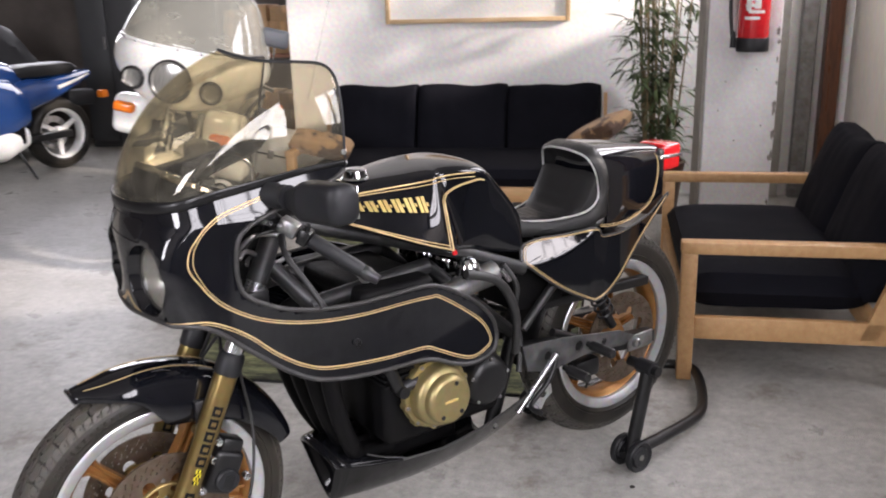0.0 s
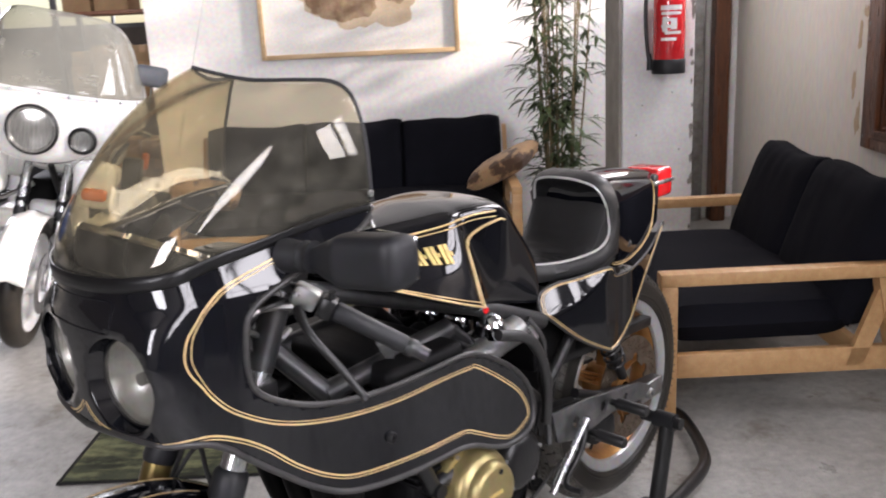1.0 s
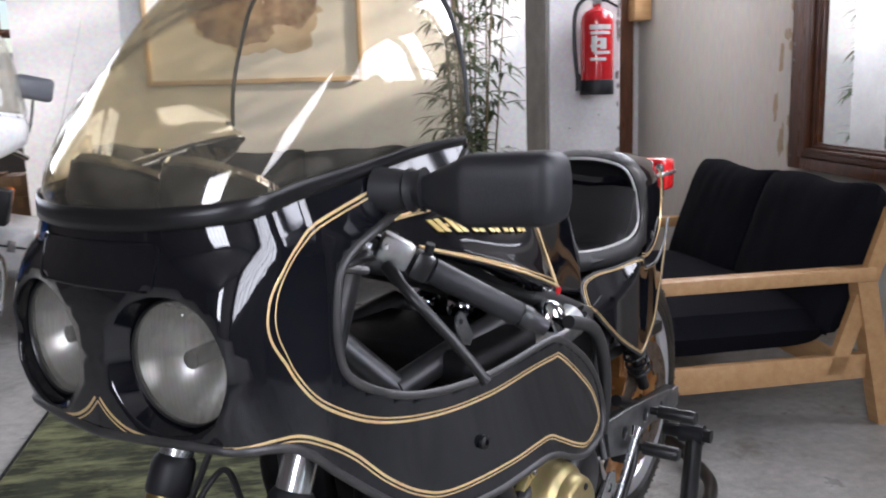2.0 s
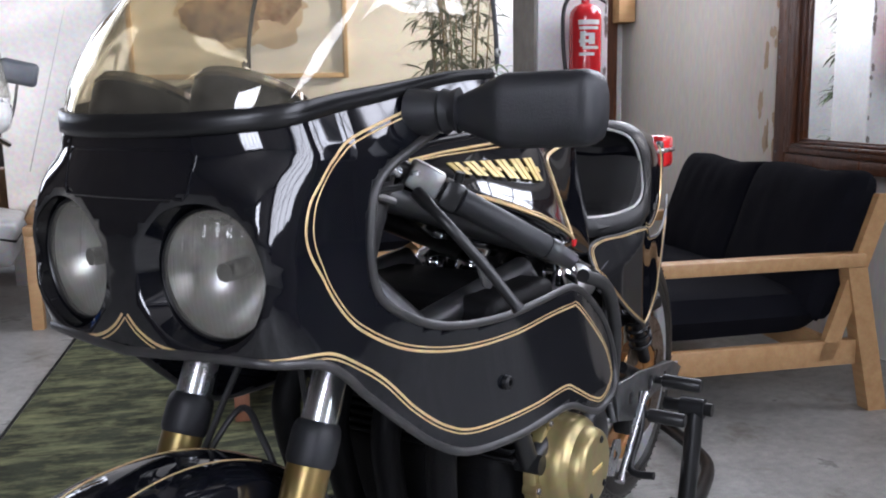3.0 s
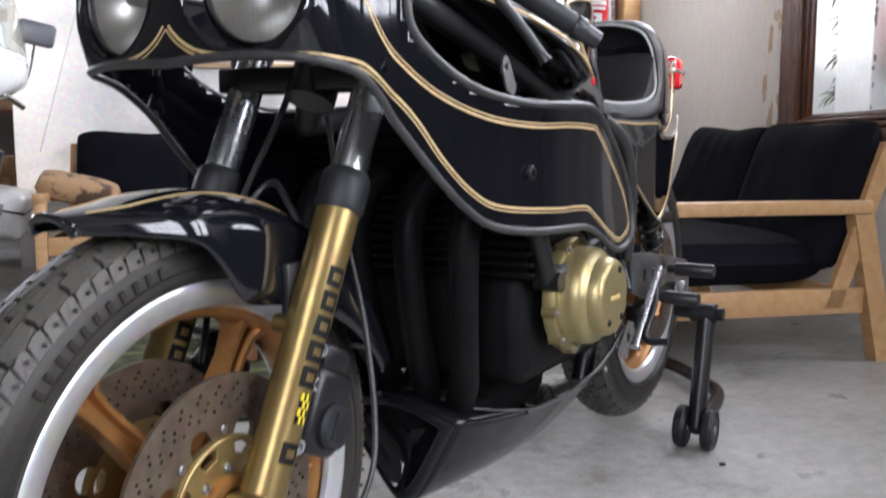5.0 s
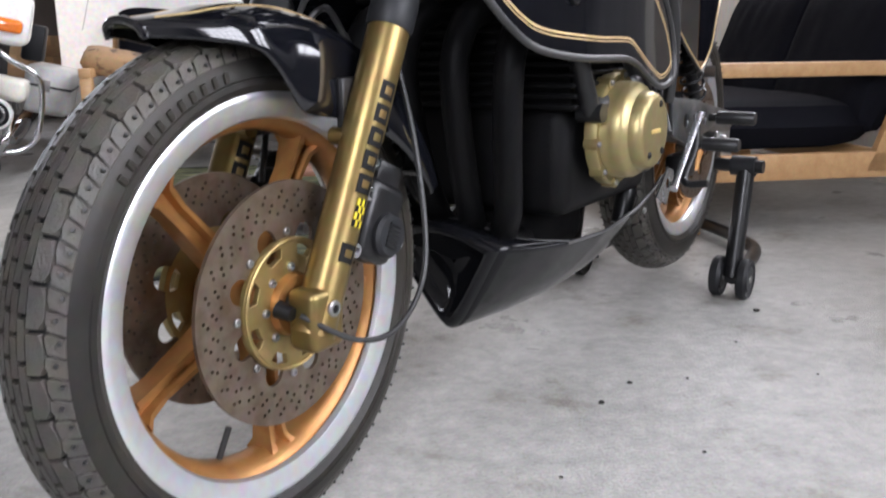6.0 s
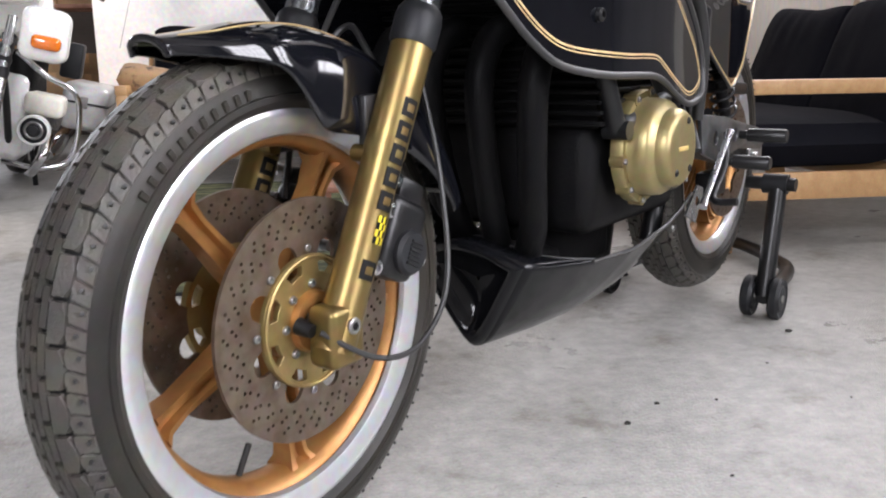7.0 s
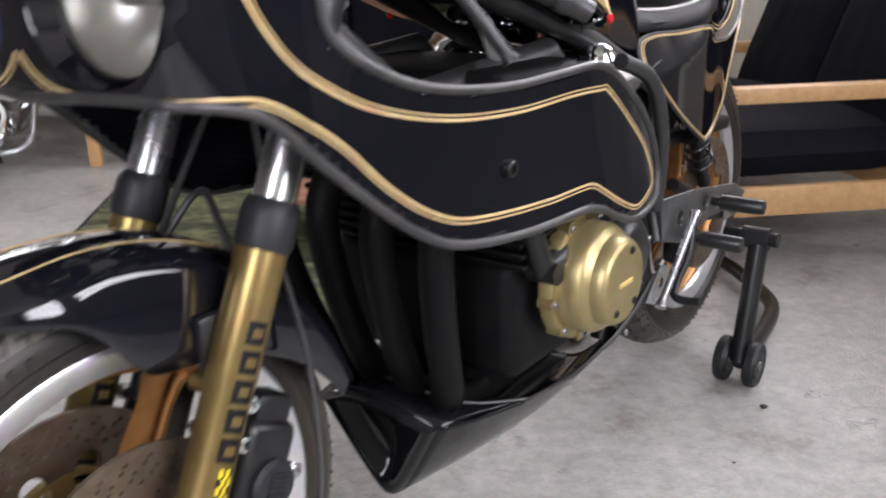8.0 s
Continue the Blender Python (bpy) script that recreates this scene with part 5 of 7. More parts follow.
for k in range(10):
    a = 2 * math.pi * (k + 0.3) / 10
    part("flange_lug", new_rod((CX + 0.088 * math.cos(a), -0.208, CZ + 0.088 * math.sin(a)), (CX + 0.088 * math.cos(a), -0.185, CZ + 0.088 * math.sin(a)), 0.010), M_BRASS, cover)
    part("flange_bolt", bolt_bm((CX + 0.089 * math.cos(a), -0.208, CZ + 0.089 * math.sin(a)), (0, -1, 0), 0.0050, 0.004), M_STEEL, cover)
for a in (radians(70), radians(-50), radians(235)):
    part("cover_screw", bolt_bm((CX + 0.046 * math.cos(a), -0.2695, CZ + 0.046 * math.sin(a)), (0, -1, 0), 0.006, 0.003), M_SATIN, cover)
part("cover_badge", new_box((CX - 0.020, -0.2712, CZ - 0.004), (CX + 0.020, -0.2695, CZ + 0.003), 0.0006), M_LETTER, cover)
part("engine_mount", new_tube([(0.548, -0.20, 0.510), (0.56, -0.20, 0.512), (0.735, -0.20, 0.545), (0.742, -0.20, 0.547)], [0.012, 0.015, 0.015, 0.012], 20), M_PLATE, BIKE)
part("engine_mount_eye", new_rod((0.552, -0.222, 0.508), (0.552, -0.18, 0.508), 0.015), M_SATIN, BIKE)
part("front_mount", new_rod((0.552, -0.20, 0.508), (0.50, -0.19, 0.63), 0.016), M_SATIN, BIKE)

# ---------- belly scoop ----------
def belly_rings():
    """Stations of a V-shaped hull, from the scoop's mouth to the rear; each runs from rim to rim under the keel."""
    xs = (0.43, 0.50, 0.59, 0.70, 0.82, 0.91, 1.0, 1.06)
    rings = []
    for k in range(29):
        s = k / 28
        xk, xr = 0.455 + 0.50 * s, 0.43 + 0.62 * s
        keel = 0.145 - 0.012 * math.sin(s * math.pi) + 0.035 * s * s
        half = float(np.interp(xr, xs, (0.107, 0.129, 0.151, 0.171, 0.179, 0.174, 0.158, 0.142)))
        top = float(np.interp(xr, xs, (0.299, 0.291, 0.285, 0.288, 0.308, 0.326, 0.340, 0.338)))
        ring = []
        for u in (-1.0, -0.96, -0.8, -0.6, -0.4, -0.25, -0.15, -0.07, 0, 0.07, 0.15, 0.25, 0.4, 0.6, 0.8, 0.96, 1.0):
            v = (math.hypot(u, 0.24) - 0.24) / (math.hypot(1.0, 0.24) - 0.24)
            v = v ** (0.95 + 0.4 * s)
            ring.append((xk + (xr - xk) * v, half * (abs(u) ** (1 - 0.25 * s)) * (1 if u > 0 else -1), keel + (top - keel) * v))
        rings.append(ring)
    return rings


BR = belly_rings()
belly = part("belly_pan", loft(bmesh.new(), BR, closed_ring=False, caps=False), M_PAN, BIKE, "glossy black belly pan with a scoop mouth")
belly.modifiers.new("thickness", "SOLIDIFY").thickness = 0.004
mouth = [Vector(p) for p in BR[0]]
lip_top = smooth_path([mouth[0], Vector((0.416, -0.060, 0.324)), Vector((0.408, 0, 0.336)), Vector((0.416, 0.060, 0.324)), mouth[-1]], 4)
centre = Vector((0.435, 0, 0.262))
loop_out = mouth + lip_top[::-1][1:-1]
face_rows = [[p.lerp(centre, inward) + Vector((ahead, 0, 0)) for p in loop_out] for inward, ahead in ((0.0, 0.0), (0.025, -0.007), (0.07, -0.012), (0.13, -0.014), (0.20, -0.012), (0.28, -0.005), (0.37, 0.006), (0.50, 0.018), (0.72, 0.026), (0.96, 0.028))]
part("scoop_mouth", loft(bmesh.new(), face_rows, caps=False), M_PAN, belly, "rounded black scoop lip")
arch = smooth_path([Vector((0.592, -0.149, 0.287)), Vector((0.511, -0.094, 0.301)), Vector((0.462, 0, 0.333)), Vector((0.511, 0.094, 0.301)), Vector((0.592, 0.149, 0.287))], 4)
part("belly_top", loft(bmesh.new(), [[a.lerp(b, t) + Vector((0, 0, 0.004 * math.sin(t * math.pi))) for a, b in zip(lip_top, arch)] for t in (0, 0.25, 0.5, 0.75, 1.0)], closed_ring=False, caps=False), M_PAN, belly).modifiers.new("thickness", "SOLIDIFY").thickness = 0.003
part("edge_trim", new_tube(arch, 0.0028, 8), M_EDGE, belly)
for sgn in (0, -1):
    part("edge_trim", new_tube([Vector(r[sgn]) for r in BR[7:]], 0.0034, 8), M_EDGE, belly)
    p = Vector(BR[20][1 if sgn == 0 else -2])
    part("pan_bolt", bolt_bm(p + Vector((0, -0.004 if sgn == 0 else 0.004, -0.012)), (0, -1 if sgn == 0 else 1, 0), 0.006, 0.004), M_STEEL, belly)

# ---------- tank ----------
TANK = [(0.44, 0.985, 0.050, 0.972, 0.095, 0.938), (0.47, 0.993, 0.058, 0.977, 0.120, 0.922), (0.52, 1.002, 0.070, 0.984, 0.168, 0.902), (0.60, 1.010, 0.093, 0.992, 0.205, 0.868), (0.66, 1.015, 0.114, 0.998, 0.210, 0.842), (0.705, 1.020, 0.125, 1.002, 0.204, 0.824), (0.728, 1.022, 0.127, 1.005, 0.198, 0.814),
        (0.745, 1.023, 0.121, 1.006, 0.176, 0.808), (0.765, 1.024, 0.123, 1.007, 0.153, 0.803), (0.80, 1.025, 0.128, 1.008, 0.137, 0.795), (0.86, 1.022, 0.132, 1.004, 0.124, 0.778), (0.895, 1.008, 0.128, 0.985, 0.118, 0.768), (0.93, 0.982, 0.118, 0.948, 0.114, 0.758), (0.98, 0.935, 0.108, 0.892, 0.110, 0.745), (1.02, 0.885, 0.100, 0.850, 0.108, 0.738), (1.045, 0.845, 0.095, 0.815, 0.106, 0.735)]


def tank_bm():
    rings = []
    for x, zt, ws, zs, wb, zb in TANK:
        half = [(0, zt), (ws * 0.35, zt - 0.001), (ws * 0.65, zt - (zt - zs) * 0.22), (ws * 0.86, zt - (zt - zs) * 0.55), (ws * 0.96, zs + (zt - zs) * 0.12), (ws, zs - 0.006), (ws + (wb - ws) * 0.1, zs - (zs - zb) * 0.12), (ws + (wb - ws) * 0.35 + 0.001, zs - (zs - zb) * 0.35),
                (ws + (wb - ws) * 0.65 + 0.001, zs - (zs - zb) * 0.65), (wb, zb + (zs - zb) * 0.06), (wb - 0.012, zb), (wb * 0.5, zb - 0.003), (0, zb - 0.004)]
        rings.append([(x, -a, b) for a, b in half] + [(x, a, b) for a, b in half[-2:0:-1]])
    return loft(bmesh.new(), rings)


tank = part("fuel_tank", tank_bm(), M_PAINT, BIKE, "glossy black fuel tank with gold pinstripes")
sub = tank.modifiers.new("round", "SUBSURF")
sub.levels, sub.render_levels = 2, 2


def on_tank(x, share, sgn=1, lift=0.0012):
    """A place on the tank's flank: share 0 at the shoulder, 1 at the lower edge."""
    xs = [row[0] for row in TANK]
    zt, ws, zs, wb, zb = (float(np.interp(x, xs, [row[k] for row in TANK])) for k in range(1, 6))
    return Vector((x, -sgn * (ws + (wb - ws) * share + 0.003 * math.sin(share * math.pi) + lift), zs - 0.004 + (zb - zs + 0.008) * share))


for sgn in (1, -1):
    for by in (0.0, 0.05):
        wide = 0.0022 if by == 0 else 0.0012
        top_line = [on_tank(x, 0.03 + by, sgn) for x in np.linspace(0.45, 0.845, 16)]
        low_line = [on_tank(x, 0.95 - by, sgn) for x in np.linspace(0.46, 0.727 - by * 0.2, 12)]
        back_line = [on_tank(0.727 - by * 0.2 + 0.012 * s, 0.94 - 0.62 * s, sgn) for s in np.linspace(0, 1, 8)] + [on_tank(0.740 + 0.135 * s - by * 0.2, 0.32 - 0.22 * s ** 0.5, sgn, 0.0022) for s in np.linspace(0.08, 1, 10)]
        for line in (top_line, low_line, back_line):
            part("pinstripe", new_tube(line, wide, 8), M_STRIPE, tank)
    # gilt name in plain shapes
    for k in range(6):
        x0 = 0.506 + k * 0.0305
        strokes = ((0.001, 0.22, 0.45, 0.0085), (0.0125, 0.22, 0.45, 0.0085), (0.023, 0.31, 0.36, 0.004))
        for dx, s0, s1, wdt in strokes:
            a, b, c, e = on_tank(x0 + dx, s0, sgn), on_tank(x0 + dx + wdt, s0, sgn), on_tank(x0 + dx + wdt, s1, sgn), on_tank(x0 + dx, s1, sgn)
            q = bmesh.new()
            out = Vector((0, -sgn * 0.0012, 0))
            fr, bk = [q.verts.new(p + out) for p in (a, b, c, e)], [q.verts.new(p - out) for p in (a, b, c, e)]
            q.faces.new(fr), q.faces.new(bk[::-1])
            for i in range(4):
                q.faces.new((fr[i], bk[i], bk[(i + 1) % 4], fr[(i + 1) % 4]))
            part("gilt_bar", q, M_LETTER, tank, smooth=False)
    part("red_dot", new_lathe([(0, 0.003), (0.006, 0.003), (0.008, 0), (0, 0)], Matrix.Translation(on_tank(0.730, 0.98, sgn)) @ pose(0, 0, 0, 90 * sgn, 0, 0), 16), M_RED, tank)
part("filler_cap", new_lathe([(0, 0.02), (0.022, 0.02), (0.028, 0.016), (0.030, 0.0), (0.036, -0.004), (0, -0.004)], Matrix.Translation((0.565, -0.02, 1.008)), 32), M_CHROME, tank, "chrome filler cap")

# ---------- seat, tail, side panels ----------
def tail_section(x):
    """Half width, top and foot of the seat tail at x."""
    u = max(0.0, min(1.0, (x - 1.30) / 0.37))
    return 0.130 * (1 - 0.64 * u ** 1.25), 1.004 - 0.058 * u ** 1.5, 0.742 - 0.012 * math.sin(u * math.pi) + 0.045 * u ** 2


def tail_side(x, z, lift=0.0):
    """A place on the near flank of the tail."""
    half, zt, zb = tail_section(x)
    sn = max(-0.99, min(0.99, (z - (zt + zb) / 2) / ((zt - zb) / 2)))
    n = 3.4 if sn > 0 else 7.0
    return Vector((x, -(half * (1 - abs(sn) ** n) ** (1 / n) + lift), z))


def hump_rings():
    rings = []
    for k in range(19):
        s = k / 18
        half, zt, zb = tail_section(1.338 + 0.332 * s)
        ring = []
        for j in range(40):
            a = 2 * math.pi * j / 40
            c, sn = math.cos(a), math.sin(a)
            n = 3.4 if sn > 0 else 7.0
            ring.append((1.338 + 0.332 * s - 0.030 * (1 - s) * max(0, sn), half * abs(c) ** (2 / n) * (1 if c > 0 else -1), (zt + zb) / 2 + (zt - zb) / 2 * abs(sn) ** (2 / n) * (1 if sn > 0 else -1)))
        rings.append(ring)
    return rings


HR = hump_rings()
tail = part("seat_tail", loft(bmesh.new(), HR), M_PAINT, BIKE, "glossy black racing seat tail")
for sgn in (1, -1):
    for drop, wide in ((0.0, 0.0014), (0.007, 0.0009)):
        line = smooth_path([tail_side(x, z + drop, 0.0006) for x, z in ((1.31, 0.768), (1.37, 0.756), (1.45, 0.752), (1.54, 0.766), (1.60, 0.795), (1.625, 0.84), (1.632, 0.89), (1.622, 0.925))], 5)
        part("pinstripe", new_tube([Vector((p.x - 0.6 * drop, p.y * sgn, p.z)) for p in line], wide, 6), M_STRIPE, tail, "gold pinstripe")
HALF_PIPING = [(1.000, -0.030, 0.828), (1.06, -0.055, 0.814), (1.14, -0.080, 0.806), (1.215, -0.104, 0.810), (1.268, -0.117, 0.822), (1.303, -0.118, 0.850), (1.306, -0.113, 0.895), (1.296, -0.106, 0.938), (1.280, -0.088, 0.970), (1.264, -0.045, 0.985)]
loop_half = [Vector(p) for p in HALF_PIPING]
inner = smooth_path(loop_half + [Vector((1.260, 0, 0.988))] + [Vector((p.x, -p.y, p.z)) for p in loop_half[::-1]], 5)
part("piping", new_tube(inner, 0.0034, 8), M_PIPING, tail, "light grey piping")
shell_front = [Vector(p) for p in HR[0]]
core = Vector((0, 0, 0.873))
rows = [[], [], [], [], []]
for p in inner:
    up = max(0.0, min(1.0, (p.z - 0.820) / 0.022))
    turn = math.atan2(p.z - core.z, p.y)
    edge = min(shell_front, key=lambda v: abs(math.remainder(math.atan2(v.z - core.z, v.y) - turn, 2 * math.pi)))
    edge = Vector((edge.x + 0.003, edge.y * 1.012, edge.z + 0.0015))
    low = p + Vector((0.004, math.copysign(min(1.0, abs(p.y) / 0.03), p.y) * 0.014, -0.040))
    out = low.lerp(edge, up)
    away = Vector((-0.004 * up, math.copysign(0.006, p.y) * min(1.0, abs(p.y) / 0.06), 0.004 * up * (1 - abs(p.y) / 0.13)))
    for row, share, puff in zip(rows, (0.0, 0.10, 0.35, 0.75, 1.0), (-0.3, 0.9, 1.2, 0.7, 0.0)):
        row.append(p.lerp(out, share) + away * puff)
part("seat_shell", loft(bmesh.new(), rows, closed_ring=False, caps=False), M_VINYL, tail, "smooth black vinyl seat shell").modifiers.new("thickness", "SOLIDIFY").thickness = 0.003
upper = [p for p in inner if p.z > 0.818 and p.x > 1.2]
deep = Vector((1.345, 0, 0.885))
part("backrest_pad", loft(bmesh.new(), [[p.lerp(deep, share) + Vector((back, 0, 0)) for p in upper] for share, back in ((0.0, 0.002), (0.08, 0.014), (0.25, 0.022), (0.5, 0.018), (0.8, 0.006), (0.98, 0.0))], closed_ring=False, caps=False), M_VINYL, tail, "ribbed black vinyl backrest")
seat_rows = []
for k in range(29):
    s = k / 28
    x = 0.985 + 0.315 * s
    half = 0.045 + 0.072 * min(1.0, s * 1.15) ** 0.8
    zt = 0.838 - 0.030 * math.sin(min(1, s * 1.3) * math.pi * 0.5) + 0.120 * (max(0.0, s - 0.62) / 0.38) ** 2.2
    rib = 0.003 * math.sin(s * 62)
    zb = 0.770
    seat_rows.append([(x, -half, zb), (x, -half - 0.004, zb + 0.015), (x, -half + 0.004, zt - 0.014), (x, -half + 0.018, zt - 0.004 + rib * 0.3), (x, -half * 0.5, zt + rib), (x, 0, zt - 0.004 + rib), (x, half * 0.5, zt + rib), (x, half - 0.018, zt - 0.004 + rib * 0.3), (x, half - 0.004, zt - 0.014), (x, half + 0.004, zb + 0.015), (x, half, zb)])
seat = part("seat_pad", loft(bmesh.new(), seat_rows), M_VINYL, BIKE, "ribbed black vinyl racing seat pad")
lamp = part("tail_lamp", new_box((1.656, -0.056, 0.868), (1.742, 0.056, 0.952), 0.013, None, 3), M_RED, BIKE, "red tail lamp lens")
part("lamp_bar", new_box((1.640, -0.0585, 0.908), (1.745, 0.0585, 0.920), 0.003), M_ALU, lamp)
part("lamp_base", new_box((1.640, -0.054, 0.850), (1.668, 0.054, 0.940), 0.008), M_SATIN, lamp)
PANEL = [(1.010, 0.720), (1.026, 0.757), (1.087, 0.768), (1.175, 0.766), (1.285, 0.768), (1.312, 0.742), (1.36, 0.736), (1.44, 0.738), (1.56, 0.757), (1.64, 0.788), (1.685, 0.794), (1.594, 0.745), (1.493, 0.677), (1.396, 0.594), (1.345, 0.558), (1.300, 0.547), (1.264, 0.554), (1.133, 0.626)]


def panel_y(x, z):
    """How far out the panel stands: its upper face leans in, to catch the light."""
    out = float(np.interp(x, (1.0, 1.13, 1.26, 1.34, 1.40, 1.49, 1.59, 1.69), (0.128, 0.137, 0.138, 0.128, 0.125, 0.107, 0.084, 0.056)))
    crest = 0.704 + 0.058 * max(0.0, min(1.0, (x - 1.04) / 0.24)) ** 2.2
    lean = 0.50 * max(0.0, min(1.0, (1.33 - x) / 0.05))
    return out - lean * max(0.0, z - crest)


for sgn in (1, -1):
    out = smooth2(PANEL + PANEL[:1], 4)[:-1]
    vs = [Vector(p) for p in out]
    n = len(vs)
    for i in range(60):
        for j in range(32):
            vs.append(Vector((1.0 + i * 0.0116, 0.54 + j * 0.009)))
    co, _, faces, *_ = delaunay_2d_cdt(vs, [(i, (i + 1) % n) for i in range(n)], [], 1, 1e-6)
    bm = bmesh.new()
    made = [bm.verts.new((p.x, -sgn * panel_y(p.x, p.y), p.y)) for p in co]
    for f in faces:
        bm.faces.new([made[i] for i in f])
    panel = part("side_panel", bm, M_PAINT, BIKE, "glossy black side panel with gold edges")
    panel.modifiers.new("thickness", "SOLIDIFY").thickness = 0.003
    for by, wide in ((0.007, 0.0013), (0.012, 0.0008)):
        mid2 = Vector((1.30, 0.68))
        path = [Vector(p).lerp(mid2, by * 5) for p in out]
        part("pinstripe", new_tube([(p.x, -sgn * (panel_y(p.x, p.y) + 0.0006), p.y) for p in path], wide, 6, True), M_STRIPE, panel)
    part("edge_trim", new_tube([(p[0], -sgn * panel_y(*p), p[1]) for p in out], 0.0035, 6, True), M_EDGE, panel)

# ---------- rear end ----------
for sgn in (1, -1):
    arm = part("swingarm", loft(bmesh.new(), [[(x, -sgn * y + a, z + b) for a, b in ((-0.016, -h), (0.016, -h), (0.016, h), (-0.016, h))] for x, y, z, h in ((1.0, 0.10, 0.445, 0.030), (1.2, 0.11, 0.42, 0.028), (1.42, 0.115, 0.375, 0.024), (1.56, 0.115, 0.365, 0.020))]), M_SATIN, BIKE, "black swingarm leg")
    part("axle_plate", new_box((1.43, -0.138 * sgn - 0.004, 0.345), (1.54, -0.138 * sgn + 0.004, 0.395), 0.003), M_STEEL, arm)
    part("axle_nut", bolt_bm((REAR.x, -0.142 * sgn, REAR.z), (0, -sgn, 0), 0.016, 0.014), M_STEEL, arm)
    shock0, shock1 = Vector((1.40, -0.100 * sgn, 0.43)), Vector((1.22, -0.100 * sgn, 0.72))
    shock = part("shock_absorber", new_rod(shock0, shock1, 0.014), M_SATIN, BIKE, "black coil-over shock absorber")
    coil = []
    f = frame_at(shock1 - shock0)
    for k in range(120):
        s = k / 119
        coil.append(shock0.lerp(shock1, 0.15 + 0.7 * s) + f @ Vector((0.026 * math.cos(s * 2 * math.pi * 9), 0.026 * math.sin(s * 2 * math.pi * 9), 0)))
    part("spring", new_tube(coil, 0.0042, 6), M_SATIN, shock)
    sp = -sgn
    plate_out = [(0.955, 0.508), (1.10, 0.495), (1.34, 0.455), (1.40, 0.425), (1.36, 0.405), (1.20, 0.42), (1.06, 0.405), (0.975, 0.43)]
    hanger = part("footrest_plate", plate(plate_out, sp * 0.185 - 0.004, sp * 0.185 + 0.004, "y", 0.001, [ring_points(1.05, 0.455, 0.014, 16), ring_points(1.17, 0.452, 0.016, 16), ring_points(1.27, 0.44, 0.010, 16)]), M_HANGER, BIKE, "dull alloy drilled footrest plate")
    for (x, z), ln in (((1.204, 0.450), 0.288), ((1.113, 0.402), 0.282)):
        peg = part("footpeg", new_tube([(x, sp * 0.188, z), (x, sp * 0.205, z), (x, sp * 0.207, z), (x, sp * (ln - 0.004), z), (x, sp * ln, z)], [0.009, 0.009, 0.0145, 0.0145, 0.012], 16), M_SATIN, hanger, "knurled black footpeg")
    part("gear_rod", new_tube([(0.915, sp * 0.215, 0.335), (0.93, sp * 0.215, 0.35), (1.04, sp * 0.215, 0.455), (1.055, sp * 0.215, 0.468)], [0.010, 0.007, 0.007, 0.010], 12), M_ALU, hanger, "steel gear linkage rod")
    part("gear_lever", new_tube(smooth_path([(1.07, sp * 0.205, 0.465), (1.03, sp * 0.215, 0.40), (0.96, sp * 0.22, 0.345), (0.95, sp * 0.27, 0.345)], 5), 0.0075, 10), M_SATIN, hanger)
    part("hanger_stay", new_rod((1.10, sp * 0.15, 0.50), (1.33, sp * 0.15, 0.40), 0.012), M_SATIN, hanger)
    part("heel_guard", plate([(1.00, 0.30), (1.06, 0.355), (1.095, 0.345), (1.10, 0.315), (1.075, 0.30), (1.06, 0.275)], sp * 0.150 - 0.002, sp * 0.150 + 0.002, "y", 0, [ring_points(1.065, 0.322, 0.012, 12)]), M_ALU, hanger)
    part("rear_disc", DISC_ME, None, rear_wheel).location = (0, -sgn * 0.082, 0)
part("rear_caliper", new_box((1.22, -0.13, 0.30), (1.32, -0.085, 0.36), 0.012), M_SATIN, BIKE)
part("chain_run", new_box((0.90, 0.08, 0.452), (1.46, 0.092, 0.466), 0.003), M_STEEL, BIKE)
part("rear_mudguard", loft(bmesh.new(), [[REAR + Vector((0.36 * math.cos(a) , y, 0.36 * math.sin(a) - abs(y) * 0.12)) for y in (-0.075, -0.05, 0, 0.05, 0.075)] for a in [radians(t) for t in range(95, 175, 6)]], closed_ring=False, caps=False), M_SATIN, BIKE).modifiers.new("thickness", "SOLIDIFY").thickness = 0.003
part("chain_guard", new_box((1.13, -0.085, 0.53), (1.58, -0.05, 0.56), 0.006, Matrix.Translation((1.35, 0, 0.545)) @ pose(0, 0, 0, 0, 3, 0) @ Matrix.Translation((-1.35, 0, -0.545))), M_SATIN, BIKE)
part("battery_tray", new_box((1.02, -0.09, 0.56), (1.20, 0.09, 0.72), 0.01), M_ENGINE, BIKE)
part("wiring", new_tube(smooth_path([(0.92, -0.15, 0.74), (0.95, -0.17, 0.68), (0.94, -0.17, 0.60), (0.97, -0.16, 0.52), (0.94, -0.19, 0.44)], 6), 0.008, 10), M_CABLE, BIKE)
part("hose", new_tube(smooth_path([(0.76, -0.20, 0.76), (0.86, -0.205, 0.72), (0.92, -0.20, 0.62), (0.93, -0.19, 0.50)], 6), 0.012, 10), M_CABLE, BIKE)
part("fuel_tap", new_rod((0.90, -0.165, 0.735), (0.925, -0.17, 0.70), 0.008), M_ALU, BIKE)

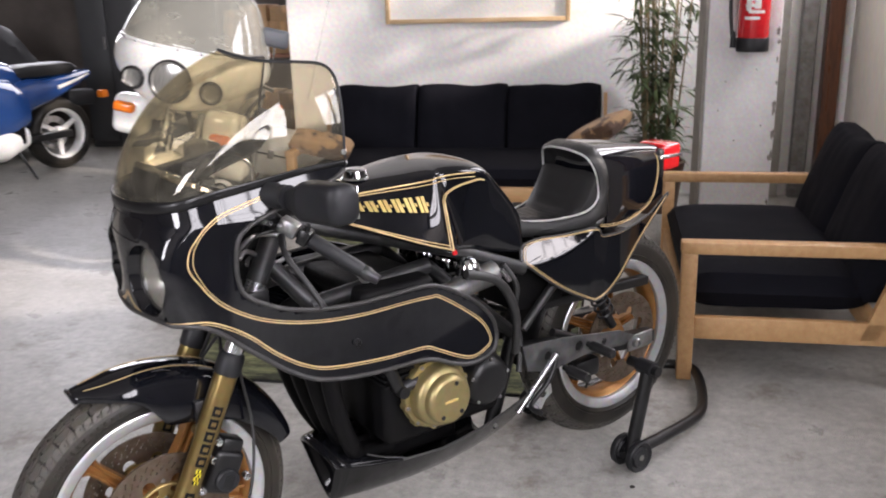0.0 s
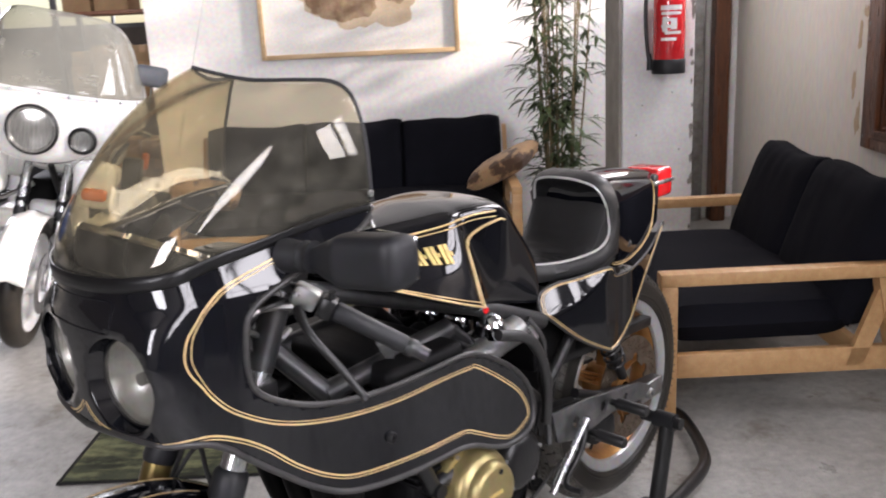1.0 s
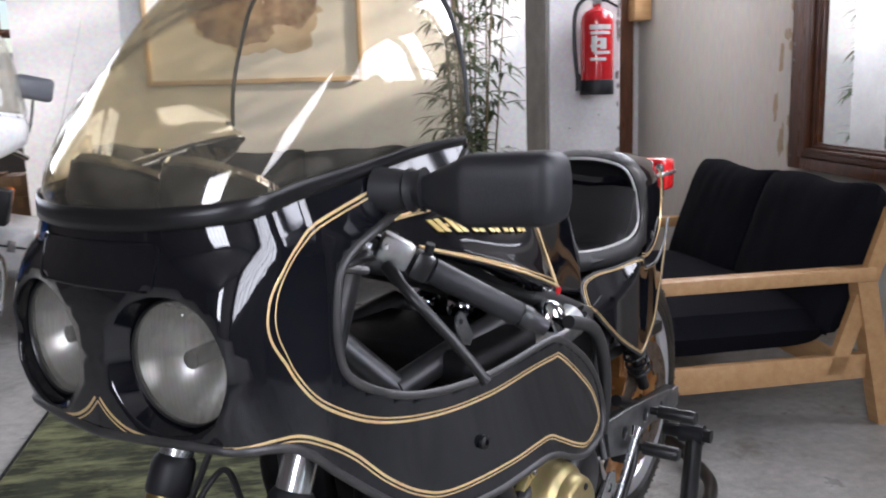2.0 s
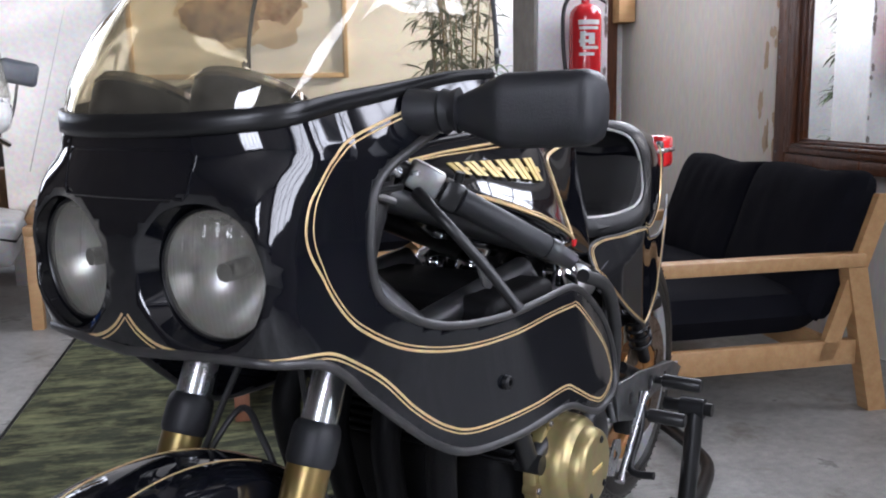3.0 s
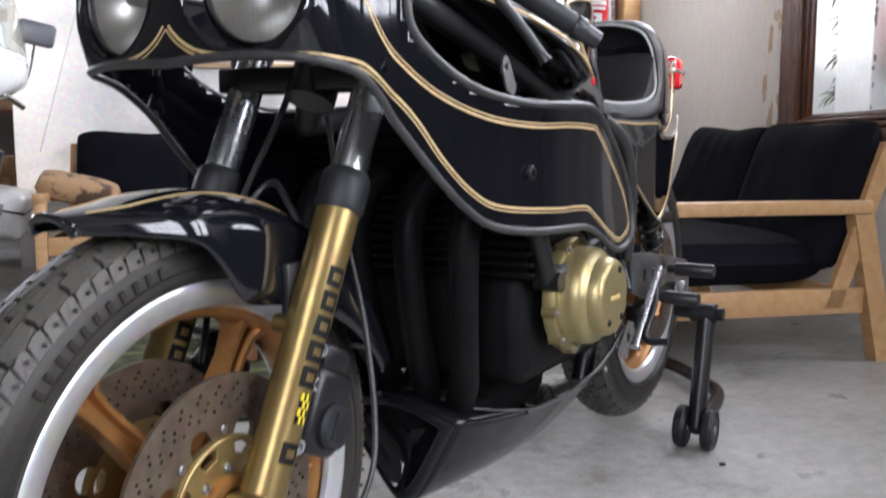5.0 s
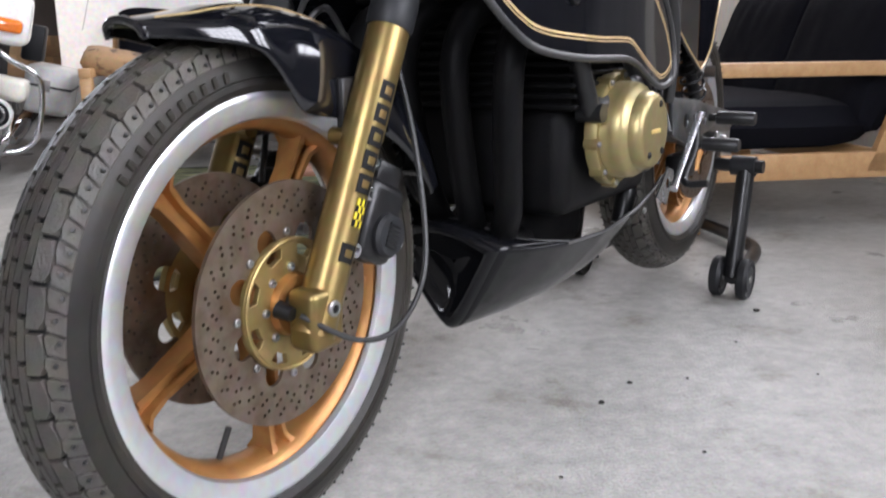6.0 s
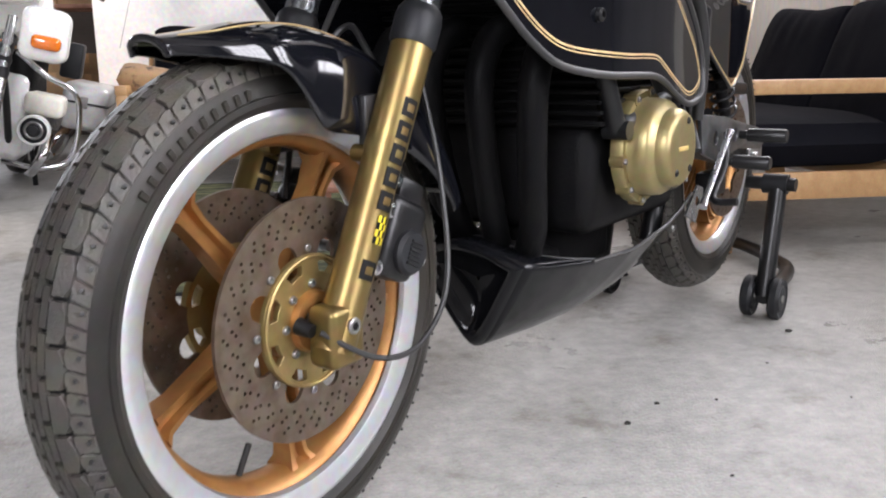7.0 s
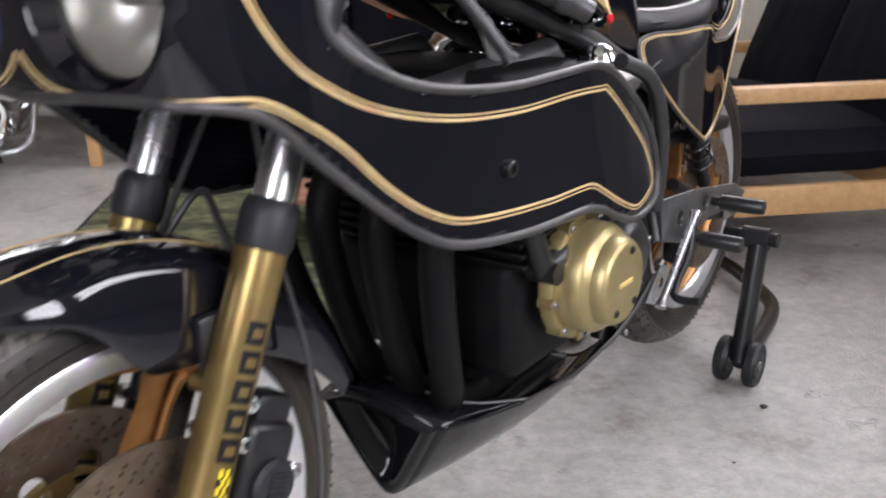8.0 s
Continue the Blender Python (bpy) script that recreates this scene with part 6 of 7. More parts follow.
# ---------- paddock stand ----------
STAND = thing("paddock_stand", "black steel paddock stand lifting the rear wheel", "stand")
for sgn in (1, -1):
    y = -0.215 * sgn
    post = part("upright", new_tube([(1.375, y, 0.05), (1.44, y, 0.315)], 0.021, 20), M_SATIN, STAND)
    part("cradle", new_rod((1.44, y - 0.04 * sgn, 0.315), (1.44, -0.14 * sgn, 0.315), 0.016), M_SATIN, post)
    part("cradle_sleeve", new_rod((1.44, y - 0.022 * sgn, 0.315), (1.44, y + 0.035 * sgn, 0.315), 0.024), M_MATT, post)
    for off in (-0.032, 0.032):
        wh = part("castor", new_lathe([(0.008, -0.012), (0.03, -0.012), (0.034, -0.006), (0.046, -0.012), (0.05, -0.007), (0.05, 0.007), (0.046, 0.012), (0.034, 0.006), (0.03, 0.012), (0.008, 0.012)], TO_Y, 32, True), M_MATT, STAND, "black castor wheel")
        wh.location = (1.375, y + off, 0.0502)
        part("castor_hub", new_lathe([(0, -0.014), (0.009, -0.014), (0.011, 0.0), (0.009, 0.014), (0, 0.014)], TO_Y, 16), M_STEEL, wh)
loop = smooth_path([(1.375, -0.215, 0.05), (1.55, -0.205, 0.045), (1.74, -0.175, 0.036), (1.85, -0.115, 0.034), (2.00, 0.02, 0.034), (2.04, 0.10, 0.034), (1.98, 0.18, 0.036), (1.80, 0.205, 0.04), (1.55, 0.212, 0.045), (1.375, 0.215, 0.05)], 8)
part("base_loop", new_tube(loop, 0.0185, 16), M_SATIN, STAND)

# ---------- on the white wall ----------
M_FRAMEWOOD = material("pale_oak_frame", (0.60, 0.43, 0.25), 0.45, second=(0.5, 0.34, 0.18), scale=8, stretch=(1, 6, 6))
M_MATBOARD = material("off_white_board", (0.82, 0.80, 0.76), 0.8, second=(0.77, 0.75, 0.70), scale=3)
M_UMBER = material("umber_wash", (0.22, 0.13, 0.075), 0.8, second=(0.42, 0.30, 0.19), scale=9, fine=30, mix=(0.4, 0.62))
M_SIENNA = material("pale_sienna_wash", (0.55, 0.42, 0.28), 0.8, second=(0.68, 0.57, 0.43), scale=5)
PIC = thing("framed_picture", "abstract brown wash on white board in a pale oak frame", "picture", ROOM @ pose(0.085, 4.615, 1.20))
for lo, hi in (((-0.645, -0.035, 0), (-0.615, 0, 0.92)), ((0.615, -0.035, 0), (0.645, 0, 0.92)), ((-0.615, -0.034, 0), (0.615, 0, 0.03)), ((-0.615, -0.034, 0.89), (0.615, 0, 0.92))):
    part("frame_side", new_box(lo, hi, 0.003), M_FRAMEWOOD, PIC)
part("board", new_box((-0.615, -0.012, 0.03), (0.615, -0.006, 0.89)), M_MATBOARD, PIC, smooth=False)


def blot(cx, cz, rx, rz, seed, depth):
    out = []
    for k in range(70):
        a = 2 * math.pi * k / 70
        r = 1 + 0.30 * noise.noise(Vector((math.cos(a) * 1.6 + seed, math.sin(a) * 1.6, seed))) + 0.13 * noise.noise(Vector((math.cos(a) * 6 + seed, math.sin(a) * 6, 2 * seed)))
        out.append((cx + rx * r * math.cos(a), cz + rz * r * math.sin(a)))
    return plate(out, depth - 0.0012, depth, "y")


part("painted_ground", blot(0.02, 0.47, 0.42, 0.27, 4.2, -0.0125), M_SIENNA, PIC, "pale sienna painted patch", smooth=False)
part("painted_shape", blot(-0.10, 0.40, 0.22, 0.17, 1.3, -0.0140), M_UMBER, PIC, "dark umber painted shape", smooth=False)
part("painted_shape", blot(0.22, 0.47, 0.16, 0.15, 7.7, -0.0142), M_UMBER, PIC, "dark umber painted shape", smooth=False)

# ---------- extinguisher on the column ----------
M_EXTRED = material("red_enamel", (0.56, 0.014, 0.018), 0.22, second=(0.48, 0.012, 0.016), coat=0.5)
M_LABEL = material("white_label", (0.78, 0.76, 0.74), 0.5)
EXT = thing("fire_extinguisher", "red fire extinguisher with black base and hose on the column", "extinguisher", ROOM @ pose(1.705, 3.105, 1.09))
part("cylinder", new_lathe([(0.0, 0.06), (0.0765, 0.06), (0.077, 0.07), (0.077, 0.335), (0.072, 0.365), (0.055, 0.388), (0.030, 0.40), (0.020, 0.405), (0.020, 0.42), (0, 0.42)], None, 40), M_EXTRED, EXT, "red enamel cylinder")
part("base", new_lathe([(0.0, 0.0), (0.078, 0.0), (0.080, 0.006), (0.080, 0.066), (0.077, 0.070), (0.0, 0.070)], None, 40), M_MATT, EXT, "black plastic base")
part("valve", new_box((-0.018, -0.018, 0.415), (0.018, 0.018, 0.455), 0.005), M_STEEL, EXT)
part("lever", new_tube([(0.0, 0, 0.452), (0.03, -0.01, 0.470), (0.085, -0.02, 0.492)], [0.010, 0.008, 0.006], 10), M_SATIN, EXT)
part("handle", new_tube([(0.01, 0, 0.44), (0.05, -0.01, 0.432), (0.095, -0.02, 0.405)], 0.007, 10), M_SATIN, EXT)
part("hose", new_tube(smooth_path([(-0.01, -0.01, 0.445), (-0.07, -0.02, 0.44), (-0.112, -0.02, 0.38), (-0.118, -0.02, 0.25), (-0.108, -0.02, 0.12), (-0.098, -0.015, 0.07)], 8), 0.0095, 12), M_CABLE, EXT, "black rubber hose")
part("nozzle", new_tube([(-0.098, -0.015, 0.10), (-0.095, -0.015, 0.02)], [0.011, 0.016], 14), M_MATT, EXT)
part("bracket", new_box((-0.03, 0.06, 0.28), (0.03, 0.095, 0.34), 0.004), M_STEEL, EXT)


def label_bm(r, a0, a1, z0, z1, n=10):
    bm = bmesh.new()
    rows = [[(bm.verts.new(((r + e) * math.cos(a), (r + e) * math.sin(a), z))) for e in (0, -0.001)] for a in [a0 + (a1 - a0) * k / n for k in range(n + 1)] for z in (z0, z1)]
    for k in range(n):
        a, b, c, e = rows[2 * k], rows[2 * k + 1], rows[2 * k + 3], rows[2 * k + 2]
        bm.faces.new((a[0], e[0], c[0], b[0]))
        bm.faces.new((a[1], b[1], c[1], e[1]))
    return bm


part("label_sheet", label_bm(0.0778, radians(225), radians(305), 0.300, 0.322), M_LABEL, EXT)
for k in range(5):
    part("text_bar", label_bm(0.0778, radians(228 + 13 * (k % 2)), radians(300 - 17 * (k % 3)), 0.278 - 0.030 * k, 0.292 - 0.030 * k), M_LABEL, EXT)
part("pictogram", label_bm(0.0779, radians(232), radians(250), 0.20, 0.27), M_LABEL, EXT)
part("pictogram", label_bm(0.0779, radians(262), radians(284), 0.21, 0.26), M_LABEL, EXT)
SIGN = thing("safety_sign", "small red and white sign on the column above the extinguisher", "sign", ROOM @ pose(1.675, 3.197, 1.64))
part("panel", new_box((-0.10, -0.004, 0), (0.10, 0, 0.20), 0.001), M_EXTRED, SIGN)
for x in (-0.085, 0.008):
    part("symbol", new_box((x, -0.0055, 0.015), (x + 0.075, -0.0042, 0.075)), M_LABEL, SIGN, smooth=False)
part("symbol_bar", new_box((-0.085, -0.0055, 0.10), (0.083, -0.0042, 0.18)), M_LABEL, SIGN, smooth=False)
bm = new_box((2.43, 4.40, 1.52), (2.545, 4.55, 1.80), 0.01)
WB = part("wood_block", bm, M_PINE, None)
WB.matrix_world = ROOM
tagged(WB, "short weathered wooden block fixed in the wall corner", "block")

# ---------- bamboo in a pot ----------
M_LEAF = material("bamboo_leaf", (0.040, 0.062, 0.022), 0.45, second=(0.075, 0.10, 0.040), scale=3, island=0.35)
M_CANE = material("bamboo_cane", (0.20, 0.15, 0.075), 0.5, second=(0.13, 0.10, 0.05), scale=12)
M_POT = material("brown_glazed_pot", (0.07, 0.035, 0.02), 0.35, second=(0.045, 0.02, 0.012), scale=8)


def bamboo(name, label, m, height, canes, spread, seed, leaves=15):
    rnd = random.Random(seed)
    ob = thing(name, label, "plant", m)
    part("pot", new_lathe([(0.0, 0.0), (0.13, 0.0), (0.15, 0.03), (0.185, 0.30), (0.19, 0.33), (0.175, 0.335), (0.17, 0.30), (0.0, 0.29)], None, 36), M_POT, ob, "brown plant pot")
    crown_bm = bmesh.new()
    for c in range(canes):
        a, r0 = rnd.uniform(0, 6.28), rnd.uniform(0.02, 0.11)
        base = Vector((r0 * math.cos(a), r0 * math.sin(a), 0.28))
        tip = base + Vector((math.cos(a) * rnd.uniform(0.2, 1) * spread, math.sin(a) * rnd.uniform(0.2, 1) * spread, height * rnd.uniform(0.75, 1.0) - 0.28))
        path = smooth_path([base, base.lerp(tip, 0.4) + Vector((rnd.uniform(-0.02, 0.02), rnd.uniform(-0.02, 0.02), 0)), tip], 8)
        part("cane", new_tube(path, [0.0075 - 0.004 * k / (len(path) - 1) for k in range(len(path))], 7), M_CANE, ob)
        for k in range(leaves):
            s = 0.10 + 0.90 * (k + rnd.random()) / leaves
            f = s * (len(path) - 1)
            i = min(int(f), len(path) - 2)
            p = path[i].lerp(path[i + 1], f - i)
            tw = rnd.uniform(0, 6.28)
            out = Vector((math.cos(tw), math.sin(tw), rnd.uniform(-0.1, 0.35))).normalized()
            stem = p + out * rnd.uniform(0.03, 0.17)
            tube(crown_bm, [p, p.lerp(stem, 0.5) + Vector((0, 0, 0.008)), stem], 0.0012, 4)
            for l in range(rnd.randint(3, 6)):
                bend = tw + rnd.uniform(-1.25, 1.25)
                way = Vector((math.cos(bend), math.sin(bend), rnd.uniform(-0.65, 0.35))).normalized()
                ln, wd = rnd.uniform(0.08, 0.17), rnd.uniform(0.009, 0.014)
                side = way.cross(Vector((rnd.uniform(-0.3, 0.3), rnd.uniform(-0.3, 0.3), 1))).normalized()
                up = side.cross(way)
                st = stem - (stem - p) * rnd.uniform(0, 0.5)
                row = []
                for q, wq, dz in ((0.0, 0.15, 0), (0.3, 1.0, 0.006), (0.65, 0.8, 0.0), (1.0, 0.02, -0.02)):
                    c0 = st + way * ln * q + Vector((0, 0, dz))
                    row.append((crown_bm.verts.new(c0 + side * wd * wq + up * 0.002 * wq), crown_bm.verts.new(c0), crown_bm.verts.new(c0 - side * wd * wq + up * 0.002 * wq)))
                for one, two in zip(row, row[1:]):
                    crown_bm.faces.new((one[0], one[1], two[1], two[0]))
                    crown_bm.faces.new((one[1], one[2], two[2], two[1]))
    tagged(part("crown", crown_bm, M_LEAF, ob, "many narrow green bamboo leaves"), kind="stuff")
    return ob


bamboo("bamboo_plant", "tall potted bamboo with narrow green leaves by the column", ROOM @ pose(1.31, 4.14, 0), 2.45, 17, 0.15, 5, 19)

# ---------- rug, crate, cushions, floor bits ----------
def rug_material():
    mat = material("faded_green_rug", (0.070, 0.078, 0.050), 0.95, second=(0.026, 0.028, 0.021), scale=7, fine=160, bump=0.5, bump_scale=500, spec=0.15)
    nt = mat.node_tree
    b = nt.nodes["Principled BSDF"]
    was = b.inputs["Base Color"].links[0].from_socket
    co = nt.nodes.new("ShaderNodeTexCoord")
    mp = nt.nodes.new("ShaderNodeMapping")
    mp.inputs["Scale"].default_value = (2.2, 7.5, 1)
    nt.links.new(co.outputs["Object"], mp.inputs[0])
    a = nt.nodes.new("ShaderNodeTexNoise")
    a.inputs["Scale"].default_value, a.inputs["Detail"].default_value, a.inputs["Roughness"].default_value = 1.6, 10, 0.75
    nt.links.new(mp.outputs[0], a.inputs["Vector"])
    r = nt.nodes.new("ShaderNodeMapRange")
    r.inputs[1].default_value, r.inputs[2].default_value = 0.47, 0.76
    weave = nt.nodes.new("ShaderNodeTexBrick")
    weave.inputs["Color1"].default_value = (0, 0, 0, 1)
    weave.inputs["Color2"].default_value = (0.35, 0.35, 0.35, 1)
    weave.inputs["Mortar"].default_value = (1, 1, 1, 1)
    weave.inputs["Scale"].default_value, weave.inputs["Mortar Size"].default_value, weave.inputs["Mortar Smooth"].default_value = 2.1, 0.05, 0.8
    nt.links.new(co.outputs["Object"], weave.inputs["Vector"])
    both = nt.nodes.new("ShaderNodeMath")
    both.operation, both.inputs[1].default_value = "MULTIPLY_ADD", 0.035
    nt.links.new(weave.outputs["Color"], both.inputs[0])
    nt.links.new(a.outputs[0], both.inputs[2])
    nt.links.new(both.outputs[0], r.inputs[0])
    mx = nt.nodes.new("ShaderNodeMix")
    mx.data_type = "RGBA"
    mx.inputs[7].default_value = (0.33, 0.34, 0.17, 1)
    nt.links.new(r.outputs[0], mx.inputs[0])
    nt.links.new(was, mx.inputs[6])
    nt.links.new(mx.outputs[2], b.inputs["Base Color"])
    return mat


M_RUG = rug_material()
M_RUGEDGE = material("black_rug_binding", (0.015, 0.015, 0.014), 0.9)
RUG = thing("rug", "worn green and black patterned rug on the concrete floor", "rug", ROOM @ pose(0.10, 2.36, 0))
bm = bmesh.new()
bmesh.ops.create_grid(bm, x_segments=60, y_segments=80, size=0.5)
for v in bm.verts:
    v.co = Vector((v.co.x * 1.60, v.co.y * 2.12, 0.009 + 0.0022 * noise.noise(v.co * 9)))
got = bmesh.ops.extrude_face_region(bm, geom=list(bm.faces))
for v in got["geom"]:
    if isinstance(v, bmesh.types.BMVert):
        v.co.z = 0.0005
part("rug_sheet", bm, M_RUG, RUG)
part("binding", new_tube([(-0.81, -1.07, 0.006), (0.81, -1.07, 0.006), (0.81, 1.07, 0.006), (-0.81, 1.07, 0.006)], 0.0058, 8, True), M_RUGEDGE, RUG, "black bound rug edge")
M_REDWOOD = material("reddish_wood", (0.30, 0.13, 0.075), 0.5, second=(0.20, 0.08, 0.045), scale=4, stretch=(6, 1, 1), bump=0.1)
CRATE = thing("low_table", "low reddish wooden table on the rug", "table", ROOM @ pose(0.45, 2.15, 0.012))
for k in range(4):
    part("top_board", new_box((-0.45, -0.26 + 0.131 * k, 0.165), (0.45, -0.133 + 0.131 * k, 0.185), 0.003), M_REDWOOD, CRATE)
for x in (-0.42, 0.37):
    for y in (-0.24, 0.20):
        part("leg", new_box((x, y, 0), (x + 0.05, y + 0.05, 0.163), 0.004), M_REDWOOD, CRATE)

M_HIDE = material("brown_and_tan_hide", (0.40, 0.24, 0.12), 0.8, second=(0.085, 0.045, 0.025), scale=7, mix=(0.5, 0.56), bump=0.3, bump_scale=300, sheen=0.1)
for d0, w0, z0, rx, ry, rz, sd in ((-0.77, 3.63, 0.515, 15, 13, 8, 2), (0.93, 3.82, 0.565, 12, -26, -30, 9)):
    c = cushion_bm(0.40, 0.34 if sd == 9 else 0.20, 0.13, 0.65, seed=sd)
    c = part("throw_cushion", c, M_HIDE, None)
    c.matrix_world = ROOM @ pose(d0, w0, z0, rx, ry, rz) @ Matrix.Translation((0, 0, -0.07))
    tagged(c, "tan and dark brown hide cushion leaning on the sofa arm", "cushion", "hide cushions")
M_GRIT = material("dark_grit", (0.03, 0.028, 0.025), 0.9)
rnd = random.Random(11)
for x, y, r in ((0.609, -0.211, 0.006), (0.722, -0.217, 0.0045), (1.291, -0.299, 0.007), (0.80, -0.30, 0.003), (0.33, -0.27, 0.003), (0.52, -0.42, 0.003), (1.05, -0.32, 0.003), (0.95, -0.5, 0.0025)):
    bm = bmesh.new()
    bmesh.ops.create_icosphere(bm, subdivisions=2, radius=r)
    for v in bm.verts:
        v.co = Vector((v.co.x * rnd.uniform(0.8, 1.5), v.co.y * rnd.uniform(0.8, 1.3), v.co.z * 0.45)) * rnd.uniform(0.8, 1.15)
    g = part("floor_crumb", bm, M_GRIT, None)
    g.location = (x, y, r * 0.40)
    tagged(g, "small dark crumb of grit on the concrete", "grit", "grit on the floor")

# ---------- white touring motorcycle ----------
M_WHITE = material("white_gloss_paint", (0.86, 0.86, 0.84), 0.15, second=(0.72, 0.72, 0.69), scale=4, coat=0.6)
M_SILVER = material("silver_alloy_case", (0.78, 0.78, 0.77), 0.33, 0.25, second=(0.68, 0.68, 0.67), scale=15)
M_ORANGE = material("orange_lens", (0.80, 0.20, 0.015), 0.2, coat=0.5, second=(0.68, 0.15, 0.01))
M_BLUE = material("blue_gloss_paint", (0.011, 0.050, 0.19), 0.15, second=(0.009, 0.040, 0.15), scale=4, coat=0.7)
M_SEATBLK = M_VINYL
M_MIRRORBACK = material("grey_plastic", (0.13, 0.14, 0.155), 0.4, second=(0.10, 0.105, 0.115))
M_CREAM = material("cream_enamel", (0.80, 0.78, 0.70), 0.3, second=(0.64, 0.61, 0.52), scale=6)
M_LAMPFACE = material("grey_lamp_glass", (0.40, 0.40, 0.38), 0.14, 0.6, second=(0.22, 0.22, 0.21), scale=14, stretch=(9, 1, 1))


def simple_wheel(parent, centre, radius, rim, half, spokes, mt, name):
    top = part(name, new_lathe([(0.012, -0.06), (0.05, -0.05), (0.06, 0), (0.05, 0.05), (0.012, 0.06)], None, 24), mt, parent)
    top.matrix_local = Matrix.Translation(centre) @ Matrix.Rotation(radians(90), 4, "Y")
    part("tyre", new_lathe(tyre_section(radius, rim, half), None, 64), M_RUBBER, top)
    part("rim", new_lathe([(rim, 0.8 * half), (rim - 0.015, 0.7 * half), (rim - 0.03, 0.3 * half), (rim - 0.03, -0.3 * half), (rim - 0.015, -0.7 * half), (rim, -0.8 * half)], None, 64, True), mt, top)
    me = from_bm("spoke", spoke_bm(0.045, rim - 0.02, 0.045, 0.03), mt)
    for k in range(spokes):
        part("spoke", me, None, top).matrix_local = Matrix.Rotation(2 * math.pi * k / spokes, 4, "Z") @ Matrix.Rotation(radians(90), 4, "X")
    part("brake_disc", new_lathe([(0.09, 0.07), (0.145, 0.07), (0.145, 0.075), (0.09, 0.075)], None, 40, True), M_STEEL, top)
    return top


def ribs(bm, a, b, r, n):
    """A turned barrel with raised cooling rings, in one skin."""
    a, b = Vector(a), Vector(b)
    way = frame_at(b - a).to_4x4()
    way.translation = a
    ln, prof = (b - a).length, [(0.0, 0.0)]
    for k in range(n):
        h = ln * k / n
        prof += [(r * 0.82, h), (r * 0.82, h + ln * 0.25 / n), (r, h + ln * 0.3 / n), (r, h + ln * 0.7 / n), (r * 0.82, h + ln * 0.75 / n)]
    return lathe(bm, prof + [(r * 0.82, ln), (0.0, ln)], way, 24)


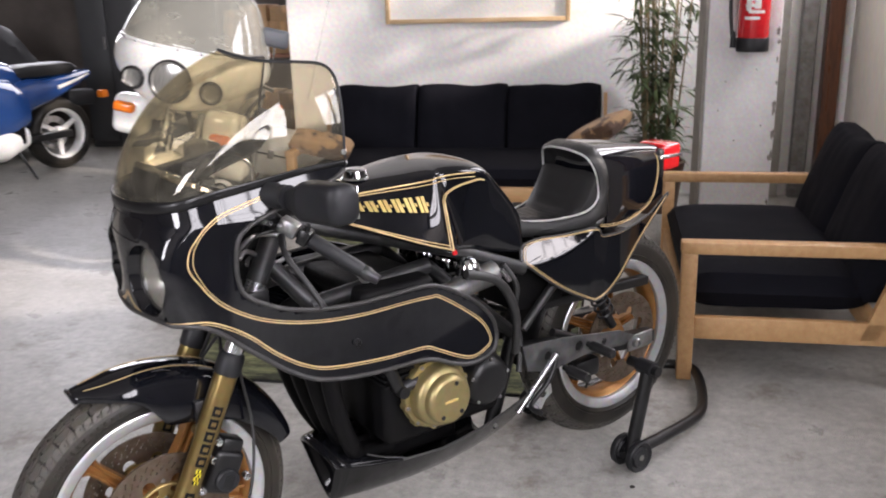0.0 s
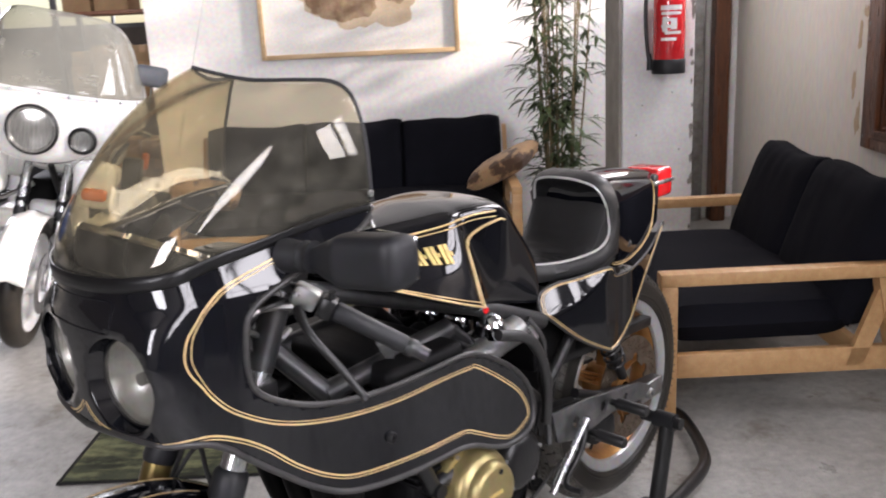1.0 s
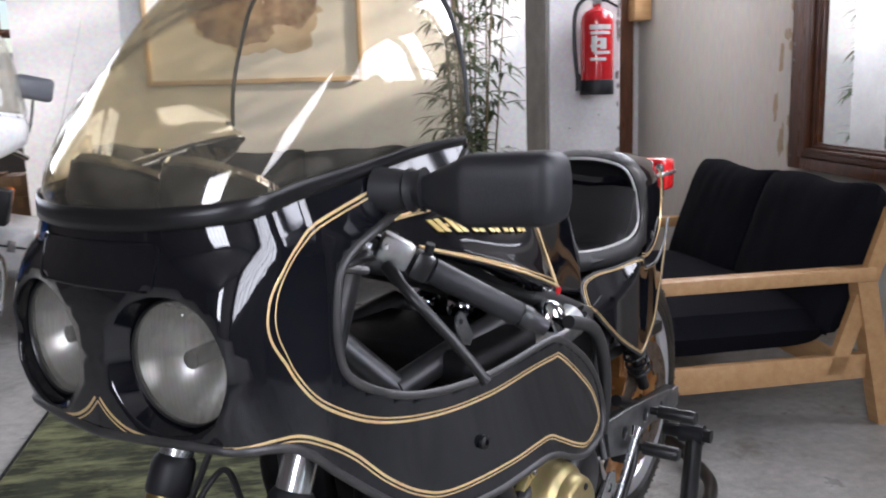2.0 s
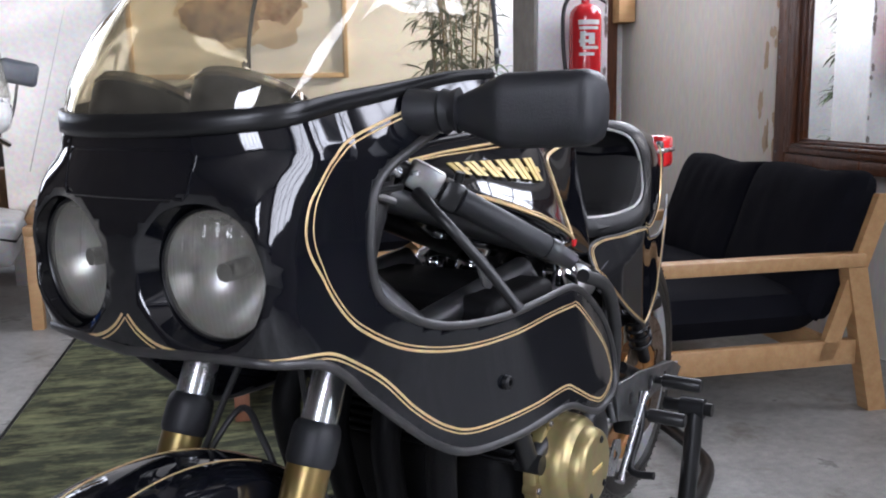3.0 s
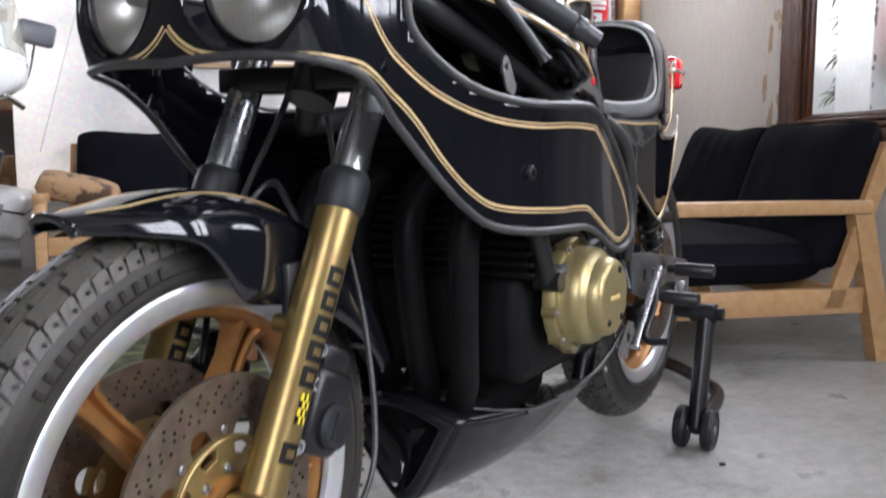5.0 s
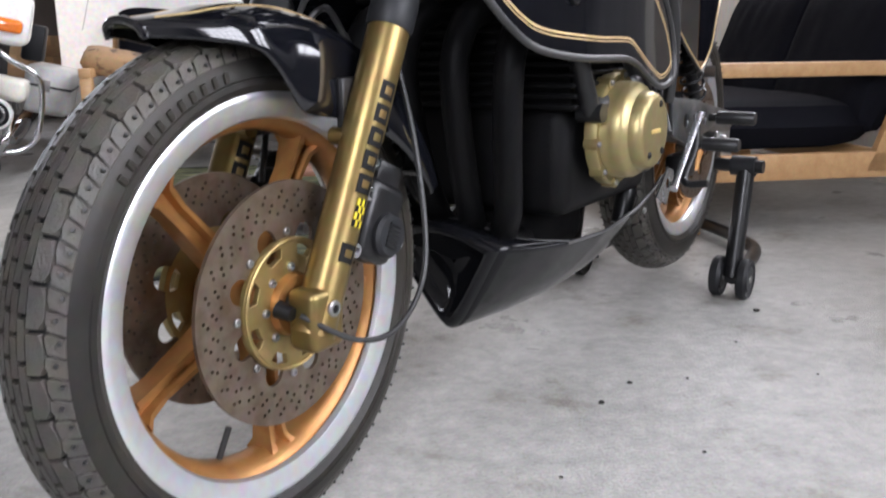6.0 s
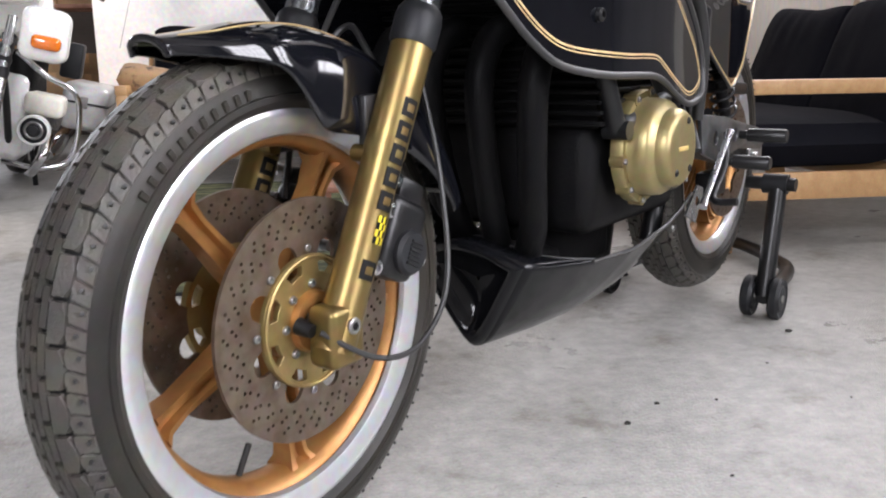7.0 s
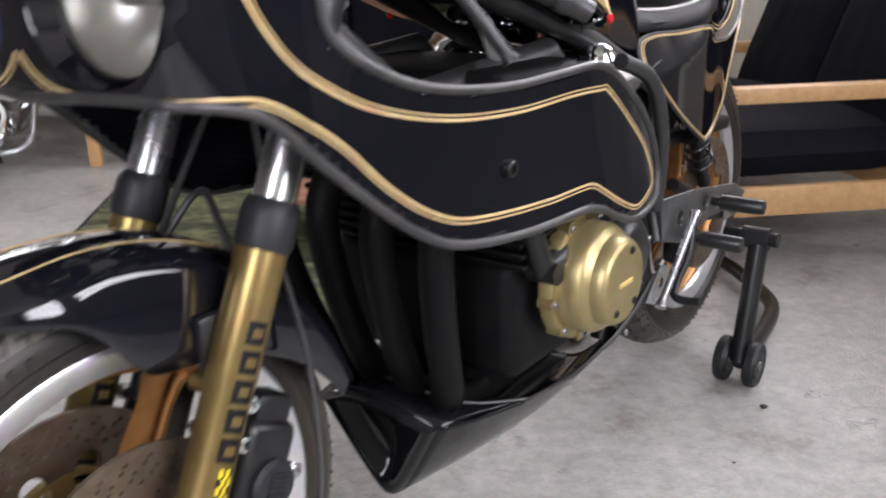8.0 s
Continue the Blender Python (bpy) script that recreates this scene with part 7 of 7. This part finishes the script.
# local x to its left as the viewer sees it (along d), y to the rear, front axle at y = 0
TOUR = thing("touring_motorcycle", "white touring motorcycle with a windscreen and silver panniers", "motorcycle", ROOM @ pose(-1.45, 2.66, 0.008, 0, 13, 8.5))
simple_wheel(TOUR, (0, 0, 0.31), 0.31, 0.235, 0.05, 5, M_SILVER, "front_wheel")
simple_wheel(TOUR, (0, 1.50, 0.31), 0.31, 0.235, 0.06, 5, M_SILVER, "rear_wheel")
for s in (1, -1):
    part("fork_leg", new_tube([(0.09 * s, 0.0, 0.27), (0.09 * s, 0.12, 0.58), (0.09 * s, 0.22, 0.84)], [0.026, 0.024, 0.019], 18), M_ALU, TOUR, "polished fork leg")
    part("fork_gaiter", new_tube([(0.09 * s, 0.12 + 0.012 * k, 0.58 + 0.026 * k) for k in range(8)], [0.030 if k % 2 else 0.024 for k in range(8)], 16), M_MATT, TOUR)
    cyl = part("cylinder", ribs(bmesh.new(), (0.10 * s, 0.60, 0.44), (0.28 * s, 0.58, 0.44), 0.075, 8), M_STEEL, TOUR, "finned alloy cylinder")
    part("rocker_cover", new_box((0.13 if s > 0 else -0.30, 0.47, 0.425), (0.30 if s > 0 else -0.13, 0.66, 0.53), 0.03, None, 3), M_CREAM, cyl, "cream white rocker cover")
    part("carburettor", new_rod((0.20 * s, 0.70, 0.43), (0.18 * s, 0.86, 0.46), 0.04), M_STEEL, cyl)
    part("header_pipe", new_tube(smooth_path([(0.25 * s, 0.52, 0.34), (0.25 * s, 0.40, 0.26), (0.20 * s, 0.50, 0.16), (0.17 * s, 0.80, 0.15), (0.20 * s, 1.7, 0.24)], 8), 0.021, 14), M_CHROME, TOUR, "chrome exhaust pipe")
    part("silencer", new_tube([(0.20 * s, 1.05, 0.18), (0.20 * s, 1.12, 0.19), (0.20 * s, 1.72, 0.26), (0.20 * s, 1.78, 0.265)], [0.022, 0.042, 0.046, 0.03], 20), M_CHROME, TOUR)
    part("crash_bar", new_tube(smooth_path([(0.10 * s, 0.36, 0.70), (0.22 * s, 0.38, 0.62), (0.36 * s, 0.42, 0.54), (0.37 * s, 0.44, 0.28), (0.25 * s, 0.44, 0.20), (0.08 * s, 0.46, 0.20)], 8), 0.013, 12), M_CHROME, TOUR, "chrome crash bar")
    case = part("pannier", new_box((0.21 if s > 0 else -0.44, 1.14, 0.33), (0.44 if s > 0 else -0.21, 1.66, 0.58), 0.035, None, 3), M_SILVER, TOUR, "silver alloy pannier case")
    part("pannier_seam", new_box((0.205 if s > 0 else -0.445, 1.135, 0.47), (0.445 if s > 0 else -0.205, 1.665, 0.482), 0.004), M_SATIN, case)
    part("latch", new_box((0.32 * s - 0.02, 1.128, 0.45), (0.32 * s + 0.02, 1.139, 0.51), 0.003), M_STEEL, case)
    ind = part("indicator", new_box((0.26 * s - 0.055, -0.035, 0.735 if s > 0 else 0.81), (0.26 * s + 0.055, 0.03, 0.79 if s > 0 else 0.865), 0.018, None, 3), M_ORANGE, TOUR, "orange indicator lens")
    part("spot_lamp", new_lathe([(0.0, 0.004), (0.045, 0.0), (0.055, -0.012), (0.060, -0.012), (0.062, 0.0), (0.060, 0.03), (0.0, 0.04)], Matrix.Translation((0.205 * s, -0.078, 1.012)) @ Matrix.Diagonal((0.80, 1.0, 0.95, 1.0)) @ Matrix.Rotation(radians(-90), 4, "X"), 32), M_LAMPFACE, TOUR, "small round driving lamp")
    if s > 0:
        arm = part("mirror", new_box((0.335, 0.29, 1.265), (0.485, 0.335, 1.365), 0.02, None, 3), M_MIRRORBACK, TOUR, "grey rounded mirror")
        part("mirror_stalk", new_tube(smooth_path([(0.30, 0.40, 1.00), (0.40, 0.36, 1.10), (0.41, 0.325, 1.27)], 5), 0.006, 8), M_CHROME, arm)
    part("leg_shield", new_box((0.15 if s > 0 else -0.335, 0.01, 0.685), (0.335 if s > 0 else -0.15, 0.16, 0.90), 0.045, None, 4), M_WHITE, TOUR, "white lower fairing wing")
    part("handlebar", new_tube(smooth_path([(0.04 * s, 0.30, 1.00), (0.20 * s, 0.32, 1.05), (0.33 * s, 0.42, 1.03), (0.40 * s, 0.50, 1.00)], 6), 0.0125, 12), M_CHROME, TOUR)
    part("knee_panel", new_box((0.12 if s > 0 else -0.30, 0.28, 0.735), (0.30 if s > 0 else -0.12, 0.44, 0.84), 0.03, None, 3), M_WHITE, TOUR)
    part("air_box", new_box((0.02 if s > 0 else -0.16, 0.50, 0.50), (0.16 if s > 0 else -0.02, 0.92, 0.70), 0.02), M_ENGINE, TOUR, "black air box")
    part("rear_indicator", new_box((0.21 * s - 0.022, 1.74, 0.60), (0.21 * s + 0.022, 1.80, 0.71), 0.012), M_ORANGE, TOUR)


for s in (1, -1):
    horn = part("horn", new_lathe([(0.0, -0.012), (0.018, -0.012), (0.022, -0.004), (0.05, 0.0), (0.056, 0.006), (0.056, 0.03), (0.0, 0.036)], Matrix.Translation((0.20 * s, 0.40, 0.365)) @ Matrix.Rotation(radians(-90), 4, "X"), 32), M_MATT, TOUR, "round black horn")
    part("horn_ring", new_lathe([(0.030, -0.003), (0.036, -0.006), (0.042, -0.002), (0.036, 0.002)], Matrix.Translation((0.20 * s, 0.40, 0.365)) @ Matrix.Rotation(radians(-90), 4, "X"), 32, True), M_STEEL, horn)
    part("horn_shroud", new_lathe([(0.058, -0.004), (0.066, -0.004), (0.070, 0.004), (0.070, 0.040), (0.058, 0.040)], Matrix.Translation((0.20 * s, 0.40, 0.365)) @ Matrix.Rotation(radians(-90), 4, "X"), 32, True), M_SILVER, TOUR)
    part("side_box", new_box((0.20 if s > 0 else -0.30, 0.98, 0.60), (0.30 if s > 0 else -0.20, 1.12, 0.78), 0.015), M_MATT, TOUR, "black side box")


def tour_shell():
    rings = []
    for k in range(21):
        a = radians(-90 + 180 * k / 20)
        x, y = 0.42 * math.sin(a), -0.10 + 0.36 * (1 - math.cos(a)) ** 1.05
        ring = []
        for z, inn in ((0.865, 0.16), (0.885, 0.06), (0.93, 0.015), (0.99, 0.0), (1.09, 0.01), (1.15, 0.04), (1.19, 0.075)):
            ring.append((x * (1 - inn * 0.7), y + inn * 0.8 * (1 - abs(math.sin(a)) * 0.6), z + 1.1 * x * x * (1.19 - z) / 0.33))
        rings.append(ring)
    return rings


TS = tour_shell()
shell = part("fairing", loft(bmesh.new(), TS, closed_ring=False, caps=False), M_WHITE, TOUR, "white touring fairing")
shell.modifiers.new("thickness", "SOLIDIFY").thickness = 0.006
part("headlamp", new_lathe([(0.0, -0.010), (0.05, -0.008), (0.088, -0.004), (0.094, -0.016), (0.100, -0.014), (0.102, 0.0), (0.098, 0.05), (0.0, 0.06)], Matrix.Translation((0.0, -0.112, 1.035)) @ Matrix.Rotation(radians(-90), 4, "X"), 40), M_LAMPFACE, TOUR, "large round headlamp")
for x, y, r in ((0.0, -0.122, 0.102), (0.205, -0.090, 0.052), (-0.205, -0.090, 0.052)):
    part("lamp_ring", new_lathe([(r - 0.006, 0.0), (r, -0.006), (r + 0.008, -0.002), (r + 0.010, 0.012), (r - 0.004, 0.012)], Matrix.Translation((x, y, 1.035 if x == 0 else 1.012)) @ Matrix.Rotation(radians(-90), 4, "X"), 40, True), M_SATIN, TOUR, "black lamp surround")
rows = []
for k in range(21):
    p = Vector(TS[k][-1])
    row = []
    for j in range(10):
        v = j / 9
        hgt = 0.36 * (1 - 0.75 * abs(-1 + 2 * k / 20) ** 4)
        row.append(p + Vector((-p.x * 0.22 * v * v, 0.20 * v, hgt * v)))
    rows.append(row)
tscreen = part("windscreen", loft(bmesh.new(), rows, closed_ring=False, caps=False), M_CLEAR, TOUR, "clear windscreen")
tscreen.modifiers.new("thickness", "SOLIDIFY").thickness = 0.003
tscreen.visible_shadow = False
part("screen_strip", loft(bmesh.new(), [[p + Vector((0, -0.004, dz)) for dz in (-0.012, 0.012)] for p in [r[0] for r in rows]], closed_ring=False, caps=False), M_WHITE, tscreen).modifiers.new("thickness", "SOLIDIFY").thickness = 0.004
for k in range(2, 19, 2):
    p = rows[k][0]
    part("rivet", bolt_bm(p + Vector((0, -0.006, 0.0)), (0, -1, 0), 0.007, 0.004), M_ALU, tscreen)
part("front_mudguard", loft(bmesh.new(), [[Vector((y, 0.335 * math.cos(a), 0.31 + 0.335 * math.sin(a) - abs(y) * 0.3)) for y in (-0.075, -0.05, 0, 0.05, 0.075)] for a in [radians(t) for t in range(20, 170, 8)]], closed_ring=False, caps=False), M_WHITE, TOUR, "white front mudguard").modifiers.new("thickness", "SOLIDIFY").thickness = 0.004
part("crankcase", new_box((-0.15, 0.48, 0.20), (0.15, 0.88, 0.60), 0.04, None, 3), M_SILVER, TOUR, "alloy engine case")
part("fuel_tank", cushion_bm(0.34, 0.52, 0.26, 0.4, seed=4), M_WHITE, TOUR, "white fuel tank").location = (0, 0.66, 0.74)
part("seat", cushion_bm(0.30, 0.66, 0.12, 0.35, seed=6), M_SEATBLK, TOUR, "black dual seat").location = (0, 1.22, 0.80)
part("rear_mudguard", new_box((-0.09, 1.45, 0.62), (0.09, 1.82, 0.82), 0.04, None, 3), M_WHITE, TOUR)
part("tail_lamp", new_box((-0.06, 1.815, 0.72), (0.06, 1.85, 0.80), 0.012), M_RED, TOUR)
part("centre_stand", new_tube([(-0.17, 0.98, 0.012), (-0.13, 0.86, 0.26), (0.13, 0.86, 0.26), (0.17, 0.98, 0.012)], 0.014, 10), M_SATIN, TOUR)
part("frame_tube", new_tube(smooth_path([(0, 0.26, 0.82), (0.06, 0.40, 0.55), (0.10, 0.55, 0.22), (0.10, 0.95, 0.22), (0.10, 1.2, 0.66), (0.10, 1.7, 0.76)], 6), 0.016, 10), M_SATIN, TOUR)
part("aerial", new_rod((0.42, 1.68, 0.80), (0.46, 1.75, 1.75), 0.0022, 0.001, 6), M_STEEL, TOUR)

# ---------- blue sports motorcycle ----------
BLUEB = thing("sports_motorcycle", "blue and white sports motorcycle on its side stand", "motorcycle", pose(1.29, 6.32, 0, 0, 0, 112))
# local y to the front, rear axle at y = 0; its near flank is local -x
simple_wheel(BLUEB, (0, 0.0, 0.31), 0.31, 0.22, 0.075, 3, M_SILVER, "rear_wheel")
simple_wheel(BLUEB, (0, 1.40, 0.30), 0.30, 0.22, 0.06, 3, M_SILVER, "front_wheel")


def body_ring(y, half, z0, z1, n=2.6):
    return [(half * abs(math.cos(a)) ** (2 / n) * (1 if math.cos(a) > 0 else -1), y, (z0 + z1) / 2 + (z1 - z0) / 2 * abs(math.sin(a)) ** (2 / n) * (1 if math.sin(a) > 0 else -1)) for a in [2 * math.pi * j / 24 for j in range(24)]]


part("fairing", loft(bmesh.new(), [body_ring(0.36, 0.20, 0.40, 0.74), body_ring(0.50, 0.25, 0.34, 0.86), body_ring(0.80, 0.26, 0.28, 0.92), body_ring(1.05, 0.26, 0.36, 1.0), body_ring(1.28, 0.22, 0.56, 1.04), body_ring(1.50, 0.14, 0.74, 0.98), body_ring(1.60, 0.05, 0.80, 0.90)]), M_BLUE, BLUEB, "blue full fairing")
part("belly_panel", loft(bmesh.new(), [body_ring(0.38, 0.17, 0.24, 0.44), body_ring(0.60, 0.24, 0.16, 0.46), body_ring(0.95, 0.24, 0.16, 0.44), body_ring(1.12, 0.16, 0.26, 0.44)]), M_WHITE, BLUEB, "white lower fairing")
part("fuel_tank", loft(bmesh.new(), [body_ring(0.34, 0.10, 0.76, 0.86), body_ring(0.45, 0.15, 0.74, 0.96), body_ring(0.70, 0.18, 0.74, 1.03), body_ring(0.92, 0.15, 0.80, 0.98)]), M_BLUE, BLUEB, "blue fuel tank")
part("tail_fairing", loft(bmesh.new(), [body_ring(0.46, 0.19, 0.46, 0.80), body_ring(0.30, 0.18, 0.52, 0.82), body_ring(0.10, 0.16, 0.58, 0.80), body_ring(-0.16, 0.13, 0.68, 0.83), body_ring(-0.36, 0.05, 0.76, 0.83)]), M_BLUE, BLUEB, "blue seat tail")
part("tail_stripe", loft(bmesh.new(), [body_ring(0.05, 0.168, 0.68, 0.74), body_ring(-0.16, 0.142, 0.73, 0.78), body_ring(-0.33, 0.07, 0.775, 0.805)]), M_WHITE, BLUEB, "white tail stripe")
part("seat", cushion_bm(0.26, 0.62, 0.12, 0.4, seed=8), M_SEATBLK, BLUEB, "black seat").location = (0, 0.12, 0.80)
part("engine", new_box((-0.20, 0.42, 0.28), (0.20, 0.80, 0.62), 0.04, None, 3), M_ENGINE, BLUEB)
part("swingarm", new_box((-0.13, -0.06, 0.28), (0.13, 0.50, 0.34), 0.015), M_SATIN, BLUEB)
part("side_stand", new_rod((-0.14, 0.50, 0.25), (-0.30, 0.46, 0.012), 0.011), M_SATIN, BLUEB)
part("rear_mudguard", new_box((-0.07, -0.38, 0.52), (0.07, -0.10, 0.66), 0.03), M_MATT, BLUEB)
part("rear_indicator", new_box((-0.20, -0.42, 0.58), (-0.12, -0.34, 0.65), 0.018), M_ORANGE, BLUEB)
part("fork", new_rod((-0.09, 1.40, 0.30), (-0.09, 1.18, 0.85), 0.022), M_SATIN, BLUEB)
part("fork", new_rod((0.09, 1.40, 0.30), (0.09, 1.18, 0.85), 0.022), M_SATIN, BLUEB)

# ---------- far left corner: covered bulk, cabinet, shelf with boxes ----------
M_TARP = material("black_cover_cloth", (0.012, 0.012, 0.014), 0.75, second=(0.022, 0.022, 0.025), scale=4, bump=0.5, bump_scale=18)
bm = bmesh.new()
bmesh.ops.create_icosphere(bm, subdivisions=4, radius=1.0)
for v in bm.verts:
    p = v.co.copy()
    r = 1 + 0.16 * noise.noise(p * 1.5) + 0.05 * noise.noise(p * 5)
    v.co = Vector((p.x * 0.95 * r, p.y * 0.42 * r, max(0.0, 0.62 + p.z * 0.66 * r)))
TARP = part("covered_motorcycle", bm, M_TARP, None)
TARP.matrix_world = ROOM @ pose(-5.05, 5.75, 0.0, 0, 0, 8)
tagged(TARP, "bulky motorcycle under a black cloth cover", "motorcycle cover")
M_CABGREY = material("dark_grey_steel", (0.045, 0.047, 0.05), 0.5, second=(0.06, 0.062, 0.066), scale=3)
CAB = thing("locker", "tall dark grey steel locker against the far wall", "locker", ROOM @ pose(-4.05, 6.30, 0))
part("body", new_box((0, 0, 0), (0.62, 0.45, 1.95), 0.006), M_CABGREY, CAB)
for x in (0.012, 0.314):
    dr = part("door", new_box((x, -0.018, 0.06), (x + 0.294, -0.001, 1.92), 0.004), M_CABGREY, CAB)
    part("handle", new_box((x + 0.25, -0.032, 0.95), (x + 0.27, -0.019, 1.07), 0.004), M_STEEL, dr)
M_CARD = material("brown_cardboard", (0.42, 0.27, 0.145), 0.85, second=(0.34, 0.21, 0.11), scale=5, bump=0.1)
SHELF = thing("shelf", "open steel shelf stacked with boxes beside the white wall", "shelf", ROOM @ pose(-2.05, 4.98, 0))
for x in (0.0, 0.70):
    for y in (0.0, 0.42):
        part("post", new_box((x, y, 0), (x + 0.035, y + 0.035, 2.4), 0.002), M_CABGREY, SHELF)
for z in (0.35, 0.95, 1.55, 2.15):
    part("shelf_board", new_box((-0.004, -0.004, z), (0.739, 0.459, z + 0.025), 0.002), M_REDWOOD, SHELF)
rnd = random.Random(3)
for z in (0.376, 0.976, 1.576, 2.176):
    x = 0.06
    while x < 0.60:
        wx, hz, dy = rnd.uniform(0.12, 0.24), rnd.uniform(0.14, 0.26), rnd.uniform(0.25, 0.36)
        if x + wx > 0.69:
            break
        base = z
        for lay in range(2):
            bx = bmesh.new()
            box(bx, (-wx / 2, -dy / 2, 0), (wx / 2, dy / 2, hz), 0.004)
            b = part("carton", bx, M_CARD, None)
            b.matrix_world = ROOM @ pose(-2.05 + x + wx / 2, 4.98 + 0.22, base + 0.0004, 0, 0, rnd.uniform(-6, 6))
            part("tape", new_box((-0.02, -dy / 2 - 0.001, hz * 0.55), (0.02, dy / 2 + 0.001, hz + 0.001)), M_PINE, b, smooth=False)
            tagged(b, "brown cardboard carton stacked on the steel shelf", "box", "cartons on the shelf")
            base += hz + 0.0006
            hz = rnd.uniform(0.10, 0.16)
        x += wx + 0.02

# ---------- outside ----------
M_RENDER = material("pale_sun_block", (0.72, 0.68, 0.58), 0.9, second=(0.62, 0.58, 0.50), scale=1.0)
# unseen wall, added to keep the low sun off the motorcycle
structure("sun_block", new_box((8.0, -8.5, 0), (8.2, 2.2, 3.46)), M_RENDER, "unseen pale wall outside, added to block the low sun", "wall", ROOM)

# glowing sheet, added so the high windows show white sky
M_BRIGHT = bpy.data.materials.new("glowing_sky_sheet")
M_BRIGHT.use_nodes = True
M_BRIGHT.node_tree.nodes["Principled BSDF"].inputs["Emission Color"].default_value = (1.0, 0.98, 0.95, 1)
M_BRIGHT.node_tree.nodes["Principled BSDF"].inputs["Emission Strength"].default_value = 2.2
structure("backdrop", new_box((3.2, 13.0, 0), (16.0, 13.2, 10.0)), M_BRIGHT, "glowing white sheet standing for the sky beyond the high windows", "backdrop", ROOM)

# ---------- wear ----------
M_PEEL = material("brown_bare_plaster", (0.36, 0.25, 0.15), 0.9, second=(0.46, 0.36, 0.25), scale=14, bump=0.6, bump_scale=60)


def flake(name, m, cx, cz, rx, rz, seed, mat, label, category, thick=0.0012):
    """A thin patch with a ragged outline, lying on a wall's face (local x across, z up)."""
    out = []
    for k in range(44):
        a = 2 * math.pi * k / 44
        r = 1 + 0.45 * noise.noise(Vector((math.cos(a) * 1.8 + seed, math.sin(a) * 1.8, seed))) + 0.3 * noise.noise(Vector((math.cos(a) * 6 + seed, math.sin(a) * 6, seed)))
        out.append((cx + rx * r * math.cos(a), cz + rz * r * math.sin(a)))
    ob = part(name, plate(out, 0.0, thick, "y"), mat, None, smooth=False)
    ob.matrix_world = m
    return tagged(ob, label, category, "wear on the walls")


ON_PLASTER = ALONG_W @ Matrix.Translation((0, -2.551, 0))
rnd = random.Random(21)
for k in range(26):
    z = 0.72 + 1.25 * rnd.random()
    flake("plaster_patch", ON_PLASTER, 2.80 + abs(rnd.gauss(0, 0.045)), z, rnd.uniform(0.006, 0.028), rnd.uniform(0.015, 0.07), k * 1.7, M_PEEL, "small brown patch of peeled plaster beside the mirror", "peeling patch")
M_CHIP = material("grey_bare_cement", (0.20, 0.18, 0.16), 0.9, second=(0.32, 0.30, 0.27), scale=20, bump=0.5, bump_scale=60)
ON_COLUMN = ROOM @ Matrix.Translation((0, 3.1985, 0))
for k in range(22):
    flake("paint_chip", ON_COLUMN, 1.853 - abs(rnd.gauss(0, 0.006)), 0.25 + 1.6 * rnd.random(), rnd.uniform(0.004, 0.010), rnd.uniform(0.010, 0.035), 40 + k * 1.3, M_CHIP, "chip in the white paint at the column edge", "paint chip")
for x, z in ((1.60, 0.93), (1.66, 0.62), (1.75, 0.99), (1.57, 0.78), (1.79, 0.70)):
    flake("paint_chip", ON_COLUMN, x, z, 0.004, 0.004, z * 9, M_CHIP, "small chip in the white column paint", "paint chip")
